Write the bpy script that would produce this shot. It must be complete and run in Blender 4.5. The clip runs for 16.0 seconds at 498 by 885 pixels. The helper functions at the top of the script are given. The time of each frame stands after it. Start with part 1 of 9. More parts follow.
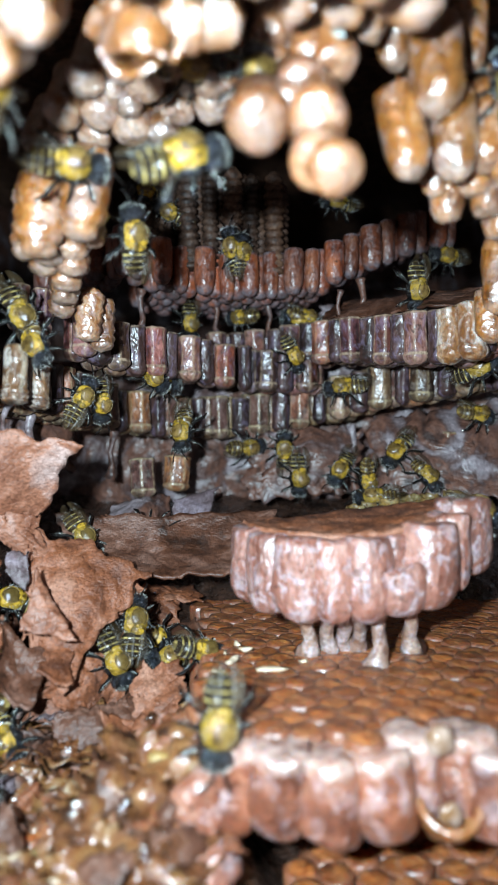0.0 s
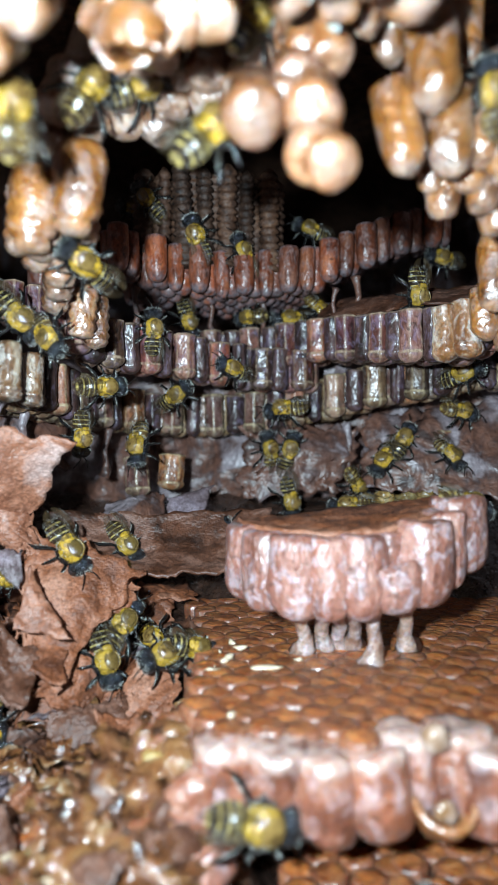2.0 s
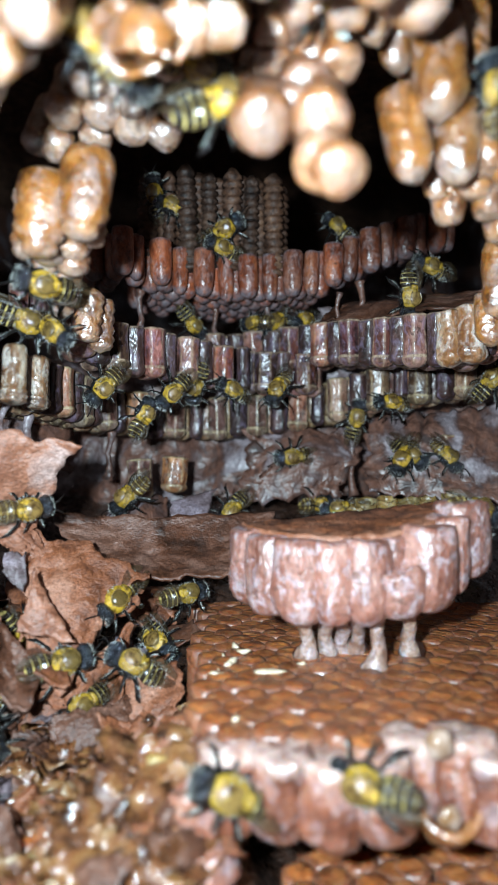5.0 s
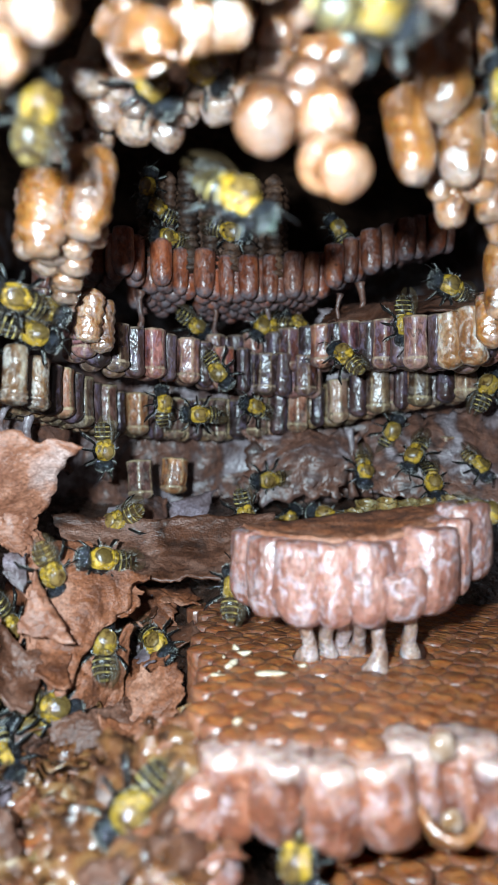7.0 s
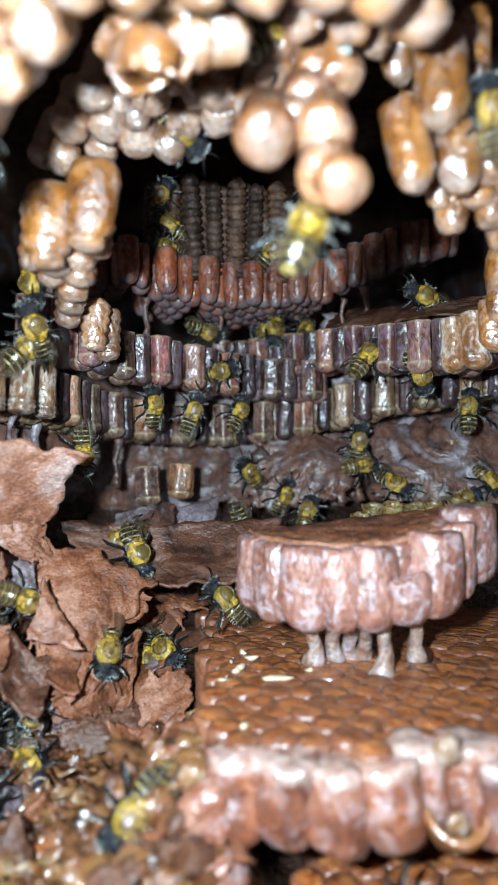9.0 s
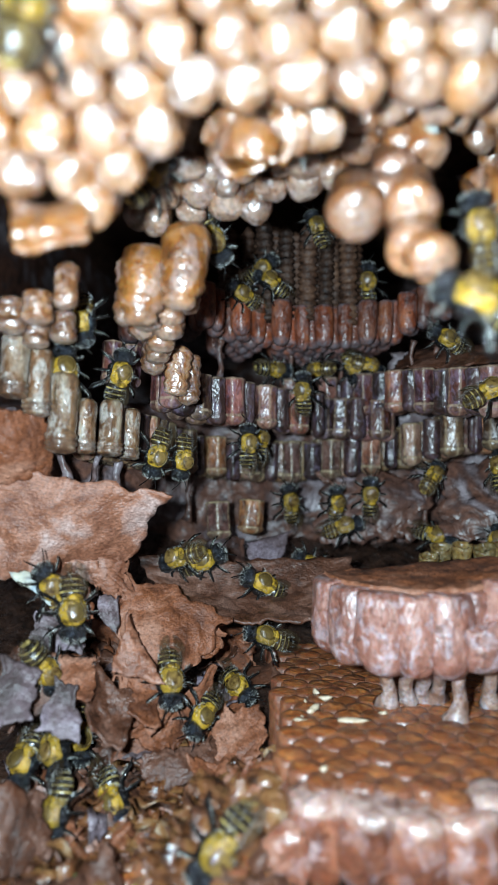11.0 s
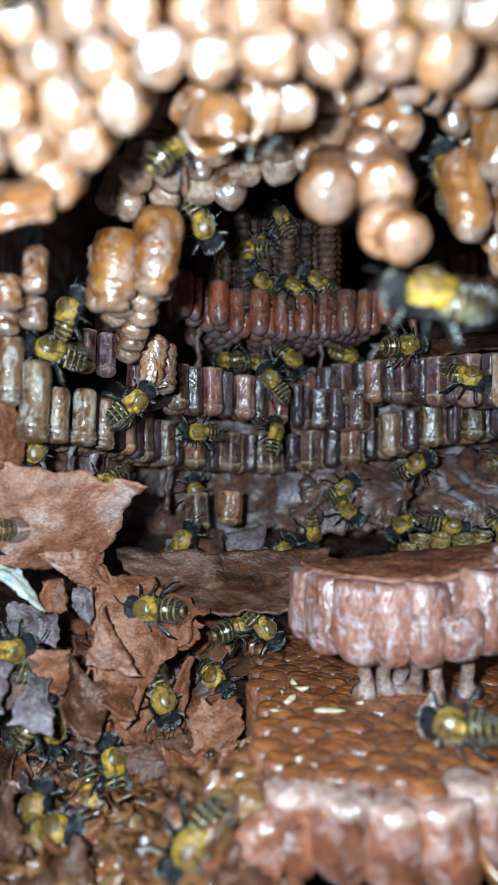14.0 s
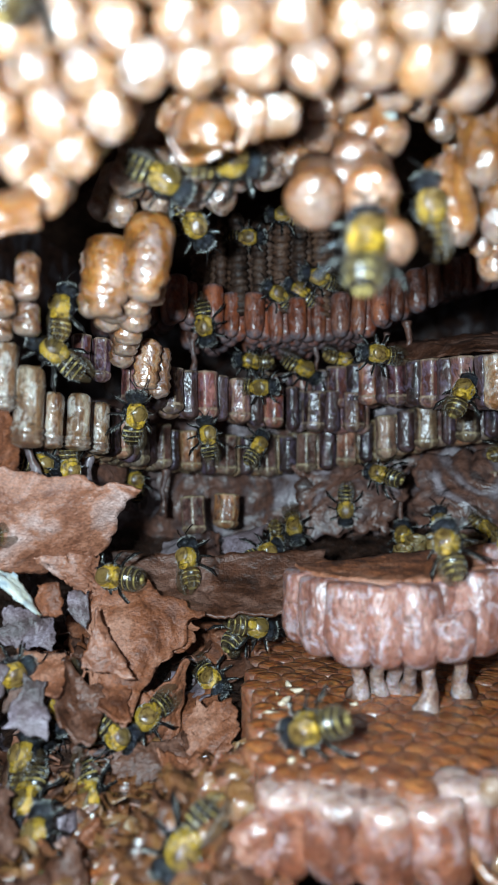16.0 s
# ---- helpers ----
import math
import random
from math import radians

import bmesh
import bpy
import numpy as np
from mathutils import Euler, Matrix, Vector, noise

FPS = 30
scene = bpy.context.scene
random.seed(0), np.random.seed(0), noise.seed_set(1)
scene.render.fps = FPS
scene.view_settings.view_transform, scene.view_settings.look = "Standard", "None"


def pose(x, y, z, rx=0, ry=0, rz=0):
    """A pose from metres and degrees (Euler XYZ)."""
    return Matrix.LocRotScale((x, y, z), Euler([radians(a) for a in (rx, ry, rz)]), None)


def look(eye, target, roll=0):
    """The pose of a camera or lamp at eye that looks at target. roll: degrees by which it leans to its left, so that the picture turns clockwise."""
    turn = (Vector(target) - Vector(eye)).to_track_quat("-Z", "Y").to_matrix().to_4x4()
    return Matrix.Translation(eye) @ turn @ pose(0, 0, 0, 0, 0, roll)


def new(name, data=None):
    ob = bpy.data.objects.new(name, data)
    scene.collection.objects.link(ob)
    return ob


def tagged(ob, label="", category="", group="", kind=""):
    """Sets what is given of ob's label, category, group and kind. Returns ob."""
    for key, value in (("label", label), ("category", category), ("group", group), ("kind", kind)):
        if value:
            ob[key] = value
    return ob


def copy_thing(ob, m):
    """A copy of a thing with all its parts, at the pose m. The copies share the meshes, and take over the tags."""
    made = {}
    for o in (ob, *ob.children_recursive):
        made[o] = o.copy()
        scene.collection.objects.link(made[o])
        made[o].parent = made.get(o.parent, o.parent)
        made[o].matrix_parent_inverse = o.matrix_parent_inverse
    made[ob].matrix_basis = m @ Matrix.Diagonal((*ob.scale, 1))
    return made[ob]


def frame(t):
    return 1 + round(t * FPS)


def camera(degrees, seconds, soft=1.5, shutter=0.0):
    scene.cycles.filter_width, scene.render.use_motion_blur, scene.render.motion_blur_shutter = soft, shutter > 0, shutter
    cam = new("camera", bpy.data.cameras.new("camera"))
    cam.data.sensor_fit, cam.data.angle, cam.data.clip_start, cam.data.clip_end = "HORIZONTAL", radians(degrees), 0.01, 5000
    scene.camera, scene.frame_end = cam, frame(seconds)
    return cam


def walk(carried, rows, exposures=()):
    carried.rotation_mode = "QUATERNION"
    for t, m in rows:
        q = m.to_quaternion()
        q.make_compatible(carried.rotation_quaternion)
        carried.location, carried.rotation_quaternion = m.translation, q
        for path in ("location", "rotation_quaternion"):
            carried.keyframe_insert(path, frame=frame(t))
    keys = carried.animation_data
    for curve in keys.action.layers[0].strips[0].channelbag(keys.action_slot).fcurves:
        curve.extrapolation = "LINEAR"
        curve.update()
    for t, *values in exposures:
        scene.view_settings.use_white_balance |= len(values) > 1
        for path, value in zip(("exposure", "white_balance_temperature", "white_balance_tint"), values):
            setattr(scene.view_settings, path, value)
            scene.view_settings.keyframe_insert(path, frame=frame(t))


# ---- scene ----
# An opened nest of small stingless bees, looked into from a hand's width away.
# Lengths below are written in millimetres; MM turns them into metres.
MM = 0.001

# ---- camera and its walk ----
cam = camera(40.0, 16.0, soft=1.2)
cam.data.dof.use_dof = True
cam.data.dof.focus_distance = 0.076
cam.data.dof.aperture_fstop = 42.0


def view(x, y, z, yaw, pitch, roll):
    a, b = radians(yaw), radians(pitch)
    eye = Vector((x, y, z)) * MM
    ahead = Vector((-math.sin(a) * math.cos(b), math.cos(a) * math.cos(b), math.sin(b)))
    return look(eye, eye + ahead, roll)


PATH = [
    (0.0, 0.34, 0.12, -0.05, 0.40, -0.39, -0.30),
    (0.5, 0.40, 0.14, -0.04, 0.42, -0.45, -0.29),
    (1.0, 0.45, 0.21, -0.08, 0.41, -0.50, -0.35),
    (1.5, 0.41, 0.45, -0.20, 0.14, -0.50, -0.26),
    (2.0, 0.36, 0.39, -0.25, -0.01, -0.42, -0.26),
    (2.5, 0.43, 0.59, -0.31, 0.04, -0.55, -0.39),
    (3.0, 0.31, 0.57, -0.38, 0.04, -0.43, -0.26),
    (3.5, 0.11, 0.19, -0.11, -0.04, -0.31, -0.14),
    (4.0, 0.23, 0.13, -0.14, 0.01, -0.24, -0.12),
    (6.5, -0.47, 0.43, 0.07, -0.09, -0.24, 0.31),
    (7.0, -0.40, 0.35, -0.00, -0.22, -0.19, 0.21),
    (7.5, -0.16, -0.03, -0.06, -0.06, 0.05, 0.13),
    (8.0, 0.00, 0.00, 0.00, -0.00, 0.00, -0.00),
    (10.3, -0.32, -0.97, 1.12, 1.77, 0.46, -0.13),
    (10.5, -1.98, -1.24, 1.36, 2.31, 0.79, 0.75),
    (11.0, -2.27, -2.83, 2.55, 4.93, 1.80, 0.45),
    (11.5, -2.31, -2.85, 2.46, 4.75, 1.92, 0.52),
    (12.0, -2.14, -2.61, 2.46, 4.41, 1.70, 0.42),
    (12.5, -1.93, -2.28, 2.06, 4.03, 1.67, 0.39),
    (13.0, -1.71, -2.27, 1.96, 3.86, 1.69, 0.29),
    (13.5, -1.82, -2.25, 1.91, 3.60, 1.73, 0.48),
    (14.0, -1.51, -1.95, 1.91, 3.64, 1.46, 0.24),
    (14.5, -1.03, -2.18, 2.03, 3.78, 1.53, 0.04),
    (15.0, -1.08, -2.20, 1.99, 3.61, 1.51, 0.12),
    (15.5, -0.97, -2.41, 2.11, 3.68, 1.61, 0.02),
    (16.0, -0.69, -2.31, 2.07, 3.76, 1.59, -0.16),
]
walk(cam, [(t, view(*row)) for t, *row in PATH], [(0.0, 0.27), (8.2, 0.27), (10.4, 0.06), (11.1, -0.25), (16.0, -0.25)])

# ---- world and light ----
world = bpy.data.worlds.new("world")
scene.world = world
world.use_nodes = True
world.node_tree.nodes["Background"].inputs[0].default_value = (0.6, 0.7, 1.0, 1)
world.node_tree.nodes["Background"].inputs[1].default_value = 0.001

# the small white lamp that is held beside the lens
lamp_data = bpy.data.lights.new("torch", "AREA")
lamp_data.shape, lamp_data.size, lamp_data.energy = "DISK", 0.003, 0.132
lamp_data.color = (0.74, 0.968, 1.105)
lamp = new("torch", lamp_data)
lamp.matrix_world = look((-0.0088, -0.0015, 0.0046), (0.0, 0.080, -0.006))


# ---- materials ----
class Nodes:
    """A small helper to write node materials."""

    def __init__(self, name):
        self.mat = bpy.data.materials.new(name)
        self.mat.use_nodes = True
        self.tree = self.mat.node_tree
        self.bsdf = self.tree.nodes["Principled BSDF"]
        self.coords = self.tree.nodes.new("ShaderNodeTexCoord").outputs["Object"]
        info = self.tree.nodes.new("ShaderNodeObjectInfo")
        self.random = info.outputs["Random"]
        self.place = self.tree.nodes.new("ShaderNodeVectorMath")
        self.place.operation = "MULTIPLY_ADD"
        self.tree.links.new(self.random, self.place.inputs[0])
        self.place.inputs[1].default_value = (0.9, 0.5, 0.7)
        self.tree.links.new(self.coords, self.place.inputs[2])

    def link(self, a, b):
        self.tree.links.new(a, b)

    def noise(self, mm, detail=4.0, rough=0.6, stretch=(1, 1, 1), distortion=0.0):
        """Noise whose lumps measure about mm millimetres."""
        m = self.tree.nodes.new("ShaderNodeMapping")
        m.inputs["Scale"].default_value = stretch
        self.link(self.place.outputs[0], m.inputs["Vector"])
        n = self.tree.nodes.new("ShaderNodeTexNoise")
        n.inputs["Scale"].default_value = 1000.0 / mm
        n.inputs["Detail"].default_value, n.inputs["Roughness"].default_value = detail, rough
        n.inputs["Distortion"].default_value = distortion
        self.link(m.outputs[0], n.inputs["Vector"])
        return n.outputs["Fac"]

    def ramp(self, fac, *stops):
        r = self.tree.nodes.new("ShaderNodeValToRGB")
        while len(r.color_ramp.elements) < len(stops):
            r.color_ramp.elements.new(0.5)
        for e, (at, c) in zip(r.color_ramp.elements, stops):
            e.position, e.color = at, (*c, 1) if len(c) == 3 else c
        self.link(fac, r.inputs[0])
        return r.outputs["Color"]

    def span(self, fac, a, b, c, d):
        m = self.tree.nodes.new("ShaderNodeMapRange")
        for i, v in enumerate((a, b, c, d)):
            m.inputs[i + 1].default_value = v
        self.link(fac, m.inputs[0])
        return m.outputs[0]

    def mix(self, fac, a, b, mode="MIX"):
        m = self.tree.nodes.new("ShaderNodeMix")
        m.data_type, m.blend_type = "RGBA", mode
        for sock, v in ((m.inputs["Factor"], fac), (m.inputs[6], a), (m.inputs[7], b)):
            if isinstance(v, (int, float)):
                sock.default_value = v
            elif isinstance(v, tuple):
                sock.default_value = (*v, 1)
            else:
                self.link(v, sock)
        return m.outputs[2]

    def bump(self, height, mm, strength=1.0):
        b = self.tree.nodes.new("ShaderNodeBump")
        b.inputs["Distance"].default_value, b.inputs["Strength"].default_value = mm * MM, strength
        self.link(height, b.inputs["Height"])
        if self.bsdf.inputs["Normal"].links:
            self.link(self.bsdf.inputs["Normal"].links[0].from_socket, b.inputs["Normal"])
        self.link(b.outputs[0], self.bsdf.inputs["Normal"])
        self.link(b.outputs[0], self.bsdf.inputs["Coat Normal"])

    def done(self, colour, rough=0.5, **more):
        for key, v in (("Base Color", colour), ("Roughness", rough)):
            if isinstance(v, (int, float)):
                self.bsdf.inputs[key].default_value = v
            elif isinstance(v, tuple):
                self.bsdf.inputs[key].default_value = (*v, 1)
            else:
                self.link(v, self.bsdf.inputs[key])
        for key, v in more.items():
            self.bsdf.inputs[key.replace("_", " ")].default_value = v
        return self.mat


def wax_material(name, dark, mid, light, gloss=0.30, sss=0.0, tone=(0.55, 1.35), coat=0.0, coat_rough=0.2, sheen=(0.25, 0.22, 0.27), crumb=0.6, rims=(), rim_colour=None, worn=0.0, hues=(), joint=None, coat_ior=1.5, pale=0.5, grain=1.0, relief=0.42, streak=0.8, edges=0.0, tip=None, spec=0.75):
    """Old nest wax: smeared colours, streaks of dirt, a bluish bloom, thicker pale rims (at heights given in mm), worn edges and a greasy skin."""
    n = Nodes(name)
    base = n.ramp(n.noise(1.9 * grain, 5.0, 0.6, (1, 1, streak), 0.6), (0.34, dark), (0.5, mid), (0.68, light))
    shade = n.ramp(n.random, (0.0, (tone[0],) * 3), (0.5, (1.0, 0.95, 0.93)), (1.0, (tone[1], tone[1] * 0.98, tone[1] * 0.92)))
    base = n.mix(1.0, base, shade, "MULTIPLY")
    if hues:
        other = n.tree.nodes.new("ShaderNodeMath")
        other.operation = "FRACT"
        n.link(n.span(n.random, 0.0, 1.0, 0.0, 7.3), other.inputs[0])
        base = n.mix(1.0, base, n.ramp(other.outputs[0], *[((k + 0.5) / len(hues), h) for k, h in enumerate(hues)]), "MULTIPLY")
    bloom = n.span(n.noise(1.1 * grain, 5.0, 0.62, (1, 1, 0.75), 0.6), 0.5, 0.62, 0.0, pale)
    base = n.mix(bloom, base, sheen)
    if rims:
        sep = n.tree.nodes.new("ShaderNodeSeparateXYZ")
        n.link(n.coords, sep.inputs[0])
        blur = n.noise(1.0, 3.0)
        for lo, hi in rims:
            f = n.ramp(n.span(sep.outputs["Z"], lo * MM, hi * MM, 0.0, 1.0), (0.0, (0, 0, 0)), (0.3, (1, 1, 1)), (0.7, (1, 1, 1)), (1.0, (0, 0, 0)))
            f = n.mix(1.0, f, n.ramp(blur, (0.35, (0.15, 0.15, 0.15)), (0.6, (0.9, 0.9, 0.9))), "MULTIPLY")
            base = n.mix(f, base, rim_colour)
    if joint:
        flat = n.tree.nodes.new("ShaderNodeVectorMath")
        flat.operation = "MULTIPLY"
        flat.inputs[1].default_value = (1, 1, 0)
        n.link(n.coords, flat.inputs[0])
        far = n.tree.nodes.new("ShaderNodeVectorMath")
        far.operation = "LENGTH"
        n.link(flat.outputs[0], far.inputs[0])
        base = n.mix(n.span(far.outputs["Value"], joint[0] * MM, joint[1] * MM, 0.0, 0.8), base, joint[2])
    # whitish foot end: the lamp's glare painted into the colour along z
    if tip:
        sep = n.tree.nodes.new("ShaderNodeSeparateXYZ")
        n.link(n.coords, sep.inputs[0])
        f = n.span(sep.outputs["Z"], tip[0] * MM, tip[1] * MM, 0.0, tip[3])
        f = n.mix(1.0, f, n.ramp(n.noise(1.3, 4.0, 0.6), (0.3, (0.35, 0.35, 0.35)), (0.55, (1, 1, 1))), "MULTIPLY")
        base = n.mix(f, base, tip[2])
    if edges:
        sep = n.tree.nodes.new("ShaderNodeSeparateXYZ")
        n.link(n.coords, sep.inputs[0])
        turn = n.tree.nodes.new("ShaderNodeMath")
        turn.operation = "ARCTAN2"
        n.link(sep.outputs["Y"], turn.inputs[0])
        n.link(sep.outputs["X"], turn.inputs[1])
        wave = n.tree.nodes.new("ShaderNodeMath")
        wave.operation = "COSINE"
        n.link(n.span(turn.outputs[0], -math.pi, math.pi, -6 * math.pi, 6 * math.pi), wave.inputs[0])
        f = n.span(wave.outputs[0], 0.72, 0.95, 0.0, edges)
        f = n.mix(1.0, f, n.ramp(n.noise(0.9, 4.0, 0.6), (0.38, (0, 0, 0)), (0.56, (1, 1, 1))), "MULTIPLY")
        base = n.mix(f, base, rim_colour)
    if worn:
        geo = n.tree.nodes.new("ShaderNodeNewGeometry")
        base = n.mix(n.span(geo.outputs["Pointiness"], 0.52, 0.6, 0.0, worn), base, rim_colour)
    dirt = n.span(n.noise(0.9, 6.0, 0.7, (1, 1, 0.8), 1.2), 0.33, 0.46, 0.7, 0.0)
    base = n.mix(dirt, base, tuple(c * 0.4 for c in dark))
    base = n.mix(1.0, base, n.ramp(n.noise(0.34, 4.0, 0.65, (1, 1, 0.5 + 0.5 * streak)), (0.34, (0.72, 0.68, 0.66)), (0.5, (1.0, 1.0, 1.0)), (0.66, (1.22, 1.22, 1.22))), "MULTIPLY")
    n.bump(n.noise(1.3, 2.0, 0.5, (1, 1, 0.5 + 0.5 * streak), 0.4), relief, 1.0)
    n.bump(n.noise(0.5, 2.0, 0.5), 0.07, crumb)
    rough = n.span(n.noise(0.8, 4.0), 0.3, 0.7, gloss - 0.12, gloss + 0.18)
    if sss:
        n.bsdf.inputs["Subsurface Weight"].default_value = sss
        n.bsdf.inputs["Subsurface Radius"].default_value = (1.0, 0.42, 0.18)
        n.bsdf.inputs["Subsurface Scale"].default_value = 0.0012
    return n.done(base, rough, Specular_IOR_Level=spec, Coat_Weight=coat, Coat_Roughness=coat_rough, Coat_IOR=coat_ior)


HUES = ((1.3, 0.8, 0.6), (0.8, 0.7, 1.1), (1.15, 1.15, 0.8), (0.65, 0.5, 0.5), (1.7, 1.65, 1.5), (0.75, 0.64, 1.0), (1.2, 0.85, 0.62))
WAX_RED = wax_material("wax_reddish", (0.045, 0.013, 0.007), (0.15, 0.044, 0.018), (0.24, 0.10, 0.05), 0.5, 0, (0.6, 1.3), 0.42, 0.3, (0.22, 0.14, 0.13), 0.6, rims=((-3.7, -1.9), (2.5, 3.6)), rim_colour=(0.12, 0.1, 0.11), hues=((1.25, 0.95, 0.8), (0.8, 0.8, 0.9), (1.3, 0.95, 0.72), (0.8, 0.78, 0.95)), relief=0.32, streak=0.45, spec=0.3, coat_ior=1.55)
WAX_PURPLE = wax_material("wax_purplish", (0.018, 0.008, 0.006), (0.088, 0.036, 0.028), (0.17, 0.098, 0.08), 0.5, 0, (0.35, 1.9), 0.42, 0.25, (0.19, 0.145, 0.22), 0.7, rims=((2.6, 3.0), (-2.0, -1.5)), rim_colour=(0.3, 0.21, 0.14), worn=0.5, hues=HUES, pale=0.4, relief=0.32, streak=0.4, edges=0.5, spec=0.3, coat_ior=1.55)
WAX_GREY = wax_material("wax_greyish", (0.022, 0.01, 0.006), (0.105, 0.053, 0.028), (0.23, 0.16, 0.1), 0.5, 0, (0.35, 1.9), 0.42, 0.25, (0.25, 0.21, 0.185), 0.7, rims=((2.7, 3.2), (-2.1, -1.6)), rim_colour=(0.34, 0.26, 0.155), worn=0.5, hues=HUES, pale=0.4, relief=0.32, streak=0.4, edges=0.5, spec=0.3, coat_ior=1.55)
# lilac wax of the recessed cells, its colour darkened for the shade between cells
WAX_LILAC_SHADED = wax_material("wax_lilac_shaded", (0.01, 0.005, 0.004), (0.042, 0.019, 0.016), (0.09, 0.055, 0.055), 0.5, 0, (0.5, 1.4), 0.42, 0.25, (0.14, 0.105, 0.16), 0.7, rims=((2.6, 3.0),), rim_colour=(0.2, 0.14, 0.1), pale=0.45, relief=0.32, streak=0.3, spec=0.3, coat_ior=1.55)
WAX_TORN = wax_material("wax_torn_amber", (0.1, 0.03, 0.006), (0.22, 0.085, 0.022), (0.4, 0.27, 0.18), 0.45, 0.2, (0.9, 1.15), 0.6, 0.22, (0.46, 0.4, 0.36), 0.8, pale=0.7, relief=0.35, streak=0.2, grain=1.3, coat_ior=1.55)
WAX_WORN = wax_material("wax_worn_pale", (0.06, 0.022, 0.008), (0.16, 0.08, 0.036), (0.34, 0.28, 0.21), 0.45, 0.1, (0.85, 1.15), 0.6, 0.22, (0.42, 0.39, 0.35), 0.9, pale=0.6, relief=0.35, streak=0.3, grain=1.2, rims=((-3.3, -1.7),), rim_colour=(0.07, 0.035, 0.022), spec=0.5, coat_ior=1.55)
WAX_DARK = wax_material("wax_dark", (0.014, 0.006, 0.0035), (0.05, 0.022, 0.012), (0.11, 0.058, 0.036), 0.6, sheen=(0.1, 0.06, 0.045), crumb=0.8, relief=0.2, spec=0.3)
# painted glare on the cell ends that face the lamp
GLARE_TIP = (0.44, 0.36, 0.31)
WAX_AMBER = wax_material("wax_amber", (0.08, 0.024, 0.003), (0.23, 0.08, 0.01), (0.33, 0.145, 0.045), 0.4, 0.3, (0.75, 1.2), 0.9, 0.32, (0.36, 0.28, 0.27), 1.2, pale=0.45, grain=1.5, coat_ior=1.9, relief=0.38, tip=(-2.3, -3.1, GLARE_TIP, 0.35), spec=0.5)
WAX_BUFF = wax_material("wax_buff", (0.075, 0.022, 0.005), (0.21, 0.082, 0.026), (0.32, 0.2, 0.13), 0.4, 0.2, (0.6, 1.25), 0.9, 0.28, (0.36, 0.29, 0.3), 1.3, pale=0.45, grain=1.1, coat_ior=1.9, relief=0.38, tip=(-2.3, -3.1, GLARE_TIP, 0.4), spec=0.5)
WAX_PEACH = wax_material("wax_peach", (0.09, 0.027, 0.005), (0.22, 0.076, 0.018), (0.31, 0.145, 0.065), 0.4, 0.3, (0.85, 1.15), 0.8, 0.36, (0.36, 0.26, 0.25), 0.9, pale=0.25, grain=2.0, coat_ior=1.9, relief=0.4, tip=(-2.3, -3.1, GLARE_TIP, 0.25), spec=0.5)
WAX_FRONT = wax_material("wax_front", (0.085, 0.02, 0.008), (0.2, 0.06, 0.028), (0.31, 0.14, 0.09), 0.45, 0.3, (0.8, 1.15), 0.5, 0.28, (0.42, 0.32, 0.33), 0.9, grain=1.6, rims=((2.0, 3.7),), rim_colour=(0.42, 0.29, 0.25), coat_ior=1.6)
WAX_HONEY = wax_material("wax_honey", (0.14, 0.08, 0.02), (0.24, 0.15, 0.045), (0.34, 0.25, 0.11), 0.34, 0.1, sheen=(0.3, 0.25, 0.15))
WAX_PINK = wax_material("wax_pink", (0.13, 0.042, 0.026), (0.25, 0.098, 0.068), (0.35, 0.19, 0.155), 0.5, 0.2, (0.85, 1.1), 0.3, 0.34, (0.42, 0.35, 0.38), 1.1, pale=0.6, grain=1.1, coat_ior=1.5, relief=0.4, streak=0.3)
WAX_PALE = wax_material("wax_pale", (0.2, 0.1, 0.065), (0.33, 0.22, 0.18), (0.44, 0.37, 0.37), 0.4, 0.2, (0.85, 1.15), 0.4, 0.36, (0.5, 0.46, 0.52), 0.8)
WAX_ORANGE = wax_material("wax_orange", (0.13, 0.032, 0.007), (0.3, 0.083, 0.017), (0.45, 0.16, 0.04), 0.46, 0.45, (0.7, 1.25), 0.22, 0.22, (0.38, 0.16, 0.07), 1.1, joint=(0.8, 1.25, (0.15, 0.055, 0.03)))


def sheet_material(name, dark, mid, light, gloss=0.55, fibre=0.5, coat=0.0):
    n = Nodes(name)
    base = n.ramp(n.noise(5.0, 6.0, 0.62, distortion=0.6), (0.32, dark), (0.5, mid), (0.68, light))
    fine = n.ramp(n.noise(0.3, 6.0, 0.75, (1, 0.4, 1.6)), (0.34, (0.5, 0.44, 0.4)), (0.5, (1.0, 1.0, 1.0)), (0.66, (1.45, 1.45, 1.45)))
    base = n.mix(1.0, base, fine, "MULTIPLY")
    n.bump(n.noise(2.2, 4.0, 0.55), 0.55, 1.0)
    n.bump(n.noise(0.35, 4.0, 0.6, (1, 0.4, 1.6)), 0.13, fibre + 0.5)
    rough = n.span(n.noise(3.0, 3.0), 0.35, 0.65, gloss - 0.05, gloss + 0.2)
    return n.done(base, rough, Specular_IOR_Level=0.5, Coat_Weight=coat, Coat_Roughness=0.34)


SHEET = sheet_material("cerumen_sheet", (0.07, 0.021, 0.009), (0.19, 0.06, 0.024), (0.32, 0.15, 0.095), 0.5, coat=0.06)
SHEET_DARK = sheet_material("cerumen_dark", (0.018, 0.007, 0.004), (0.085, 0.03, 0.015), (0.17, 0.085, 0.06), 0.42, coat=0.16)
SHEET_PALE = sheet_material("cerumen_pale", (0.12, 0.038, 0.019), (0.25, 0.1, 0.056), (0.42, 0.3, 0.27), 0.42, coat=0.16)
SHEET_GREY = sheet_material("cerumen_grey", (0.045, 0.03, 0.028), (0.12, 0.084, 0.09), (0.25, 0.2, 0.235), 0.4, coat=0.2)


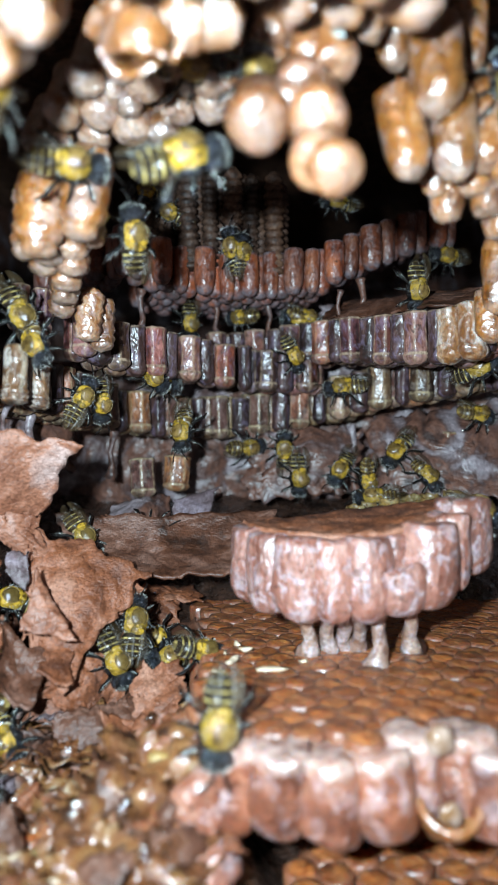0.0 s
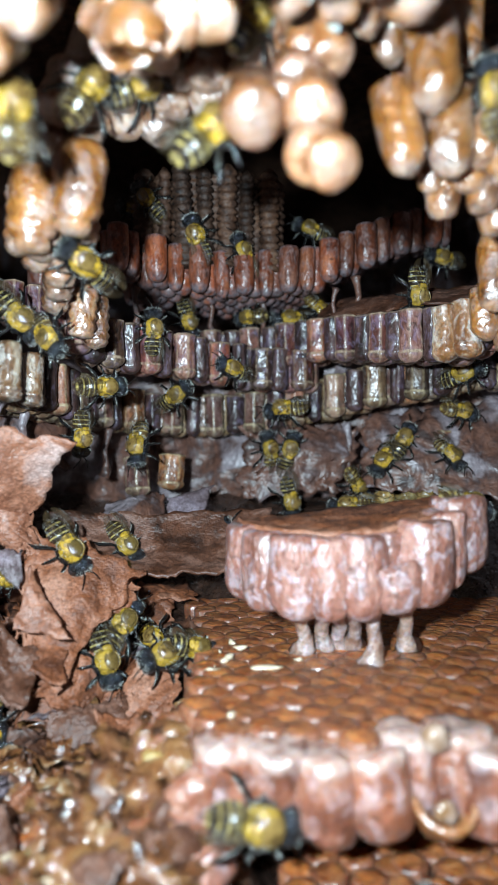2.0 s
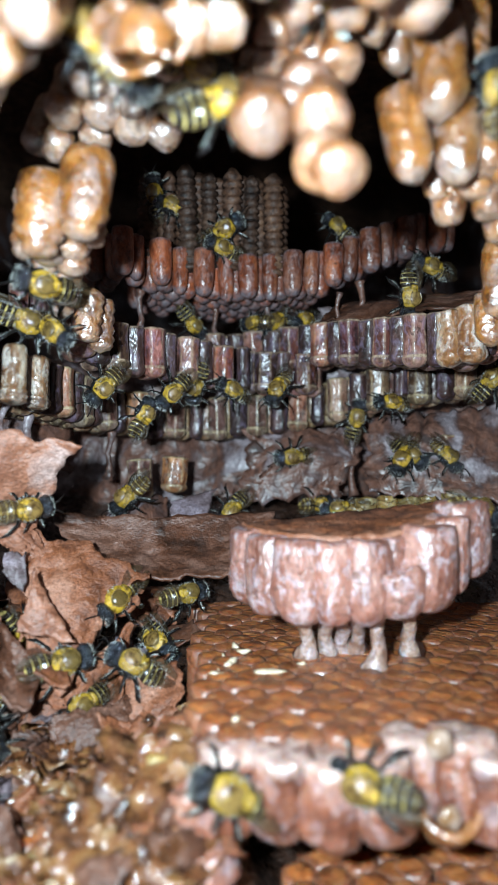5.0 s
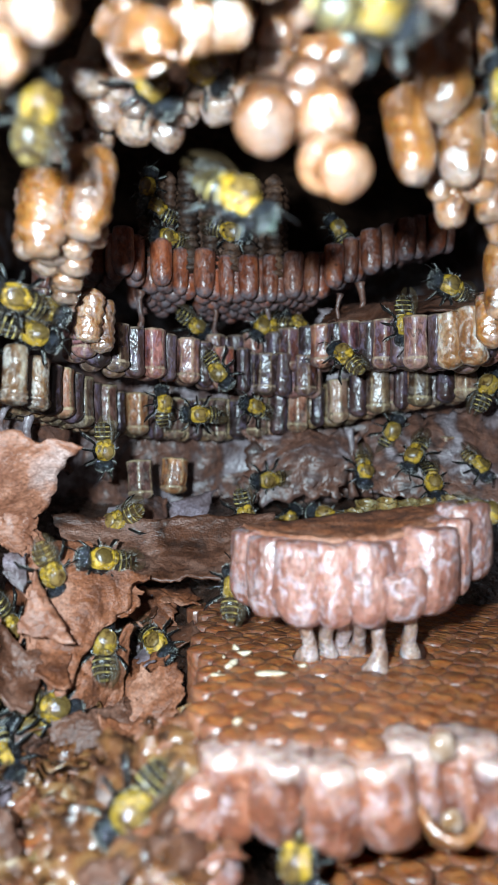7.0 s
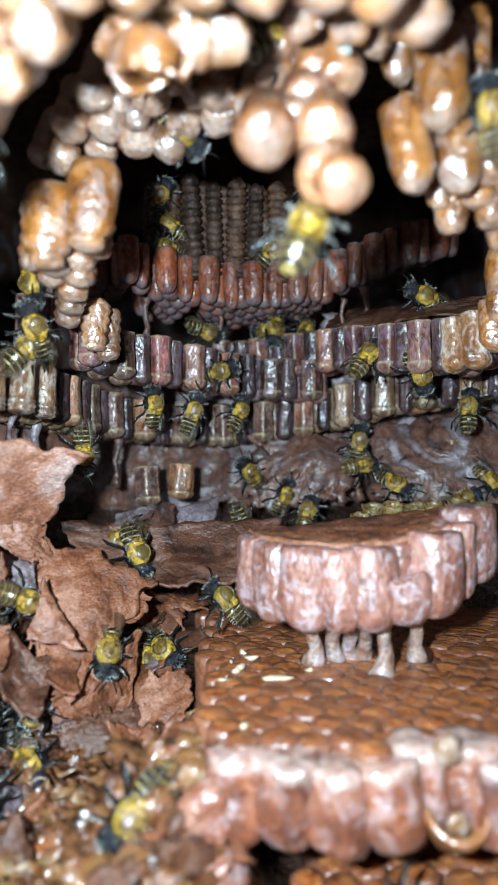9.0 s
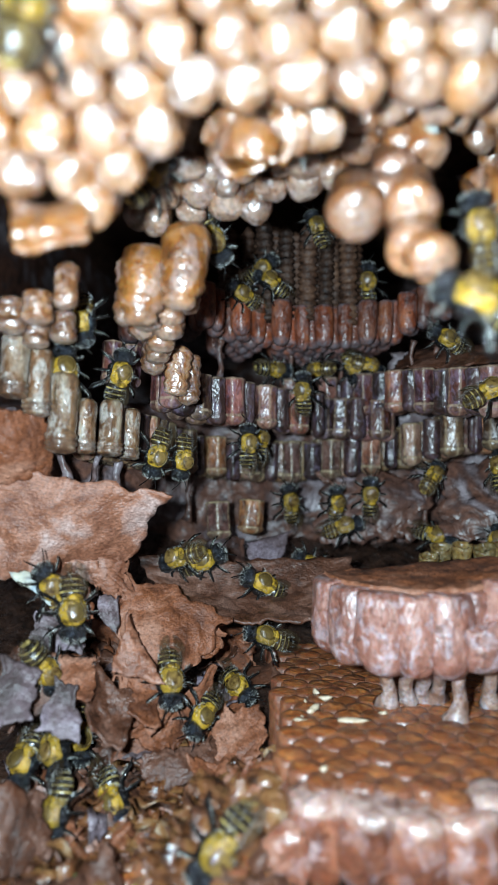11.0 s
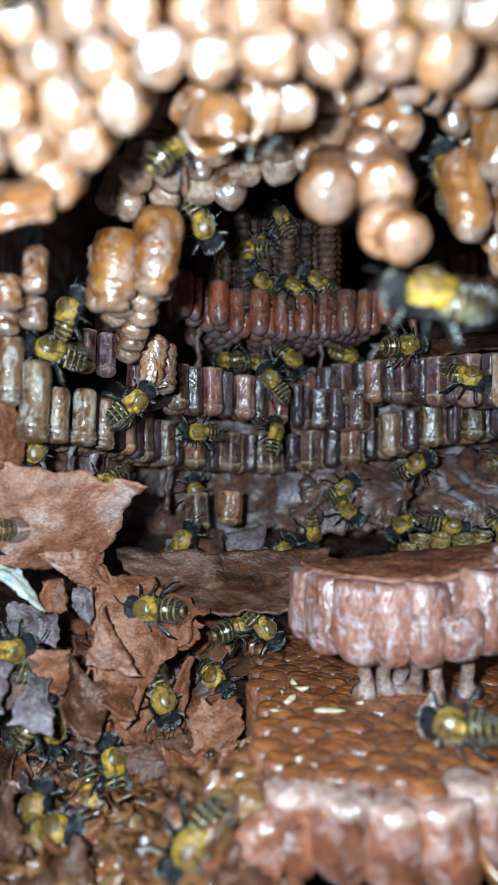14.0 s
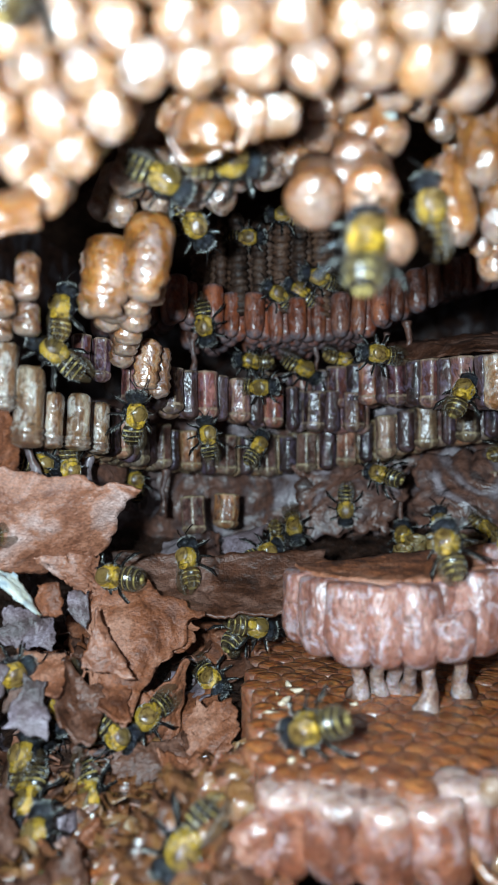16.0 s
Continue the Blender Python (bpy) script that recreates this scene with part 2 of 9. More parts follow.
def wall_material(name):
    """The waxy lining: patches of rust and lilac grey, smooth and greasy over lumps."""
    n = Nodes(name)
    base = n.ramp(n.noise(7.0, 4.0, 0.55, distortion=0.8), (0.34, (0.045, 0.024, 0.02)), (0.44, (0.14, 0.062, 0.042)), (0.52, (0.085, 0.046, 0.04)), (0.62, (0.24, 0.2, 0.22)))
    base = n.mix(1.0, base, n.ramp(n.noise(0.8, 5.0, 0.7), (0.3, (0.5, 0.48, 0.46)), (0.7, (1.3, 1.25, 1.2))), "MULTIPLY")
    n.bump(n.noise(2.6, 3.0, 0.5, distortion=0.5), 0.8, 0.9)
    n.bump(n.noise(0.6, 3.0, 0.6), 0.07, 0.8)
    return n.done(base, n.span(n.noise(2.0, 3.0), 0.35, 0.65, 0.4, 0.6), Specular_IOR_Level=0.5, Coat_Weight=0.2, Coat_Roughness=0.3)


WALL = wall_material("cavity_wall")


def resin_material(name, zones=False):
    """Sticky amber resin; on the floor it gives way to dark rubble further in, blackened with painted shade."""
    n = Nodes(name)
    base = n.ramp(n.noise(3.5, 6.0, 0.65, distortion=0.8), (0.36, (0.03, 0.011, 0.005)), (0.48, (0.13, 0.045, 0.016)),
                  (0.6, (0.21, 0.1, 0.036)), (0.72, (0.42, 0.35, 0.26)))
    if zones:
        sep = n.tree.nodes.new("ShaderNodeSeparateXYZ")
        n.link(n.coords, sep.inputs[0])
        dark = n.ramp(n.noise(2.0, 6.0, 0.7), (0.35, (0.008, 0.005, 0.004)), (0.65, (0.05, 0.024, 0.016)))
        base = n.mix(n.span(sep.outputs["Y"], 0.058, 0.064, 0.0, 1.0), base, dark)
        # shade below the front combs, put into the floor colour
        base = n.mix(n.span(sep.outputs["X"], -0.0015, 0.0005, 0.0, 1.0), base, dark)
    n.bump(n.noise(2.2, 3.0, 0.5), 1.1, 0.9)
    n.bump(n.noise(0.6, 3.0, 0.5), 0.25, 0.9)
    return n.done(base, n.span(n.noise(1.2), 0.35, 0.65, 0.12, 0.45), Specular_IOR_Level=0.8, Coat_Weight=0.8, Coat_Roughness=0.08)


RESIN = resin_material("sticky_resin")
FLOOR = resin_material("resin_and_shaded_rubble", True)


def plain_material(name, a, b, rough, mm=0.4, bump=0.05, vary=None, **more):
    n = Nodes(name)
    base = n.ramp(n.noise(mm, 4.0), (0.35, a), (0.56 if vary else 0.65, b))
    if vary:
        base = n.mix(n.span(n.random, 0.25, 1.0, 0.0, 0.75), base, vary)
    n.bump(n.noise(mm * 0.6, 4.0), bump, 0.8)
    return n.done(base, rough, **more)


CHITIN = plain_material("black_chitin", (0.002, 0.002, 0.002), (0.01, 0.009, 0.009), 0.12, 0.3, 0.16, Specular_IOR_Level=0.7)
HAIRY = plain_material("grey_haired_chitin", (0.002, 0.002, 0.002), (0.025, 0.028, 0.034), 0.12, 0.5, 0.6, Specular_IOR_Level=0.8)
YELLOW = plain_material("yellow_chitin", (0.04, 0.018, 0.003), (0.46, 0.27, 0.025), 0.2, 0.7, 0.4, (0.2, 0.125, 0.022), Specular_IOR_Level=0.7)
HONEY = plain_material("honey_brown_chitin", (0.05, 0.024, 0.006), (0.2, 0.12, 0.035), 0.2, 0.7, 0.14, (0.07, 0.045, 0.012), Specular_IOR_Level=0.8)
HAIR = plain_material("pale_hair", (0.06, 0.06, 0.055), (0.45, 0.44, 0.4), 0.3)
HONEY_DROP = plain_material("pale_honey", (0.16, 0.075, 0.03), (0.34, 0.24, 0.19), 0.16, 1.2, 0.1, Specular_IOR_Level=0.9)
WHITE_WAX = plain_material("pale_wax_crumb", (0.4, 0.28, 0.17), (0.6, 0.5, 0.38), 0.3, 0.6, 0.1)
BLUE_WHITE = plain_material("blue_white_film", (0.28, 0.33, 0.36), (0.5, 0.48, 0.38), 0.35, 1.5, 0.3)
GREEN = plain_material("green_leaf", (0.03, 0.06, 0.012), (0.08, 0.14, 0.03), 0.45, 0.8, 0.1)


def wing_material():
    n = Nodes("smoky_wing")
    m = n.done(n.ramp(n.noise(0.8, 3.0, 0.5, (0.4, 1, 1)), (0.4, (0.02, 0.012, 0.006)), (0.65, (0.09, 0.058, 0.028))), 0.3, Specular_IOR_Level=0.3)
    n.bsdf.inputs["Alpha"].default_value = 0.26
    n.bump(n.noise(0.5, 3.0), 0.08, 0.8)
    return m


WING = wing_material()


# ---- building helpers ----
def at(x, y, z, rx=0, ry=0, rz=0):
    """A pose in millimetres and degrees."""
    return pose(x * MM, y * MM, z * MM, rx, ry, rz)


def mesh_of(name, bm, material, smooth=True):
    """Finish a bmesh that was built in millimetres."""
    bmesh.ops.scale(bm, vec=(MM, MM, MM), verts=bm.verts)
    bmesh.ops.recalc_face_normals(bm, faces=bm.faces)
    me = bpy.data.meshes.new(name)
    bm.to_mesh(me)
    bm.free()
    for p in me.polygons:
        p.use_smooth = smooth
    me.materials.append(material)
    return me


def part(name, bm, material, parent=None, label="", smooth=True):
    ob = new(name, mesh_of(name, bm, material, smooth))
    ob.parent = parent
    if label:
        ob["label"] = label
    return ob


def piece(name, me, parent, m):
    """One more object on a shared mesh."""
    ob = new(name, me)
    ob.parent = parent
    ob.matrix_basis = m
    return ob


def wobble(bm, mm, size, seed=0.0):
    """Push the vertices about by smooth noise."""
    for v in bm.verts:
        v.co += noise.noise_vector(v.co / size + Vector((seed, seed * 0.7, -seed))) * mm


def lathe(profile, seg=12, squash=1.0):
    """A body turned about z from (radius, height) pairs, closed at both ends."""
    bm = bmesh.new()
    rings = []
    for r, z in profile:
        if r < 1e-6:
            rings.append([bm.verts.new((0, 0, z))])
        else:
            rings.append([bm.verts.new((r * math.cos(2 * math.pi * i / seg), r * squash * math.sin(2 * math.pi * i / seg), z)) for i in range(seg)])
    for a, b in zip(rings, rings[1:]):
        for i in range(seg):
            j = (i + 1) % seg
            if len(a) == 1:
                bm.faces.new((a[0], b[j], b[i]))
            elif len(b) == 1:
                bm.faces.new((a[i], a[j], b[0]))
            else:
                bm.faces.new((a[i], a[j], b[j], b[i]))
    return bm


def ellipsoid(rx, ry, rz, seg=12, rings=8):
    prof = [(math.sin(math.pi * k / rings), -math.cos(math.pi * k / rings)) for k in range(rings + 1)]
    prof[0], prof[-1] = (0, -1), (0, 1)
    bm = lathe(prof, seg)
    bmesh.ops.scale(bm, vec=(rx, ry, rz), verts=bm.verts)
    return bm


def tube(points, radii, seg=6):
    """A tapered limb along some points."""
    bm = bmesh.new()
    rings = []
    pts = [Vector(p) for p in points]
    for k, p in enumerate(pts):
        d = (pts[min(k + 1, len(pts) - 1)] - pts[max(k - 1, 0)]).normalized()
        s = d.cross(Vector((0.3, 0.2, 1))).normalized()
        u = d.cross(s)
        rings.append([bm.verts.new(p + (s * math.cos(2 * math.pi * i / seg) + u * math.sin(2 * math.pi * i / seg)) * radii[k]) for i in range(seg)])
    for a, b in zip(rings, rings[1:]):
        for i in range(seg):
            bm.faces.new((a[i], a[(i + 1) % seg], b[(i + 1) % seg], b[i]))
    bm.faces.new(rings[0])
    bm.faces.new(rings[-1])
    return bm


# ---- brood cells ----
def cell_meshes(name, material, R, H, count, cap="dome", rings=0, rough=0.09, seg=12, hexed=0.0, bulge=0.0, neck=0.90):
    """Some variants of an upright cell: a round foot, a slightly waisted, bulged or ringed body and a closed top; its middle is the origin."""
    out = []
    h = H / 2
    for k in range(count):
        rnd = random.Random(k * 7 + len(name))
        waist = rnd.uniform(0.90, 0.97) + bulge
        prof = [(0, -h), (0.45 * R, -h + 0.028 * H), (0.78 * R, -h + 0.06 * H), (0.95 * R, -h + 0.13 * H), (1.0 * R, -h + 0.21 * H),
                ((0.95 + bulge) * R, -h + 0.29 * H), (waist * R, -h + 0.45 * H), (waist * R, h - 0.35 * H)]
        if cap == "panel":
            prof = [(0, -h), (0.5 * R, -h + 0.02 * H), (0.82 * R, -h + 0.06 * H), (0.99 * R, -h + 0.12 * H), (1.02 * R, -h + 0.18 * H), (0.93 * R, -h + 0.235 * H), (0.96 * R, -h + 0.3 * H),
                    (waist * R, -h + 0.5 * H), (waist * R, h - 0.3 * H), (0.95 * R, h - 0.13 * H), (1.0 * R, h - 0.08 * H), (1.0 * R, h - 0.035 * H), (0.75 * R, h), (0, h - 0.03 * H)]
        if cap == "loaf":
            prof = [(0, -h), (0.4 * R, -h + 0.02 * H), (0.66 * R, -h + 0.06 * H), (0.84 * R, -h + 0.14 * H), (0.95 * R, -h + 0.25 * H), (1.0 * R, -h + 0.42 * H), (1.0 * R, -h + 0.62 * H), (0.99 * R, h - 0.18 * H),
                    (0.97 * R, h - 0.08 * H), (0.9 * R, h - 0.025 * H), (0.6 * R, h), (0, h)]
        if rings:
            n = rings * 2 + 1
            prof = prof[:4] + [(R * (1.0 if i % 2 else neck), -h + H * (0.16 + 0.72 * i / (n - 1))) for i in range(n)]
        if cap == "bulb":
            prof = [(r * R, -h + z * H) for r, z in ((0, 0), (0.35, 0.015), (0.62, 0.06), (0.69, 0.12), (0.6, 0.17), (0.82, 0.22), (0.92, 0.3), (0.84, 0.36), (0.97, 0.45), (1.02, 0.6), (1.0, 0.76), (0.9, 0.89), (0.62, 0.97), (0, 1))]
        if cap == "ringfoot":
            prof = [(r * R, -h + z * H) for r, z in ((0, 0), (0.6, 0.01), (0.98, 0.035), (1.04, 0.06), (0.92, 0.085), (1.06, 0.115), (1.07, 0.14), (0.95, 0.165), (1.07, 0.195), (1.06, 0.22), (0.94, 0.25), (0.96, 0.32), (0.93, 0.6), (0.98, 0.8), (0.95, 0.92), (0.7, 0.985), (0, 0.99))]
        if cap == "stack":
            prof = [(0, -h), (0.7 * R, -h + 0.01 * H)]
            for i in range(13):
                z0 = -h + H * (0.02 + 0.95 * i / 13)
                prof += [(rnd.uniform(0.92, 1.06) * R, z0), (rnd.uniform(0.9, 1.0) * R, z0 + 0.03 * H), (0.66 * R, z0 + 0.058 * H)]
            prof += [(0.4 * R, h - 0.01 * H), (0, h)]
        if cap == "flat":
            prof += [(0.98 * R, h - 0.12 * H), (0.97 * R, h - 0.03 * H), (0.86 * R, h), (0.5 * R, h + 0.02 * R), (0, h + 0.03 * R)]
        elif cap == "dome":
            prof += [(0.95 * R, h - 0.12 * H), (0.7 * R, h - 0.03 * H), (0, h)]
        bm = lathe(prof, 24 if hexed else seg)
        for v in bm.verts:
            if hexed and abs(v.co.x) + abs(v.co.y) > 1e-6:
                r, a = math.hypot(v.co.x, v.co.y), math.atan2(v.co.y, v.co.x)
                k = round(a / (math.pi / 12)) % 4
                corner = (round(a / (math.pi / 12)) - k) * math.pi / 12 + math.pi / 8
                a += (corner + radians((-16, -6, 6, 16)[k]) - a) * hexed
                off = (a - corner + math.pi / 6) % (math.pi / 3) - math.pi / 6
                r *= 1 + hexed * (0.92 / math.cos(math.pi / 6 - abs(off)) - 1)
                v.co.x, v.co.y = r * math.cos(a + radians(37.5)), r * math.sin(a + radians(37.5))
        wobble(bm, rough * R, R * 0.9, k * 3.1)
        out.append(mesh_of(name, bm, material))
    return out


def pocket_mesh(material, R, H):
    """A torn cell of which a round pocket with a thick rim remains, open to the front."""
    bm = bmesh.new()
    seg, lev = 24, 6
    rows = []
    for wall in (1.0, 0.8):
        for k in range(lev + 1):
            b = math.pi / 2 * k / lev
            row = []
            for i in range(seg):
                a = 2 * math.pi * i / seg
                cut = 0.5 + 0.45 * math.sin(a)
                row.append(bm.verts.new((R * wall * math.sin(b) * math.cos(a), R * wall * math.sin(b) * math.sin(a), H * (1 - wall * math.cos(b)) - H * (0 if k < lev else 0.12) + (0.35 * H * cut if k == lev else 0))))
            rows.append(row)
    order = rows[:lev + 1] + rows[lev + 1:][::-1]
    for p, q in zip(order, order[1:]):
        for i in range(seg):
            bm.faces.new((p[i], p[(i + 1) % seg], q[(i + 1) % seg], q[i]))
    bmesh.ops.remove_doubles(bm, verts=bm.verts, dist=0.001)
    wobble(bm, 0.12 * R, R * 0.7, 2.0)
    return mesh_of("cell", bm, material)


def resample(path, pitch):
    pts = [Vector(p) for p in path]
    out, carry = [], 0.0
    for a, b in zip(pts, pts[1:]):
        length = (b - a).length
        s = carry
        while s < length:
            out.append((a.lerp(b, s / length), (b - a).normalized()))
            s += pitch
        carry = s - length
    return out


def comb(name, label, path, rows, meshes, pitch, H, zig=0.6, seed=0, group="brood combs", jitter=0.12, right_end=1e9, edge=None, tilt=3.0, inset=0.0, between=None):
    """A comb of upright cells. path runs along the foot of its front row; further rows lie behind it."""
    rnd = random.Random(seed)
    base = Vector(path[len(path) // 2])
    thing = tagged(new(name), label, "brood comb", group)
    thing.matrix_basis = at(*base)
    samples = resample(path, pitch)
    for row in range(rows):
        for i, (p, d) in enumerate(samples):
            inward = Vector((-d.y, d.x, 0)).normalized()
            q = p + inward * (row * 0.87 * pitch + inset) + d * (pitch * 0.5 * (row % 2))
            if row == 0:
                q += inward * (zig * (i % 2) * abs(d.x) + rnd.uniform(-0.2, 0.25))
            q += Vector((rnd.uniform(-jitter, jitter), rnd.uniform(-jitter, jitter), rnd.uniform(-0.07, 0.07) * tilt))
            if q.x > right_end or (edge and not edge(q.x, q.y)):
                continue
            q.z += H / 2
            ang = math.degrees(math.atan2(d.y, d.x))
            m = at(*(q - base), rnd.uniform(-tilt, tilt), rnd.uniform(-tilt, tilt), ang + rnd.choice((0, 60, 120, 180, 30, 90)) + rnd.uniform(-16, 16))
            wide = rnd.uniform(0.94, 1.06) * ((0.76 if zig > 0.9 else rnd.choice((0.66, 0.8, 0.92))) if (row == 0 and i % 2 and abs(d.x) > 0.5) else 1.0)
            m = m @ Matrix.Diagonal((wide, wide, rnd.uniform(0.95, 1.04), 1))
            # recessed front cells take the between meshes, with the recess shade in their colour
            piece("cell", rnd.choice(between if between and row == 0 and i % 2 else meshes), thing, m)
    return thing


CELL_RED = cell_meshes("cell", WAX_RED, 1.42, 6.1, 6, cap="loaf", rough=0.05, seg=18)
CELL_PURPLE = cell_meshes("cell", WAX_PURPLE, 1.54, 5.9, 7, cap="panel", hexed=1.0, rough=0.07, seg=18)
CELL_LILAC_SHADED = cell_meshes("cell", WAX_LILAC_SHADED, 1.5, 5.9, 5, cap="panel", hexed=0.8, rough=0.07, seg=18)
CELL_GREY = cell_meshes("cell", WAX_GREY, 1.57, 6.1, 7, cap="panel", hexed=1.0, rough=0.07, seg=18)
CELL_DARK = cell_meshes("cell", WAX_DARK, 1.42, 14.0, 4, cap="stack", rough=0.1)
CELL_AMBER = cell_meshes("cell", WAX_AMBER, 1.62, 6.2, 6, cap="dome", rough=0.22, seg=16)
CELL_RINGED = cell_meshes("cell", WAX_BUFF, 1.7, 6.4, 4, cap="dome", rings=4, rough=0.16, neck=0.84)
CELL_LONG = cell_meshes("cell", WAX_AMBER, 1.62, 6.6, 3, cap="bulb", rough=0.14, seg=20)
CELL_PINK = cell_meshes("cell", WAX_PINK, 2.55, 7.3, 5, cap="loaf", rough=0.14, seg=22)
CELL_WORN = cell_meshes("cell", WAX_WORN, 1.3, 6.4, 4, cap="ringfoot", hexed=0.7, rough=0.12)
CELL_TORN = cell_meshes("cell", WAX_TORN, 1.75, 6.4, 2, cap="panel", hexed=0.8, rough=0.16, seg=18)
CELL_SMALL = cell_meshes("cell", WAX_BUFF, 1.62, 6.4, 5, cap="dome", rough=0.16)
CELL_PEACH = cell_meshes("cell", WAX_PEACH, 1.72, 6.2, 4, cap="dome", rough=0.12, seg=16)
CELL_GOLD = cell_meshes("cell", WAX_AMBER, 1.62, 6.4, 4, cap="loaf", rough=0.2, seg=18)
CELL_ORANGE = cell_meshes("cell", WAX_ORANGE, 1.5, 6.3, 6, cap="flat", hexed=0.5, rough=0.05)
CELL_FRONT = cell_meshes("cell", WAX_FRONT, 2.35, 6.2, 5, cap="loaf", rough=0.22, seg=22)
CELL_POCKET = pocket_mesh(WAX_PEACH, 2.0, 2.6)

# ---- the cavity ----
def grid_sheet(nx, ny, fn):
    bm = bmesh.new()
    vs = [[bm.verts.new(fn(i / nx, j / ny)) for i in range(nx + 1)] for j in range(ny + 1)]
    for j in range(ny):
        for i in range(nx):
            bm.faces.new((vs[j][i], vs[j][i + 1], vs[j + 1][i + 1], vs[j + 1][i]))
    return bm


def thicken(bm, mm):
    """Give a sheet a second side."""
    bm.normal_update()
    edge = [e for e in bm.edges if e.is_boundary]
    table = {v: bm.verts.new(v.co - v.normal * mm) for v in list(bm.verts)}
    for f in list(bm.faces):
        bm.faces.new([table[v] for v in reversed(f.verts)])
    for e in edge:
        a, b = e.verts
        bm.faces.new((a, b, table[b], table[a]))
    return bm


def lump(x, y, size, seed):
    return noise.fractal(Vector((x / size + seed, y / size - seed, seed * 0.37)), 0.9, 2.1, 5)


def floor_height(x, y):
    rise = min(max((y - 60) / 36, 0), 1.25)
    z = -29.0 + 15.0 * rise ** 1.15
    if x > -4:
        z -= 7.0 * min((x + 4) / 6, 1) * (1 - min(rise * 1.3, 1))
    z += 6.0 * math.exp(-((x + 5.0) / 4.5) ** 2 - ((y - 49) / 8) ** 2)
    return z + 1.5 * lump(x, y, 9, 2.3) + 0.5 * lump(x, y, 2.4, 7.1)


def build_cavity():
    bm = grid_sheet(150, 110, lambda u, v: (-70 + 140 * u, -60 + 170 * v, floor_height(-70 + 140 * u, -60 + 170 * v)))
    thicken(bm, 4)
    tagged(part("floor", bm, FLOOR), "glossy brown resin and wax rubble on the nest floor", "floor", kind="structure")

    def back(u, v):
        x, z = -70 + 140 * u, -40 + 110 * v
        bulge = 3.2 * lump(x, z, 12, 5.0) + 1.6 * lump(x, z, 4.5, 1.7)
        deep = min(max((z - 11) / 12, 0), 1)
        return (x, 107 + bulge + 120 * deep * deep * (3 - 2 * deep), z)
    tagged(part("wall_back", thicken(grid_sheet(130, 100, back), 5), WALL), "lumpy purplish brown wax wall behind the combs", "wall", kind="structure")
    for name, sign in (("wall_left", -1), ("wall_right", 1)):
        bm = grid_sheet(40, 30, lambda u, v: (sign * (66 + 2.5 * lump(u * 170, v * 110, 15, 3 + sign)), -62 + 310 * u, -42 + 112 * v))
        tagged(part(name, thicken(bm, 4), WALL), "dark brown wax lining of the cavity", "wall", kind="structure")
    bm = grid_sheet(40, 40, lambda u, v: (-70 + 140 * u, -62 + 310 * v, 66 + 2.5 * lump(u * 140, v * 180, 15, 9)))
    tagged(part("ceiling", thicken(bm, 4), WAX_DARK), "dark brown wax roof of the cavity", "ceiling", kind="structure")
    bm = grid_sheet(30, 30, lambda u, v: (-70 + 140 * u, -60 + 2 * lump(u * 140, v * 110, 15, 4), -42 + 112 * v))
    tagged(part("wall_front", thicken(bm, 4), WAX_DARK), "dark brown wax lining of the cavity", "wall", kind="structure")


build_cavity()

# ---- combs at the back ----
comb("brood_comb", "reddish brown wax comb of tall upright cells",
     [(-15.8, 84.5, 19.7), (-13.5, 87.5, 19.5), (-8.3, 89.4, 18.5), (-3.1, 89.9, 17.9), (2.8, 90.4, 18.0), (8.8, 91.4, 18.9), (12.9, 92.4, 20.5), (16.3, 93.4, 22.1), (20.4, 94.4, 24.0), (25.0, 96.5, 25.6), (30.5, 100.0, 27.2)],
     8, CELL_RED, 2.95, 6.9, seed=1, zig=0.95, right_end=34, tilt=1.4)
comb("brood_comb", "purplish brown wax comb with a broken end",
     [(-17.9, 74.5, 8.8), (-16.0, 78.4, 7.7), (-13.6, 81.4, 7.4), (-10.7, 85.4, 7.5), (-7.4, 88.4, 7.1), (-3.2, 91.4, 6.7), (2.2, 93.4, 6.1), (9.2, 94.3, 5.9)],
     2, CELL_PURPLE, 2.85, 5.9, seed=2, zig=0.85, tilt=1.6, between=CELL_LILAC_SHADED)
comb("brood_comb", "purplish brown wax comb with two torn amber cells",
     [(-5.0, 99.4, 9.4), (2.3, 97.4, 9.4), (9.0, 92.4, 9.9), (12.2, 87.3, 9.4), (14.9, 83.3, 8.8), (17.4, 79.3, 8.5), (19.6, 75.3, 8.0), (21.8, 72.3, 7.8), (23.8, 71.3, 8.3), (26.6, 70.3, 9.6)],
     3, CELL_PURPLE, 2.85, 5.7, seed=3, zig=0.85, tilt=1.6, between=CELL_LILAC_SHADED)
comb("brood_comb", "long greyish olive wax comb winding across the nest",
     [(-22.9, 73.5, 2.9), (-22.2, 77.5, 2.5), (-21.6, 81.4, 2.0), (-20.7, 86.4, 1.5), (-18.0, 92.4, 0.9), (-14.4, 96.4, 0.3), (-9.0, 98.4, -0.1), (-3.4, 99.4, -0.0),
      (2.4, 99.3, 0.4), (7.2, 98.3, 1.3), (11.8, 96.3, 2.4), (16.2, 94.3, 3.5), (20.4, 92.3, 4.2), (24.4, 90.3, 4.8), (28.2, 88.3, 5.5), (31.8, 86.3, 5.8), (35.9, 84.2, 6.4)],
     3, CELL_GREY, 2.95, 6.0, seed=4, zig=0.85, tilt=1.6, between=CELL_LILAC_SHADED)
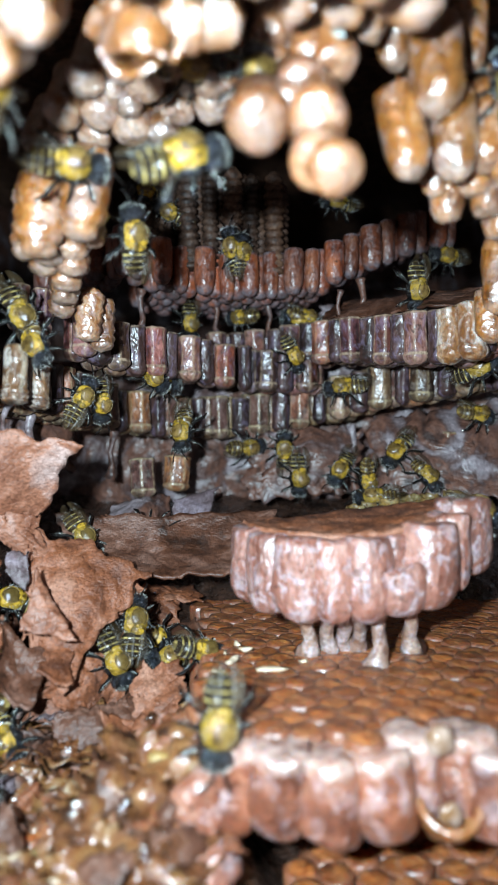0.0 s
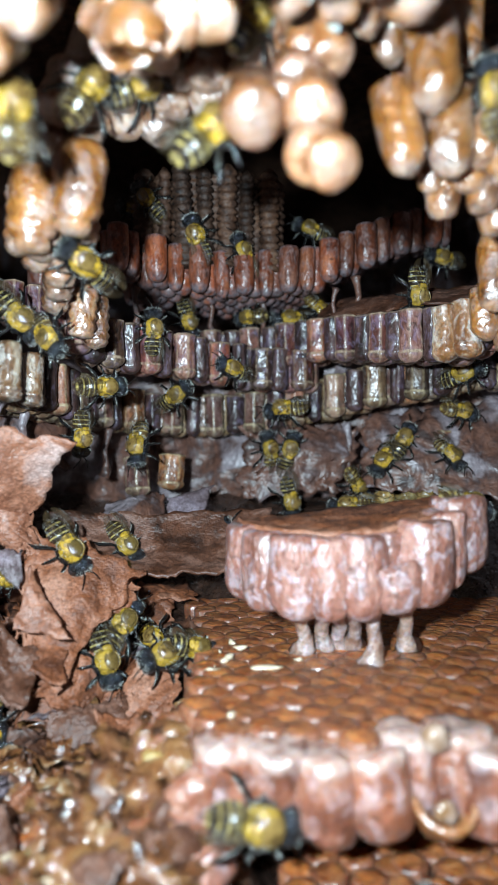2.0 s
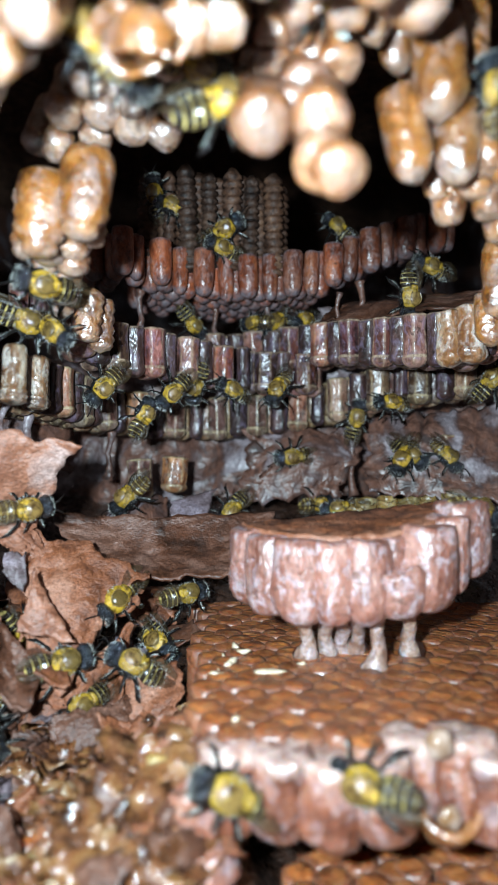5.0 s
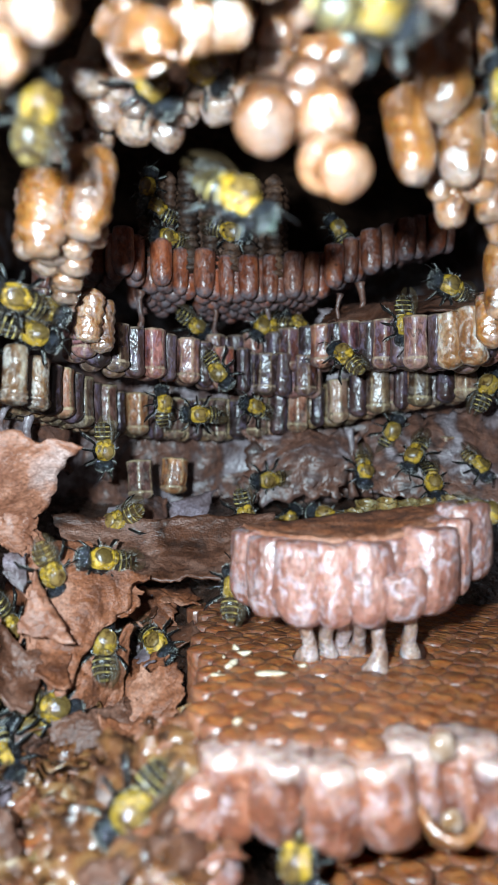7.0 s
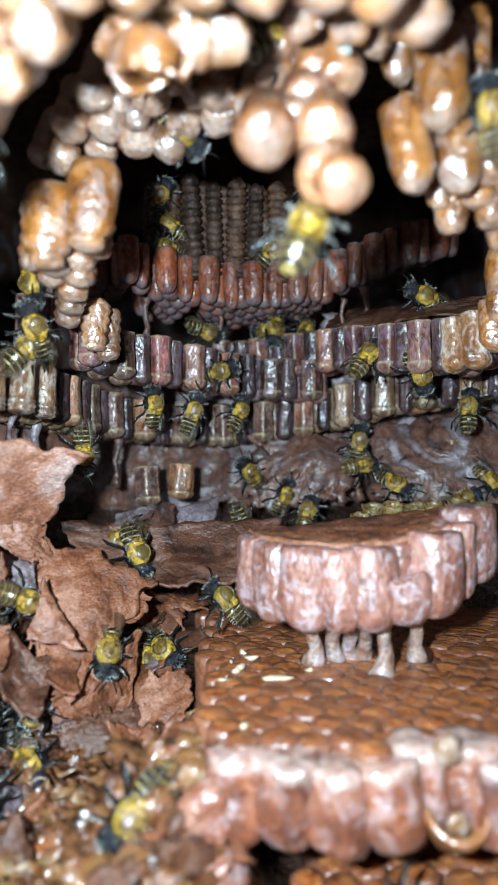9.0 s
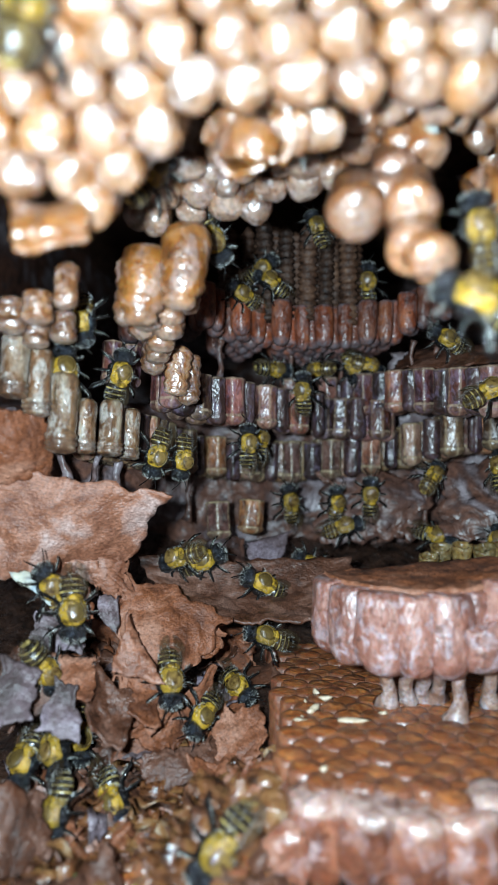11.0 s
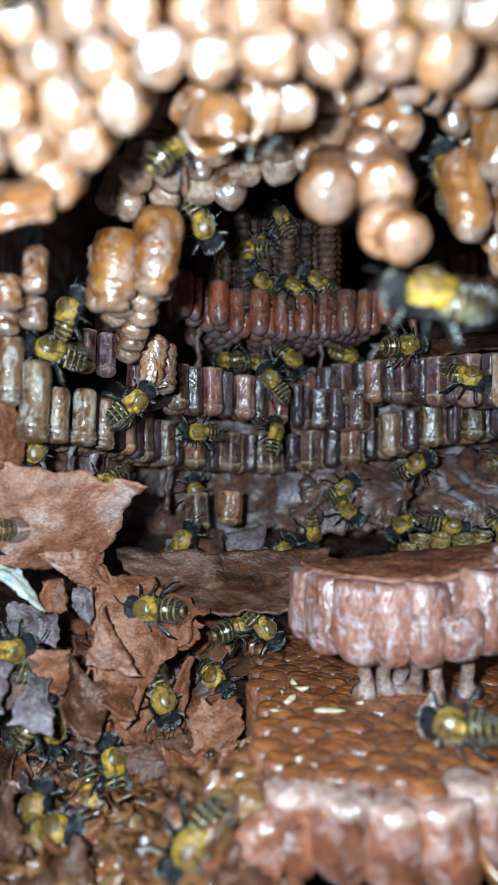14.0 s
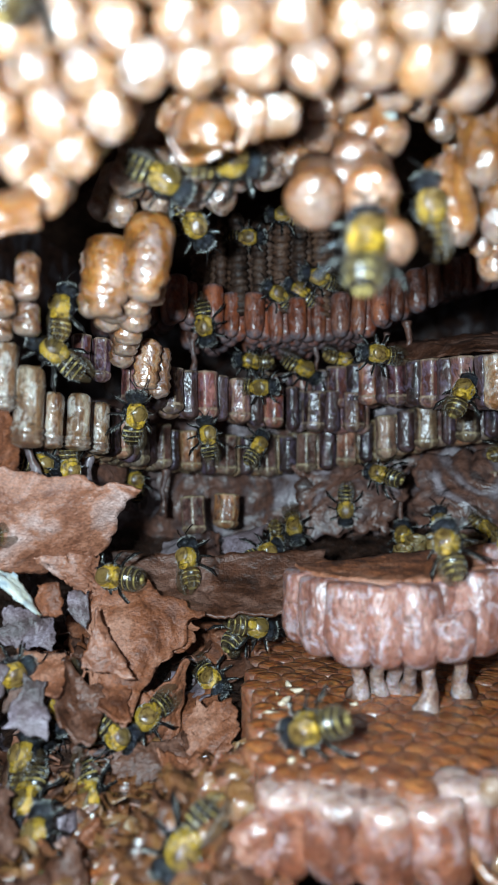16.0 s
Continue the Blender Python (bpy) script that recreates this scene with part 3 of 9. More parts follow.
comb("brood_comb", "dark old wax comb high in the nest", [(-13.8, 92.6, 21.9), (-8.9, 90.9, 22.1), (-2.0, 91.4, 22.1), (5.2, 92.9, 21.8)], 4, CELL_DARK, 2.9, 14.0, seed=5, zig=0.8)

# ---- the front combs ----
def front_edge(x, y):
    """Whether a place lies on the front comb, whose left side slants and whose front bends."""
    return x > -3.0 - (y - 47) * 0.094 and y > 45.0 + 0.012 * (x - 9) ** 2


front_comb = comb("brood_comb", "amber wax comb seen from above, glossy with honey-brown caps", [(-12, 45.2, -26.3), (30, 45.2, -26.3)], 19, CELL_ORANGE, 2.45, 6.3, seed=6, zig=0.0, jitter=0.08, edge=front_edge, tilt=1.2)
for k, (x, y, z, turn, kind) in enumerate([(-1.2, 46.8, -23.6, -30, "pale"), (1.9, 45.6, -23.6, -20, "pink"), (5.2, 44.9, -23.4, -10, "pale"), (8.7, 44.9, -23.5, 0, "pale"), (11.0, 46.2, -22.9, 4, "pink"),
                                           (12.7, 44.9, -25.9, 0, "open"), (14.3, 46.2, -22.9, 4, "pink"), (16.2, 45.0, -23.2, 5, "pink"), (19.6, 45.4, -23.2, 6, "pale"), (23.2, 45.9, -23.2, 8, "pink"), (26.6, 46.2, -23.2, 8, "pale")]):
    m = at(x, y, z + 0.3 * math.sin(k * 2.3), 5 * math.sin(k * 1.7), 4 * math.sin(k * 3.1), turn + 40 * k)
    if kind == "open":
        m = at(x, y, z, 26, 0, turn)
    piece("cell", CELL_POCKET if kind == "open" else CELL_FRONT[k % 5], front_comb, front_comb.matrix_basis.inverted() @ m)
for x, y, z, r in ((12.6, 43.2, -23.9, 0.75), (12.2, 43.9, -19.6, 0.95)):
    bm = ellipsoid(r, r * 0.8, r * 1.1, 14, 9)
    wobble(bm, 0.2, 0.8, x)
    drop = part("honey_drop", bm, HONEY_DROP)
    tagged(drop, "glossy drop of honey on a torn front cell", "honey drop", "honey drops").matrix_basis = at(x, y, z)
pink_comb = comb("brood_comb", "small broken pink comb piece standing on pillars",
     [(0.1, 62.3, -15.0), (1.6, 59.8, -15.4), (4.1, 57.8, -15.5), (7.3, 56.8, -15.6), (11.0, 56.8, -15.4), (14.8, 57.7, -14.7), (17.8, 59.7, -13.6), (20.4, 62.7, -12.1)],
     1, CELL_PINK, 3.0, 7.0, seed=7, zig=0.0, jitter=0.1, right_end=21.5, inset=0.7, tilt=1.2)
bm = lathe([(0, -3.5), (1.1, -3.35), (1.8, -3.05), (2.3, -2.5), (2.6, -1.7), (2.7, -0.8), (2.7, -0.1), (2.7, 0.6), (2.55, 0.78), (2.5, 1.0), (2.6, 2.2), (2.6, 2.9), (2.4, 3.3), (0, 3.4)], 26)
for v in bm.verts:
    if v.co.z > 0.8 and v.co.y < 0.4:
        v.co.y = 0.4 + (v.co.y - 0.4) * 0.45 + 0.25 * math.sin(v.co.x * 2.4)
    elif v.co.z > 0.2 and v.co.y < 0:
        v.co.z += 0.5 * math.sin(v.co.x * 1.7 + 0.6)
wobble(bm, 0.25, 1.6, 3)
torn_spot = Vector((13.7, 57.5, -12.2)) * MM
torn = min(pink_comb.children, key=lambda ob: ((pink_comb.matrix_basis @ ob.matrix_basis.translation) - torn_spot).length)
torn.data = mesh_of("cell", bm, WAX_PINK)
torn.matrix_basis = Matrix.Translation(torn.matrix_basis.translation) @ pose(0, 0, 0, 0, 0, 14)
comb("brood_comb", "dark orange wax comb low under the front comb",
     [(2, 46, -38), (8, 44, -38), (16, 43, -38), (28, 44, -38)], 6, CELL_ORANGE, 2.8, 6.0, seed=8)


# ---- combs overhead, lying at a slant ----
def standing(foot, axis, turn=0.0):
    """The pose of a cell whose round foot is at foot and whose body runs along axis."""
    q = Vector(axis).normalized().to_track_quat("Z", "Y").to_matrix().to_4x4()
    return Matrix.Translation(Vector(foot) * MM) @ q @ pose(0, 0, 0, 0, 0, turn)


def cluster(name, label, cells, meshes, H, base, seed=0, group="overhead comb pieces"):
    """A piece of comb from single cells: (foot, axis, size, length)."""
    rnd = random.Random(seed)
    thing = tagged(new(name), label, "brood comb", group)
    thing.matrix_basis = at(*base)
    inv = thing.matrix_basis.inverted()
    for foot, axis, size, length in cells:
        m = standing(foot, axis, rnd.uniform(0, 360)) @ Matrix.Translation((0, 0, H / 2 * length * MM)) @ Matrix.Diagonal((size, size * rnd.uniform(0.94, 1.06), length, 1))
        piece("cell", rnd.choice(meshes), thing, inv @ m)
    return thing


def overhead_comb():
    o, u, v = Vector((-8.5, 31.8, 22.1)), (Vector((0.6, 32.4, 22.5)) - Vector((-11.4, 31.6, 22.2))) / 4, (Vector((-15.0, 35.1, 17.0)) - Vector((-8.5, 31.8, 22.1))) / 3
    axis = u.cross(v)
    if axis.z < 0:
        axis = -axis
    rnd = random.Random(11)
    cells = []
    spans = {3: (0, 0), 2: (-2, 0), 1: (-4, 0), 0: (-4, 5), -1: (-4, 7), -2: (-4, 8), -3: (-4, 9), -4: (-4, 9), -5: (-3, 10)}
    for j, (a, b) in spans.items():
        for i in range(a, b + 1):
            k = Vector([rnd.uniform(-0.13, 0.13) for _ in range(3)])
            cells.append((o + i * u + j * v + k, axis + k * 0.6, rnd.uniform(0.92, 1.03), 1.0))
    return cluster("brood_comb", "pale amber wax comb seen from below, round cell ends packed close", cells, CELL_AMBER, 6.2, o, 12)


overhead_comb()
SLANT = (0.05, 0.5, 0.85)
cluster("brood_comb", "cluster of small ringed grey-amber cells overhead", [
    ((-14.6, 53.3, 24.7), SLANT, 0.98, 1.0), ((-11.7, 53.5, 24.7), SLANT, 0.96, 1.0), ((-9.5, 54.7, 24.0), SLANT, 1.02, 1.0), ((-7.0, 55.4, 23.8), SLANT, 0.96, 1.0),
    ((-5.6, 53.9, 25.1), SLANT, 0.94, 1.0), ((-7.9, 51.7, 26.1), SLANT, 1.02, 1.0), ((-10.7, 52.6, 25.9), SLANT, 0.84, 1.0), ((-9.2, 52.7, 24.9), SLANT, 0.66, 1.0),
    ((-16.0, 56.3, 23.2), SLANT, 0.90, 1.0), ((-12.8, 56.5, 24.1), SLANT, 0.90, 1.0), ((-4.5, 52.0, 26.4), SLANT, 0.84, 1.0), ((-2.7, 53.1, 25.0), SLANT, 1.02, 1.0),
    ((-2.8, 51.1, 25.8), SLANT, 0.96, 1.0), ((-0.3, 51.3, 25.0), SLANT, 0.84, 1.0), ((-6.0, 48.9, 26.4), SLANT, 1.02, 1.0), ((-9.3, 49.6, 26.4), SLANT, 0.96, 1.0),
    ((-12.1, 50.5, 25.7), SLANT, 0.96, 1.0), ((-17.5, 56.2, 23.7), SLANT, 0.84, 1.0)], CELL_SMALL, 6.4, (-9.3, 53.7, 25.4), 13)
UP = (0.0, 0.12, 1.0)
cluster("brood_comb", "hanging group of long amber cells with ringed ends", [
    ((-16.6, 56.5, 14.2), UP, 0.85, 0.9), ((-13.3, 56.7, 15.8), UP, 0.9, 0.9),
    ((-14.8, 57.7, 13.7), UP, 0.85, 0.9), ((-16.2, 60.6, 13.1), UP, 0.85, 0.9), ((-17.5, 58.5, 13.9), UP, 0.8, 0.9), ((-17.2, 63.6, 12.4), UP, 0.85, 0.9), ((-18.3, 66.5, 11.7), UP, 0.8, 0.9),
    ((-16.4, 68.7, 9.6), (0.1, 0, 1), 0.85, 0.85), ((-15.3, 70.8, 8.9), UP, 0.8, 0.9), ((-14.6, 56.6, 14.8), UP, 0.8, 0.9), ((-18.3, 56.4, 14.7), UP, 0.8, 1.0)], CELL_RINGED, 6.4, (-15.0, 54.6, 16.3), 14)
cluster("brood_comb", "two long bulging amber cells hanging free", [((-16.5, 53.5, 14.1), (0.05, 0.1, 1), 1.25, 1.08), ((-13.0, 52.7, 15.2), (0.1, 0.1, 1), 1.28, 1.15)], CELL_LONG, 6.6, (-14.6, 53.5, 19.3), 24)
cluster("brood_comb", "small amber cells hanging at the edge of the nest", [
    ((-21.4, 49.2, 14.6), UP, 0.62, 0.6), ((-24.4, 51.0, 13.8), UP, 0.8, 0.45), ((-23.3, 54.1, 12.8), UP, 0.72, 0.45), ((-25.7, 54.0, 12.4), UP, 0.72, 0.4), ((-27.0, 51.8, 13.2), UP, 0.8, 0.5)], CELL_SMALL, 6.4, (-22.3, 50.1, 13.4), 15)
cluster("brood_comb", "row of large worn pale cells with ringed feet", [
    ((-28.3, 55.4, 8.2), UP, 1.00, 0.95), ((-27.0, 57.6, 6.7), UP, 1.02, 1.02), ((-25.1, 58.8, 3.4), UP, 1.08, 1.20), ((-23.9, 61.9, 3.4), UP, 0.78, 0.86), ((-22.1, 64.1, 3.2), UP, 0.95, 0.90), ((-21.1, 68.2, 2.9), UP, 0.80, 0.86)], CELL_WORN, 6.4, (-24.0, 61.0, 5.0), 26)
cluster("brood_comb", "two brown cells deep at the edge of the nest", [((-24.4, 72.1, 11.3), UP, 0.75, 0.85), ((-22.4, 73.2, 11.0), UP, 0.75, 0.85)], CELL_PURPLE, 6.0, (-23.6, 72.4, 12.0), 27)
FACE = (0.05, 0.75, 0.66)
cluster("brood_comb", "broken piece of large pinkish amber cells", [
    ((0.6, 39.5, 17.8), FACE, 1.12, 0.8), ((4.1, 39.8, 18.1), FACE, 1.1, 0.8), ((5.3, 37.4, 14.2), (-0.3, 0.7, 0.6), 0.92, 0.7), ((4.0, 38.8, 15.1), (0.1, 0.7, 0.7), 1.0, 0.7),
    ((5.8, 43.7, 22.9), (-0.25, 0.35, 0.95), 1.0, 1.0), ((4.6, 44.2, 23.4), (-0.1, 0.3, 0.95), 1.0, 1.0), ((1.5, 48.4, 25.9), SLANT, 0.9, 0.8), ((1.6, 47.3, 27.2), SLANT, 0.8, 0.8),
    ((3.6, 48.5, 27.2), SLANT, 0.8, 0.8), ((2.6, 43.6, 21.9), FACE, 0.42, 0.3), ((2.4, 41.1, 19.0), FACE, 1.0, 0.8), ((3.4, 42.1, 21.1), FACE, 1.0, 0.8)],
    CELL_PEACH, 6.2, (3.6, 41.7, 20.1), 16)
cluster("brood_comb", "long amber cells hanging in a bunch", [
    ((12.6, 45.2, 21.1), (0.0, 0.15, 1), 1.12, 1.05), ((11.2, 46.2, 17.3), (-0.2, 0.1, 1), 0.95, 1.0), ((14.2, 47.2, 17.6), (0.03, 0.1, 1), 0.98, 1.0), ((13.9, 51.2, 17.8), UP, 0.7, 0.9),
    ((15.2, 52.2, 16.3), UP, 0.85, 0.9), ((16.6, 50.2, 17.4), UP, 0.85, 0.9), ((17.8, 51.2, 16.3), UP, 0.85, 0.9), ((19.4, 53.2, 15.2), UP, 0.85, 0.9), ((16.7, 48.2, 18.4), UP, 0.95, 1.0),
    ((18.4, 48.2, 17.6), UP, 1.0, 1.0), ((16.1, 49.2, 26.1), UP, 0.7, 0.9), ((10.4, 48.2, 25.7), UP, 0.8, 0.9), ((8.0, 44.2, 25.4), UP, 0.7, 0.9), ((18.3, 47.2, 19.9), UP, 1.0, 1.0),
    ((21.2, 52.2, 16.1), UP, 0.9, 1.0), ((22.4, 62.2, 11.0), (0.1, 0.1, 1), 1.0, 1.15), ((23.2, 66.2, 9.0), UP, 0.9, 0.8), ((25.5, 66.2, 7.4), UP, 0.9, 0.9)], CELL_GOLD, 6.4, (14.1, 48.2, 18.8), 17)
cluster("brood_comb", "pale torn cells under the overhead comb", [
    ((-3.5, 37.1, 21.9), FACE, 0.9, 0.5), ((-1.7, 37.2, 22.3), FACE, 0.9, 0.5), ((2.7, 38.5, 24.1), FACE, 0.7, 0.5), ((5.6, 39.7, 24.5), FACE, 0.75, 0.5), ((9.3, 37.9, 24.0), FACE, 1.1, 0.8),
    ((10.4, 47.9, 27.0), SLANT, 0.8, 0.8), ((8.8, 45.8, 27.4), SLANT, 0.7, 0.8), ((12.6, 53.1, 26.8), SLANT, 0.7, 0.8)], CELL_AMBER, 6.2, (-0.5, 38.3, 23.3), 18)


def cup_mesh(name, material, R, H, seed):
    """A cell torn open at its foot: a thin wall with a ragged rim."""
    rnd = random.Random(seed)
    bm = bmesh.new()
    seg, rings = 18, []
    ragged = 0.4 if H > 3 else 0.15
    cut = [rnd.uniform(0.0, ragged) for _ in range(seg)]
    for wall in (1.0, 0.86):
        for k in range(4):
            ring = []
            for i in range(seg):
                a = 2 * math.pi * i / seg
                z = -H / 2 + H * (k / 3) if k else -H / 2 + H * cut[i]
                r = R * wall * (1.0 + 0.12 * (1 - k / 3))
                ring.append(bm.verts.new((r * math.cos(a), r * math.sin(a), z)))
            rings.append(ring)
    order = [rings[3], rings[2], rings[1], rings[0], rings[4], rings[5], rings[6], rings[7]]
    for a, b in zip(order, order[1:]):
        for i in range(seg):
            bm.faces.new((a[i], a[(i + 1) % seg], b[(i + 1) % seg], b[i]))
    bm.faces.new(rings[3])
    bm.faces.new(rings[7])
    wobble(bm, 0.16 * R, R, seed)
    return mesh_of(name, bm, material)


CUPS = [cup_mesh("cell", WAX_AMBER, 1.7, 4.0, k) for k in range(4)]
cluster("torn_cells", "torn open amber cells with ragged rims", [
    ((-6.3, 37.0, 21.2), FACE, 1.0, 0.9), ((-4.9, 36.0, 21.4), FACE, 1.0, 0.9), ((-7.3, 36.9, 21.9), FACE, 0.7, 0.9)],
    CUPS, 4.0, (-6.1, 37.0, 21.4), 19)
YELLOW_CUPS = [cup_mesh("cell", WAX_HONEY, 1.3, 2.4, k + 9) for k in range(4)]
cluster("torn_cells", "row of shallow honey-yellow cups on the wall", [
    ((15.1, 88.3, -7.8), (0, 0.3, -1), 1.0, 0.9), ((17.5, 87.3, -7.5), (0, 0.3, -1), 0.9, 0.9), ((20.1, 87.2, -7.7), (0.2, 0.3, -1), 1.0, 0.9), ((22.7, 87.2, -7.5), (0, 0.3, -1), 0.9, 0.9), ((28.3, 85.2, -7.6), (0, 0.3, -1), 1.0, 0.9),
    ((13.2, 86.3, -8.8), (0, 0.3, -1), 0.9, 0.8), ((25.4, 86.2, -7.0), (0, 0.3, -1), 0.9, 0.8)], YELLOW_CUPS, 2.4, (20.0, 87.3, -7.7), 20)
cluster("cell_pair", "two grey-olive cells that remain on the wall", [
    ((-14.5, 92.6, -8.2), (-0.08, 0.12, 1), 1.15, 0.88), ((-10.4, 93.6, -7.4), (0.06, 0.1, 1), 1.1, 0.8)], CELL_GREY, 6.3, (-12.2, 95.4, -4.8), 21)
cluster("single_cell", "single grey cell that remains on the wall", [((26.8, 94.2, -3.8), (0.05, 0, 1), 0.85, 0.72), ((29.1, 97.2, -2.7), (0.05, 0, 1), 0.7, 0.6)], CELL_GREY, 6.3, (26.8, 94.2, -1.5), 22)


# ---- pillars ----
def pillar(foot, head, r, material, label):
    a, b = Vector(foot), Vector(head)
    pts = [a.lerp(b, f) + Vector((0.2 * math.sin(9 * f + a.x), 0, 0)) for f in (0, 0.12, 0.3, 0.55, 0.8, 0.92, 1)]
    bm = tube([p - a for p in pts], [r * 1.7, r * 1.1, r * 0.8, r * 0.75, r * 0.9, r * 1.15, r * 1.5], 10)
    wobble(bm, r * 0.2, r * 1.2, a.x)
    ob = tagged(part("pillar", bm, material), label, "wax pillar", "wax pillars")
    ob.matrix_basis = at(*a)


for foot, head in (((5.4, 63.0, -20.0), (4.9, 59.6, -14.4)), ((8.8, 65.0, -20.0), (8.0, 59.2, -14.6)), ((10.2, 64.6, -20.0), (9.4, 59.4, -14.6)), ((11.2, 60.2, -20.2), (11.2, 59.4, -14.4)), ((15.0, 64.0, -20.0), (13.7, 59.6, -14.0)), ((7.2, 64.4, -20.0), (6.6, 59.2, -14.6))):
    pillar(foot, head, 0.8, WAX_PALE, "short pale wax pillar under the comb piece")
for foot, head, r in (((11.5, 90.4, 14.5), (11.7, 90.4, 19.3), 0.35), ((14.7, 90.3, 14.9), (14.7, 90.4, 20.8), 0.5), ((-14.3, 90.5, 14.0), (-14.5, 90.5, 19.6), 0.45), ((2.6, 97.4, 14.4), (2.6, 97.4, 19.2), 0.4), ((-5.0, 98.4, 14.5), (-4.9, 98.4, 19.0), 0.4),
                      ((-24.6, 76.4, -1.4), (-25.1, 77.5, 3.4), 0.6), ((-26.1, 70.3, -0.6), (-25.5, 72.2, 4.1), 0.4), ((-26.8, 66.2, 0.1), (-28.2, 66.0, 4.8), 0.6), ((14.7, 97.3, -8.0), (14.5, 98.3, 1.7), 0.5), ((-19.3, 93.4, -5.5), (-18.9, 93.4, 1.1), 0.5)):
    pillar(foot, head, r, WALL, "thin brown wax pillar between combs")


# ---- torn sheets ----
def sheet(label, a, b, c, d, material, bulge=1.0, tear=0.6, thick=0.25, seed=0, fold=0.0, nx=34, ny=26, name="wax_sheet", parent=None):
    """A torn sheet between four corners a b (upper edge) and d c (lower edge), with ragged edges and a bulge."""
    a, b, c, d = (Vector(p) for p in (a, b, c, d))
    mid = (a + b + c + d) / 4
    n = (b - a).cross(d - a).normalized()
    if n.y > 0:
        n = -n
    w = ((b - a).length + (c - d).length) / 2
    h = ((d - a).length + (c - b).length) / 2

    def ragged(s, k):
        return noise.fractal(Vector((s, k * 5.3 + seed, seed * 1.9)), 0.8, 2.2, 5)

    def fn(u, v):
        x, y = u * w, v * h
        u2 = u + (ragged(y / 2.2, 1) * (1 - u) + ragged(y / 2.2, 2) * u) * tear / w
        v2 = v + (ragged(x / 2.2, 3) * (1 - v) + ragged(x / 2.2, 4) * v) * tear / h
        p = a.lerp(b, u2).lerp(d.lerp(c, u2), v2)
        s = math.sin(math.pi * u) * math.sin(math.pi * v)
        lift = bulge * s + fold * ((2 * u - 1) ** 2 + (2 * v - 1) ** 2 - 0.6)
        lift += 0.5 * lump(x, y, 5, seed) + 0.18 * lump(x, y, 1.3, seed + 3)
        return p + n * lift - mid
    bm = thicken(grid_sheet(nx, ny, fn), thick)
    if parent:
        ob = part(name, bm, material, parent, label)
        ob.matrix_basis = parent.matrix_basis.inverted() @ at(*mid)
        return ob
    ob = tagged(part(name, bm, material), label, "wax sheet", "torn wax sheets")
    ob.matrix_basis = at(*mid)
    return ob


def comb_cover():
    """The brown capped top that closes the pink comb piece."""
    rim = [Vector(p) for p in ((-0.6, 63.5, -7.6), (0.6, 60.6, -8.0), (3.6, 58.4, -8.1), (7.2, 57.4, -8.2), (11.2, 57.4, -8.0), (14.8, 58.2, -7.3), (17.6, 60.2, -6.6), (19.6, 63.4, -5.8))]
    rear = Vector((0.5, 66.5, -8.0)), Vector((18.6, 66.5, -6.0))

    def top(u, v):
        k = min(int(u * 7), 6)
        p = rim[k].lerp(rim[k + 1], u * 7 - k).lerp(rear[0].lerp(rear[1], u), v)
        p.z += 0.25 * lump(p.x, p.y, 2.2, 3.3) + 0.1 * lump(p.x, p.y, 0.8, 1.3)
        return p
    ob = part("comb_top", thicken(grid_sheet(44, 20, top), 0.5), SHEET, pink_comb, "brown capped upper side")
    ob.matrix_basis = pink_comb.matrix_basis.inverted()


comb_cover()
cluster("brood_comb", "two torn amber cells with pale streaks", [((20.7, 70.8, 7.5), (0, 0.1, 1), 0.85, 0.88), ((22.5, 69.8, 7.8), (0.05, 0.1, 1), 0.9, 0.9)], CELL_TORN, 6.4, (21.4, 70.3, 9.9), 25)
sheet("torn pale brown wax sheet with a pointed tip", (-32.3, 58.8, 2.1), (-16.1, 65.0, -0.2), (-22.1, 68.8, -8.8), (-33.2, 61.0, -8.4), SHEET_PALE, 1.6, 0.9, 0.3, 1, 0.8)
sheet("ragged strip of pale brown wax sheet", (-25.9, 63.5, -7.2), (-21.3, 66.8, -7.6), (-20.0, 68.1, -13.0), (-23.2, 65.8, -10.6), SHEET_PALE, 0.5, 1.2, 0.25, 2)
sheet("fuzzy brown wax flap with torn edges", (-21.2, 68.9, -9.1), (-10.8, 69.8, -13.8), (-17.2, 61.6, -22.9), (-21.5, 63.1, -18.2), SHEET, 1.6, 1.2, 0.3, 3, 0.5)
sheet("corner of a fuzzy brown wax flap", (-16.8, 68.3, -11.5), (-11.0, 69.8, -15.5), (-12.3, 68.3, -17.8), (-17.3, 65.4, -18.2), SHEET, 0.7, 0.8, 0.3, 31, 0.2)
sheet("broad dark brown wax sheet with a curled lip", (-23.0, 76.8, -9.0), (3.1, 80.6, -9.4), (1.9, 70.7, -14.3), (-13.0, 70.6, -14.9), SHEET_DARK, -0.8, 0.7, 0.3, 4, 0.6)
sheet("curled brown wax flap low in the rubble", (-20.0, 61.4, -22.9), (-12.0, 69.8, -19.1), (-12.9, 67.0, -26.5), (-16.6, 62.7, -25.4), SHEET, 0.9, 1.0, 0.25, 5, 0.6)
sheet("smooth reddish wax bulge on the back wall", (-18.7, 90.4, -9.0), (-11.6, 93.4, -7.7), (-10.3, 88.3, -13.1), (-18.2, 86.4, -13.2), WALL, 2.0, 0.6, 0.3, 6)
sheet("grey waxy membrane on the back wall", (-0.1, 99.4, 0.8), (15.4, 99.3, 0.9), (13.4, 96.3, -7.9), (-0.9, 96.3, -8.7), WALL, 2.0, 1.6, 0.3, 7, 0.4)
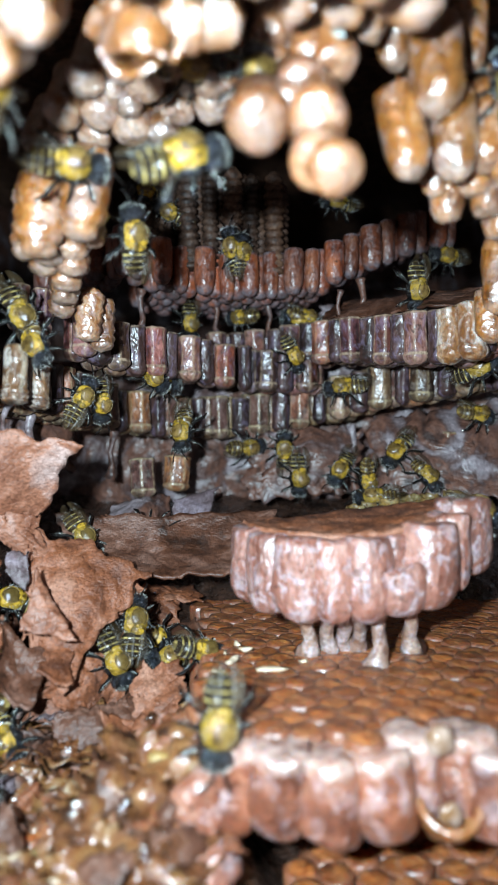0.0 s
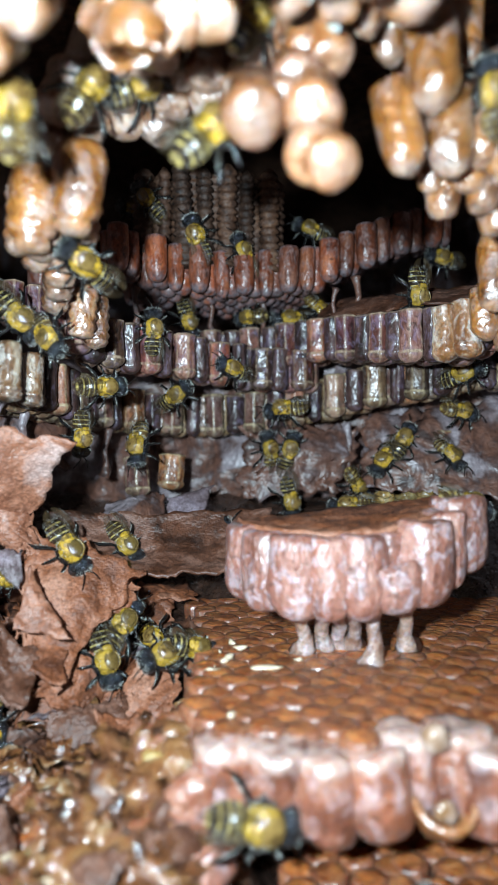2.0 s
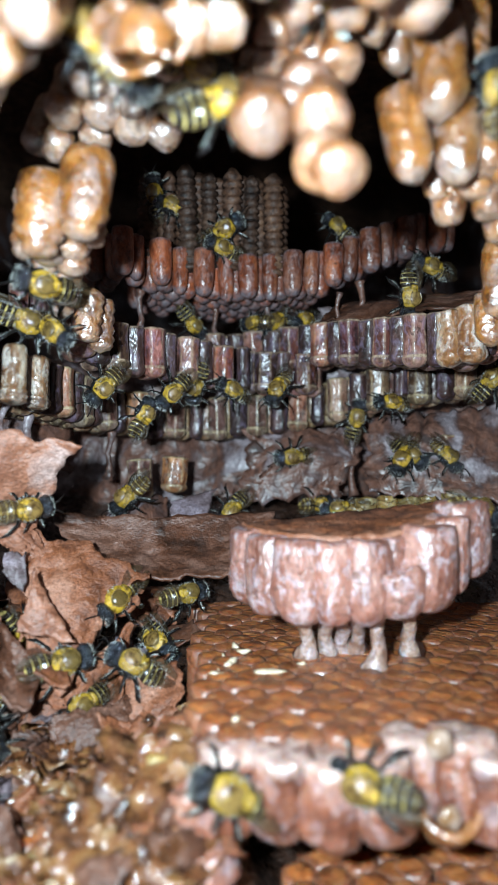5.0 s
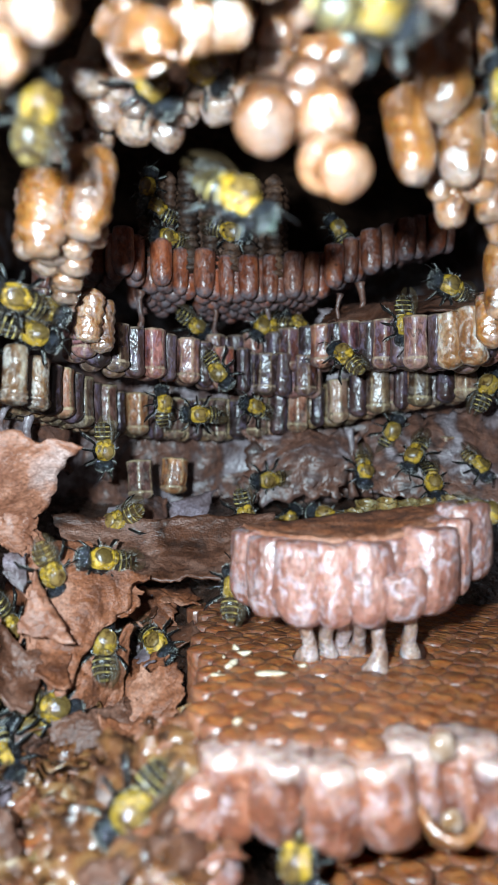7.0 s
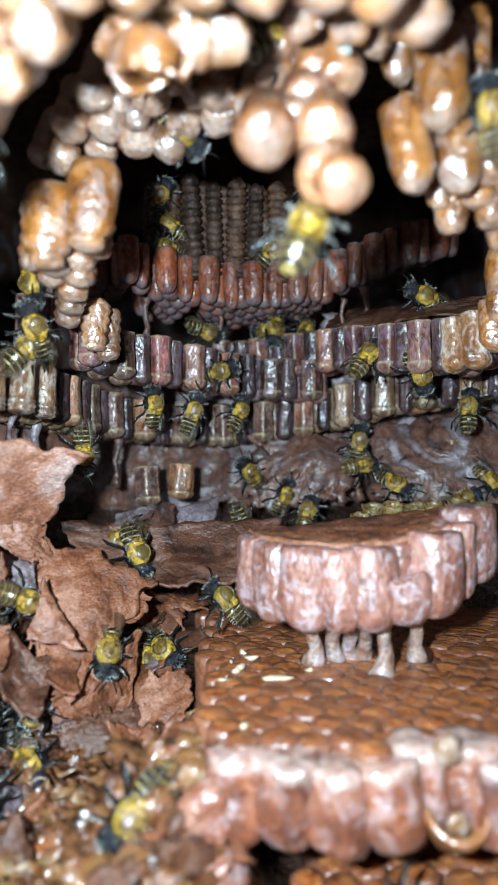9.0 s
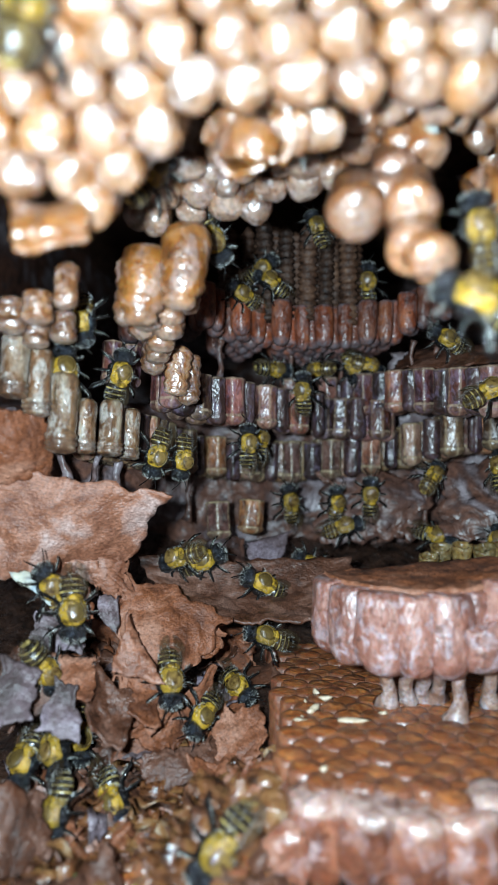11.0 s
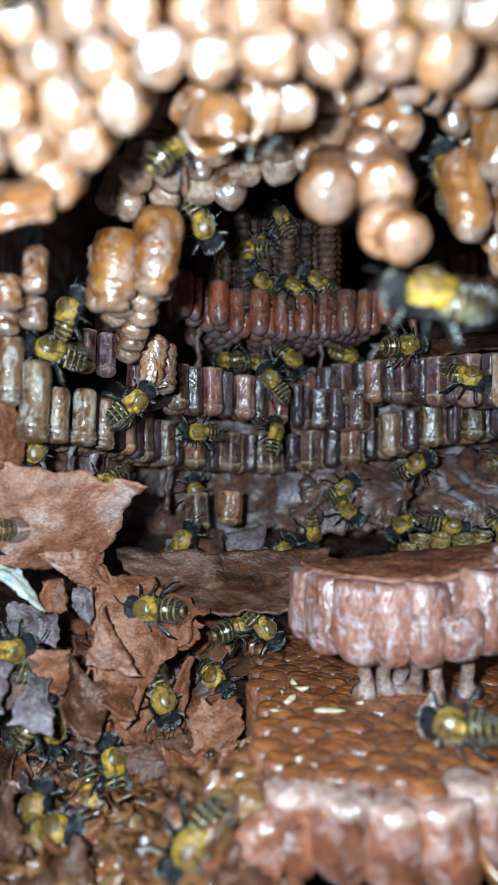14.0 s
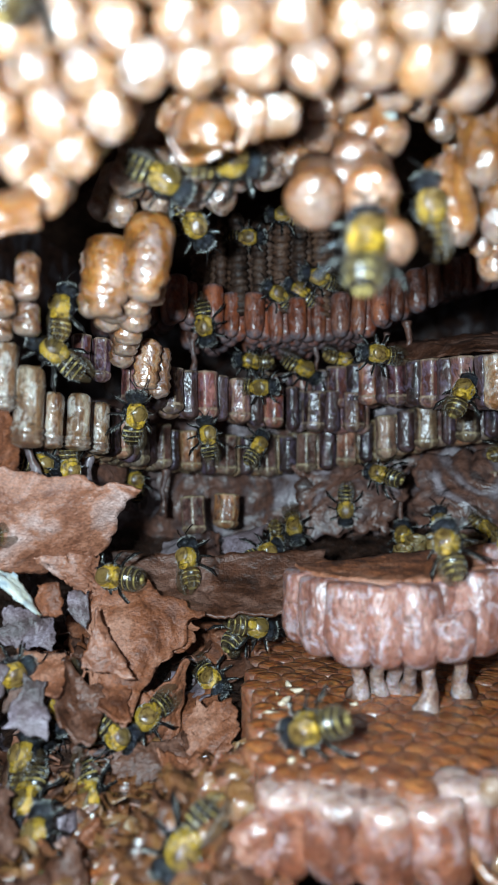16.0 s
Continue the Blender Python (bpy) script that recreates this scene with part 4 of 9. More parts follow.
sheet("grey waxy membrane on the back wall", (-10.6, 91.4, -8.3), (-4.7, 93.3, -6.9), (-6.7, 89.3, -13.3), (-9.4, 87.3, -13.3), SHEET_GREY, 0.6, 0.8, 0.25, 8)
sheet("brown wax membrane behind the combs", (16.9, 98.3, 2.5), (36.7, 96.2, 4.9), (34.4, 90.2, -8.8), (15.9, 92.3, -7.5), WALL, 1.8, 1.2, 0.3, 9, 0.4)
sheet("brown wax membrane under the winding comb", (-38.2, 71.3, 8.4), (-24.7, 93.3, 5.9), (-23.5, 88.7, -4.2), (-37.2, 69.6, -0.0), WALL, 1.5, 1.2, 0.3, 65, 0.4)
sheet("brown wax membrane between two combs", (10.0, 103.0, 19.5), (34.0, 98.0, 20.5), (33.0, 96.0, 14.0), (10.0, 102.0, 13.5), WALL, 1.2, 1.6, 0.3, 10, 0.4)
sheet("lumpy rust-brown wax top of the purplish comb", (12.0, 97.0, 18.6), (28.0, 82.0, 17.4), (23.8, 72.8, 14.0), (9.5, 92.8, 15.4), SHEET_DARK, 0.8, 1.0, 0.3, 71, 0.2)
sheet("reddish brown wax plate at the edge of the nest", (-29.9, 53.7, 7.6), (-26.8, 58.0, 7.0), (-27.6, 63.2, 0.2), (-31.8, 57.8, 0.8), SHEET, 0.8, 0.8, 0.3, 11)
sheet("dull purple wax scrap", (-28.8, 62.4, -12.0), (-25.5, 65.7, -13.2), (-24.6, 64.9, -16.6), (-28.7, 61.5, -15.3), SHEET_GREY, 1.0, 0.7, 0.25, 12, 0.3)
sheet("brown wax scrap standing in the rubble", (-30.7, 58.4, -15.0), (-25.5, 62.8, -16.6), (-22.0, 62.1, -20.1), (-29.3, 56.6, -21.4), SHEET_DARK, 0.8, 1.2, 0.25, 13, 0.3)
sheet("orange brown wax plate low in the rubble", (-26.9, 48.8, -22.1), (-23.6, 52.1, -24.4), (-22.1, 50.4, -29.1), (-25.9, 47.1, -28.6), SHEET_DARK, 0.5, 0.8, 0.25, 14)
sheet("brown wax scrap beside the front comb", (-17.4, 60.6, -24.3), (-11.9, 64.0, -24.2), (-10.9, 61.1, -26.6), (-16.4, 58.7, -27.0), SHEET_DARK, 0.5, 1.0, 0.25, 15)
sheet("orange brown wax flake beside the front comb", (-10.6, 66.0, -21.6), (-6.6, 66.3, -22.1), (-6.3, 62.4, -24.9), (-11.4, 61.1, -26.6), SHEET, 0.5, 0.9, 0.3, 16, 0.2)

sheet("pale brown torn scrap in the rubble", (-26.8, 61.3, -16.0), (-22.2, 61.6, -16.6), (-21.7, 57.7, -18.9), (-24.7, 57.5, -18.3), SHEET, 0.5, 0.9, 0.25, 81, 0.3, 20, 16)
sheet("grey mauve scrap standing in the rubble", (-25.1, 58.4, -17.1), (-22.7, 58.6, -17.7), (-22.2, 55.8, -21.5), (-25.8, 55.5, -21.0), SHEET_GREY, 0.7, 0.7, 0.25, 82, 0.4, 20, 16)
sheet("grey mauve scrap standing in the rubble", (-29.5, 57.0, -14.9), (-26.4, 57.3, -16.3), (-25.3, 53.5, -19.7), (-28.4, 53.2, -19.6), SHEET_GREY, 0.6, 0.8, 0.25, 83, 0.3, 20, 16)
sheet("curled dark scrap under the fuzzy flap", (-22.7, 61.6, -16.8), (-19.1, 62.0, -19.5), (-18.5, 57.1, -22.8), (-21.7, 56.8, -20.8), SHEET_DARK, -0.6, 1.0, 0.25, 84, 0.5, 20, 16)
sheet("small curled brown scrap", (-25.7, 63.2, -10.1), (-23.4, 63.3, -9.8), (-22.9, 62.5, -12.8), (-25.1, 62.3, -12.6), SHEET, 0.9, 0.6, 0.25, 85, 0.4, 16, 12)
sheet("small lilac grey scrap", (-22.8, 64.4, -10.7), (-20.8, 64.6, -11.0), (-20.8, 63.7, -14.2), (-22.9, 63.5, -12.6), SHEET_GREY, 0.6, 0.6, 0.25, 86, 0.3, 16, 12)
sheet("reddish fold below the fuzzy flap", (-19.5, 62.9, -18.9), (-16.0, 63.2, -20.0), (-15.8, 59.3, -21.7), (-19.1, 59.0, -20.8), SHEET, 0.5, 0.8, 0.25, 87, 0.3, 18, 14)
sheet("pale lower edge of the fuzzy flap", (-19.7, 62.7, -12.0), (-17.9, 61.9, -15.2), (-15.6, 60.2, -17.9), (-20.5, 59.8, -17.1), SHEET_PALE, 0.4, 0.7, 0.25, 88, 0.2, 20, 16)


# ---- rubble and crumbs ----
def chip_mesh(material, size, seed):
    rnd = random.Random(seed)
    bm = grid_sheet(7, 6, lambda u, v: ((u - 0.5) * size * (1 + 0.5 * lump(v * 3, seed, 1.0, 1)), (v - 0.5) * size * rnd.uniform(0.55, 0.6) * (1 + 0.5 * lump(u * 3, seed, 1.0, 2)),
                                        size * 0.35 * lump(u * 2, v * 2, 1.2, seed + 0.5) + size * 0.3 * (u - 0.5) ** 2))
    return mesh_of("wax_chip", thicken(bm, 0.14), material)


def rubble():
    rnd = random.Random(5)
    kinds = [chip_mesh(m, s, k) for k, (m, s) in enumerate([(SHEET, 5.0), (SHEET_DARK, 6.0), (SHEET_GREY, 4.2), (SHEET, 3.4), (SHEET_DARK, 4.0), (SHEET_PALE, 3.0), (SHEET_DARK, 3.0), (SHEET_GREY, 3.0)])]
    for k in range(230):
        x, y = rnd.uniform(-31, -5.5), rnd.uniform(50, 90)
        if x > -9 and y > 62:
            continue
        ob = new("wax_chip", rnd.choice(kinds))
        tagged(ob, "thin torn flake of brown wax in the rubble", "wax flake", "wax flakes")
        ob.matrix_basis = at(x, y, floor_height(x, y) + rnd.uniform(0.1, 0.9), rnd.uniform(-50, 70), rnd.uniform(-45, 45), rnd.uniform(0, 360))
    crumb = []
    for k in range(5):
        bm = ellipsoid(0.6, 0.35, 0.3, 8, 5)
        wobble(bm, 0.22, 0.5, k)
        crumb.append(mesh_of("wax_crumb", bm, WHITE_WAX))
    spots = [(rnd.uniform(-16, -5), rnd.uniform(48, 64), None) for _ in range(30)] + [(rnd.uniform(-5, 8), rnd.uniform(46, 70), -19.9) for _ in range(9)]
    for x, y, z in spots:
        ob = new("wax_crumb", rnd.choice(crumb))
        tagged(ob, "small pale crumb of wax", "wax crumb", "wax crumbs")
        s = rnd.uniform(0.3, 0.9)
        ob.matrix_basis = at(x, y, floor_height(x, y) + 0.3 if z is None else z, 0, 0, rnd.uniform(0, 360)) @ Matrix.Diagonal((s, s, s, 1))
    lumps = []
    for k, m in enumerate((RESIN, WAX_ORANGE, RESIN, SHEET_DARK, RESIN, WAX_HONEY)):
        bm = ellipsoid(1.3, 1.0, 0.6, 14, 8)
        wobble(bm, 0.6, 1.0, k * 2.7)
        lumps.append(mesh_of("resin_lump", bm, m))
    flakes = [chip_mesh(m, size, 40 + k) for k, (m, size) in enumerate([(RESIN, 9.0), (RESIN, 7.0), (SHEET_DARK, 6.5), (RESIN, 5.0), (WAX_ORANGE, 5.0)])]
    for k in range(100):
        x, y = rnd.uniform(-20, -3), rnd.uniform(42, 64)
        if x > -5 and y > 47:
            continue
        ob = new("resin_flake", rnd.choice(flakes))
        tagged(ob, "thin glossy flake of amber resin on the nest floor", "resin flake", "resin flakes")
        ob.matrix_basis = at(x, y, floor_height(x, y) + rnd.uniform(0.1, 0.6), rnd.uniform(-25, 40), rnd.uniform(-30, 30), rnd.uniform(10, 70))
    for k in range(60):
        x, y = rnd.uniform(-19, -3), rnd.uniform(42, 63)
        if x > -5 and y > 47:
            continue
        ob = new("resin_lump", rnd.choice(lumps))
        tagged(ob, "glossy lump of amber resin on the nest floor", "resin lump", "resin lumps")
        s = rnd.uniform(0.5, 1.5)
        ob.matrix_basis = at(x, y, floor_height(x, y) + 0.15, rnd.uniform(-20, 20), rnd.uniform(-20, 20), rnd.uniform(0, 360)) @ Matrix.Diagonal((s, s, s, 1))
    for k, (x, y, size) in enumerate(((-3.6, 45.6, 1.9), (-2.2, 44.4, 1.7), (-4.8, 47.6, 1.6), (-1.0, 43.8, 1.5), (-5.6, 50.2, 1.3), (-6.6, 46.2, 1.5))):
        bm = ellipsoid(size, size * 0.8, size * 1.1, 16, 10)
        wobble(bm, 0.7, 1.5, k * 1.9)
        ob = part("wax_lump", bm, (WAX_FRONT, WAX_PINK, RESIN, WAX_FRONT, RESIN, RESIN)[k])
        tagged(ob, "soft brownish pink lump of wax beside the front comb", "wax lump").matrix_basis = at(x, y, floor_height(x, y) + 0.5, 0, 0, 50 * k)
    slabs = [chip_mesh(m, size, 70 + k) for k, (m, size) in enumerate([(RESIN, 6.0), (WAX_ORANGE, 4.6), (RESIN, 4.4), (WAX_HONEY, 3.4), (SHEET_PALE, 3.8)])]
    for k in range(30):
        y = 47.5 + 14.5 * (k + rnd.random()) / 30
        x = -4.6 - (y - 47) * 0.094 - rnd.uniform(0.2, 4.6)
        ob = new("resin_flake", slabs[k % 5])
        tagged(ob, "glossy amber flake leaning against the front comb", "resin flake", "resin flakes")
        ob.matrix_basis = at(x, y, floor_height(x, y) + rnd.uniform(0.5, 1.3), rnd.uniform(15, 55), rnd.uniform(-40, 10), rnd.uniform(-30, 60))
    ob = new("wax_flake", chip_mesh(BLUE_WHITE, 2.6, 91))
    tagged(ob, "crumpled lilac white flake of wax on amber resin", "wax flake").matrix_basis = at(-10.5, 53.3, floor_height(-10.5, 53.3) + 1.0, 50, 0, 20)
    bm = ellipsoid(1.1, 0.7, 1.1, 12, 8)
    wobble(bm, 0.35, 0.9, 4)
    tagged(part("wax_lump", bm, BLUE_WHITE), "bluish white lump of wax", "wax lump").matrix_basis = at(-11.1, 60.1, -28.0)
    for (x, y, z), l in (((1.8, 58.3, -19.8), 1.5), ((-0.5, 63.3, -19.6), 0.7), ((0.1, 49.3, -20.2), 0.6), ((-2.8, 58.3, -20.0), 0.8)):
        bm = ellipsoid(l, 0.32, 0.22, 10, 6)
        wobble(bm, 0.15, 0.6, x)
        tagged(part("wax_crumb", bm, WHITE_WAX), "small pale crumb of wax", "wax crumb", "wax crumbs").matrix_basis = at(x, y, z)




def scraps():
    """Larger torn scraps of the old lining that lie and stand in the rubble."""
    rnd = random.Random(77)
    mats = (SHEET, SHEET_DARK, SHEET_DARK, SHEET_GREY, SHEET)
    for k in range(26):
        x, y = rnd.uniform(-28, -8), rnd.uniform(58, 84)
        c = Vector((x, y, floor_height(x, y) + rnd.uniform(0.8, 2.2)))
        w, h, t, tilt = rnd.uniform(2.0, 4.5), rnd.uniform(1.2, 2.8), rnd.uniform(-0.8, 0.8), rnd.uniform(0.1, 1.0)
        u = Vector((math.cos(t), math.sin(t) * 0.6, rnd.uniform(-0.4, 0.4)))
        v = Vector((-math.sin(t) * 0.3, math.cos(tilt), math.sin(tilt)))
        sheet("torn dark scrap of the brown wax lining", c - u * w + v * h, c + u * w * rnd.uniform(0.6, 1) + v * h, c + u * w - v * h * rnd.uniform(0.4, 1), c - u * w * 0.8 - v * h, mats[k % 5], rnd.uniform(-0.6, 1.0), rnd.uniform(0.8, 1.5), 0.22, 60 + k, rnd.uniform(-0.3, 0.6), 18, 14)


rubble()
scraps()
sheet("pale amber wax flap torn from the overhead comb", (-19.1, 34.2, 17.1), (-15.2, 35.5, 17.2), (-14.6, 34.1, 14.6), (-18.4, 32.9, 13.8), WAX_AMBER, 0.9, 0.5, 0.3, 41, 0.3)
sheet("pale amber wax flap torn from the overhead comb", (-7.8, 37.8, 23.6), (-4.2, 37.1, 22.9), (-4.3, 36.1, 20.4), (-7.4, 36.4, 21.0), WAX_AMBER, 0.8, 0.6, 0.3, 42, -0.4)
film_scrap = sheet("crumpled bluish white scrap of film", (-30.7, 60.2, -8.3), (-27.1, 61.4, -8.4), (-24.7, 60.7, -12.4), (-27.3, 59.5, -10.1), BLUE_WHITE, 0.9, 0.9, 0.2, 21, 0.3, 16, 14, name="film_scrap")
sheet("thin bluish white strip hanging from the overhead comb", (4.8, 42.6, 26.1), (5.4, 42.6, 26.1), (6.0, 41.7, 23.9), (5.5, 41.7, 23.7), BLUE_WHITE, 0.2, 0.3, 0.15, 61, 0.1, 10, 16, name="film_strip")
sheet("pale lilac wax flap under the overhead comb", (1.4, 39.4, 25.0), (4.5, 39.6, 25.1), (4.0, 39.6, 23.8), (2.1, 39.5, 23.9), WAX_BUFF, 0.5, 0.6, 0.3, 62, 0.3, 16, 12)
sheet("small green leaf scrap in the resin", (-18.8, 46.5, -27.4), (-17.3, 47.6, -27.5), (-16.6, 45.7, -28.5), (-18.4, 45.6, -28.6), GREEN, 0.4, 0.4, 0.2, 22, 0.1, 10, 10, name="leaf_scrap")
# ---- bees ----
def banded_material():
    n = Nodes("banded_abdomen")
    sep = n.tree.nodes.new("ShaderNodeSeparateXYZ")
    n.link(n.coords, sep.inputs[0])
    along = n.span(sep.outputs["X"], -0.0038, -0.0006, 0.0, 1.0)
    black, straw = (0.010, 0.008, 0.006), (0.48, 0.36, 0.12)
    stops = [(0.0, black)]
    for k in range(5):
        at_x = 0.14 + 0.17 * k
        stops += [(at_x, black), (at_x + 0.012, straw), (at_x + 0.035, straw), (at_x + 0.06, black)]
    r = n.ramp(along, *stops)
    r = n.mix(n.span(n.noise(0.7, 3.0), 0.42, 0.62, 0.0, 0.55), r, (0.03, 0.018, 0.008))
    r = n.mix(n.span(n.random, 0.6, 1.0, 0.0, 0.5), r, (0.16, 0.085, 0.02))
    n.bump(n.noise(0.25, 3.0), 0.05, 0.8)
    return n.done(r, 0.24, Specular_IOR_Level=0.9)


ABDOMEN = banded_material()


def wing_mesh_bm(length, width, side):
    """A thin veined blade that lies over the abdomen."""
    outline = []
    for k in range(13):
        f = k / 12
        outline.append((-length * f, width * math.sin(math.pi * min(1, f * 0.92 + 0.04)) ** 0.7 * (0.45 + 0.55 * f)))
    bm = bmesh.new()
    a = [bm.verts.new((x, -0.05 * side, 0.02 * math.sin(9 * x))) for x, y in outline]
    b = [bm.verts.new((x, side * y * 0.5, 0.06 + 0.03 * math.sin(7 * x))) for x, y in outline]
    c = [bm.verts.new((x, side * y, 0.0)) for x, y in outline]
    for p, q in ((a, b), (b, c)):
        for k in range(12):
            bm.faces.new((p[k], p[k + 1], q[k + 1], q[k]))
    return thicken(bm, 0.03)


LEGS = ((0.85, 1.9, 0.9), (0.1, 2.2, -0.3), (-0.6, 2.3, -1.6))


def spike(bm, p, d, length, r):
    """One stiff hair."""
    s = d.orthogonal().normalized() * r
    u = d.cross(s)
    v = [bm.verts.new(p + s), bm.verts.new(p - s * 0.5 + u * 0.87), bm.verts.new(p - s * 0.5 - u * 0.87), bm.verts.new(p + d * length)]
    for f in ((0, 1, 3), (1, 2, 3), (2, 0, 3), (0, 2, 1)):
        bm.faces.new([v[i] for i in f])


def build_bee():
    """A bee that looks along +x with its back up; the origin is the middle of its thorax."""
    bee = tagged(new("bee"), "small stingless bee with a yellow thorax and dark banded abdomen", "bee", "bees")
    bm = ellipsoid(1.32, 1.22, 1.12, 18, 12)
    wobble(bm, 0.09, 0.8, 5)
    for v in bm.verts:
        if v.co.x < -0.5 and v.co.z > 0:
            v.co.z += 0.12
    thorax = part("thorax", bm, YELLOW, bee, "glossy yellow thorax")
    bm = ellipsoid(0.82, 0.74, 0.26, 16, 8)
    wobble(bm, 0.06, 0.5, 2)
    ob = part("scutum", bm, HONEY, thorax, "honey-brown plate on the back")
    ob.location = Vector((0.16, 0, 0.97)) * MM
    ring = [(0.16 + 0.84 * math.cos(a), 0.76 * math.sin(a), 1.0 - 0.1 * math.cos(2 * a)) for a in [2 * math.pi * k / 20 for k in range(21)]]
    part("groove", tube(ring, [0.06] * 21, 6), HONEY, thorax, "dark line round the back plate")
    bm = ellipsoid(0.36, 0.7, 0.3, 12, 8)
    ob = part("scutellum", bm, YELLOW, thorax, "bright yellow rear plate")
    ob.location = Vector((-1.02, 0, 0.72)) * MM
    for side in (-1, 1):
        bm = ellipsoid(0.85, 0.4, 0.62, 12, 8)
        wobble(bm, 0.1, 0.5, side)
        ob = part("flank", bm, CHITIN, thorax, "black flank")
        ob.location = Vector((0.1, side * 0.95, -0.3)) * MM
    rnd = random.Random(4)
    bm = bmesh.new()
    for _ in range(300):
        a, b = rnd.uniform(0, 2 * math.pi), rnd.uniform(-0.5, 0.75)
        d = Vector((math.cos(a) * math.cos(b), math.sin(a) * math.cos(b), math.sin(b)))
        p = Vector((d.x * 1.3, d.y * 1.2, d.z * 1.05 - 0.05)) if a % 6.28 > 1.1 and a % 6.28 < 5.2 else Vector((1.72 + d.x * 0.78, d.y * 1.15, d.z * 0.92 - 0.2))
        spike(bm, p, (d + Vector([rnd.uniform(-0.5, 0.5) for _ in range(3)])).normalized(), rnd.uniform(0.15, 0.32), 0.02)
    for _ in range(150):
        a, x = rnd.uniform(-0.3, math.pi + 0.3), rnd.uniform(-3.3, -1.0)
        r = 0.98 * math.sqrt(max(0.05, 1 - ((x + 2.2) / 1.55) ** 2))
        d = Vector((-0.9, math.cos(a) * 0.8, math.sin(a) * 0.6))
        p = Vector((x, 1.08 * r * math.cos(a), -0.2 + 0.9 * r * math.sin(a)))
        spike(bm, p, d.normalized(), rnd.uniform(0.18, 0.34), 0.022)
    for side in (-1, 1):
        for x, reach, back in LEGS:
            for _ in range(22):
                f = rnd.uniform(0.25, 1.0)
                p = Vector((x + back * 0.9 * f, side * (0.7 + (reach - 0.6) * f), -0.75 - 0.35 * f + 0.5 * math.sin(math.pi * f)))
                spike(bm, p, Vector((back, rnd.uniform(-1, 1), rnd.uniform(-0.4, 1))).normalized(), rnd.uniform(0.2, 0.4), 0.025)
    part("hair", bm, HAIR, bee, "short pale hairs", smooth=False)
    bm = ellipsoid(1.2, 1.2, 0.95, 14, 8)
    wobble(bm, 0.08, 0.5, 8)
    ob = part("breast", bm, HAIRY, thorax, "grey-haired underside")
    ob.location = Vector((0.16, 0, -0.42)) * MM
    bm = ellipsoid(0.8, 1.18, 0.95, 16, 10)
    wobble(bm, 0.06, 0.5, 3)
    head = part("head", bm, HAIRY, bee, "black head with grey hairs")
    head.location = Vector((1.72, 0, -0.22)) * MM
    for side in (-1, 1):
        bm = ellipsoid(0.42, 0.26, 0.6, 10, 8)
        ob = part("eye", bm, CHITIN, head, "shiny black eye")
        ob.location = Vector((0.1, side * 0.85, 0.1)) * MM
        bm = tube([(0.55, side * 0.2, 0.3), (0.95, side * 0.4, 0.75), (1.5, side * 0.75, 0.55), (1.95, side * 1.0, 0.2)], [0.07, 0.065, 0.07, 0.06], 5)
        part("antenna", bm, CHITIN, head)
    prof = [(0, -1.0), (0.35, -0.93), (0.62, -0.78), (0.8, -0.55), (0.84, -0.53), (0.95, -0.25), (0.99, -0.23), (1.0, 0.05), (1.03, 0.07), (0.98, 0.35), (0.99, 0.37), (0.8, 0.7), (0.4, 0.92), (0, 1.0)]
    bm = lathe(prof, 16)
    bmesh.ops.scale(bm, vec=(0.9, 1.1, 1.32), verts=bm.verts)
    bmesh.ops.rotate(bm, matrix=Matrix.Rotation(radians(90), 3, "Y"), verts=bm.verts)
    bmesh.ops.rotate(bm, matrix=Matrix.Rotation(radians(-12), 3, "Y"), verts=bm.verts)
    bmesh.ops.translate(bm, vec=(-2.05, 0, -0.35), verts=bm.verts)
    part("abdomen", bm, ABDOMEN, bee, "black abdomen with straw-yellow bands")
    for side in (-1, 1):
        wing = part("wing", wing_mesh_bm(3.7, 1.3, side), WING, bee, "smoky translucent wing")
        wing.matrix_basis = at(-0.5, side * 0.35, 0.98 + 0.06 * side, 0, -9, side * 3)
        for x, reach, back in LEGS:
            bm = tube([(x, side * 0.7, -0.8), (x + back * 0.3, side * (reach * 0.62), -0.35), (x + back * 0.75, side * reach, -0.95), (x + back * 1.15, side * (reach + 0.25), -1.3)],
                      [0.16, 0.15, 0.2 if back < -1 else 0.12, 0.05], 6)
            part("leg", bm, CHITIN, bee, "black leg")
    return bee


first_bee = build_bee()
bees = [first_bee] + [copy_thing(first_bee, at(0, 0, 0)) for _ in range(54)]
sizes = random.Random(8)
for b in bees:
    s = sizes.uniform(0.94, 1.1)
    b.scale = (s, s, s)


def crawl(bee, up, rows):
    """Key a bee's way: seconds, millimetres, and its heading in degrees in the plane under its feet, from the right, anticlockwise."""
    up = Vector(up).normalized()
    side = (Vector((1, 0, 0)) - up * up.x).normalized()
    rise = up.cross(side)
    keys = []
    for t, x, y, z, h in rows:
        fwd = side * math.cos(radians(h)) + rise * math.sin(radians(h))
        left = up.cross(fwd)
        m = Matrix((fwd, left, up)).transposed().to_4x4()
        m.translation = Vector((x, y, z)) * MM
        keys.append((t, m))
    walk(bee, keys)


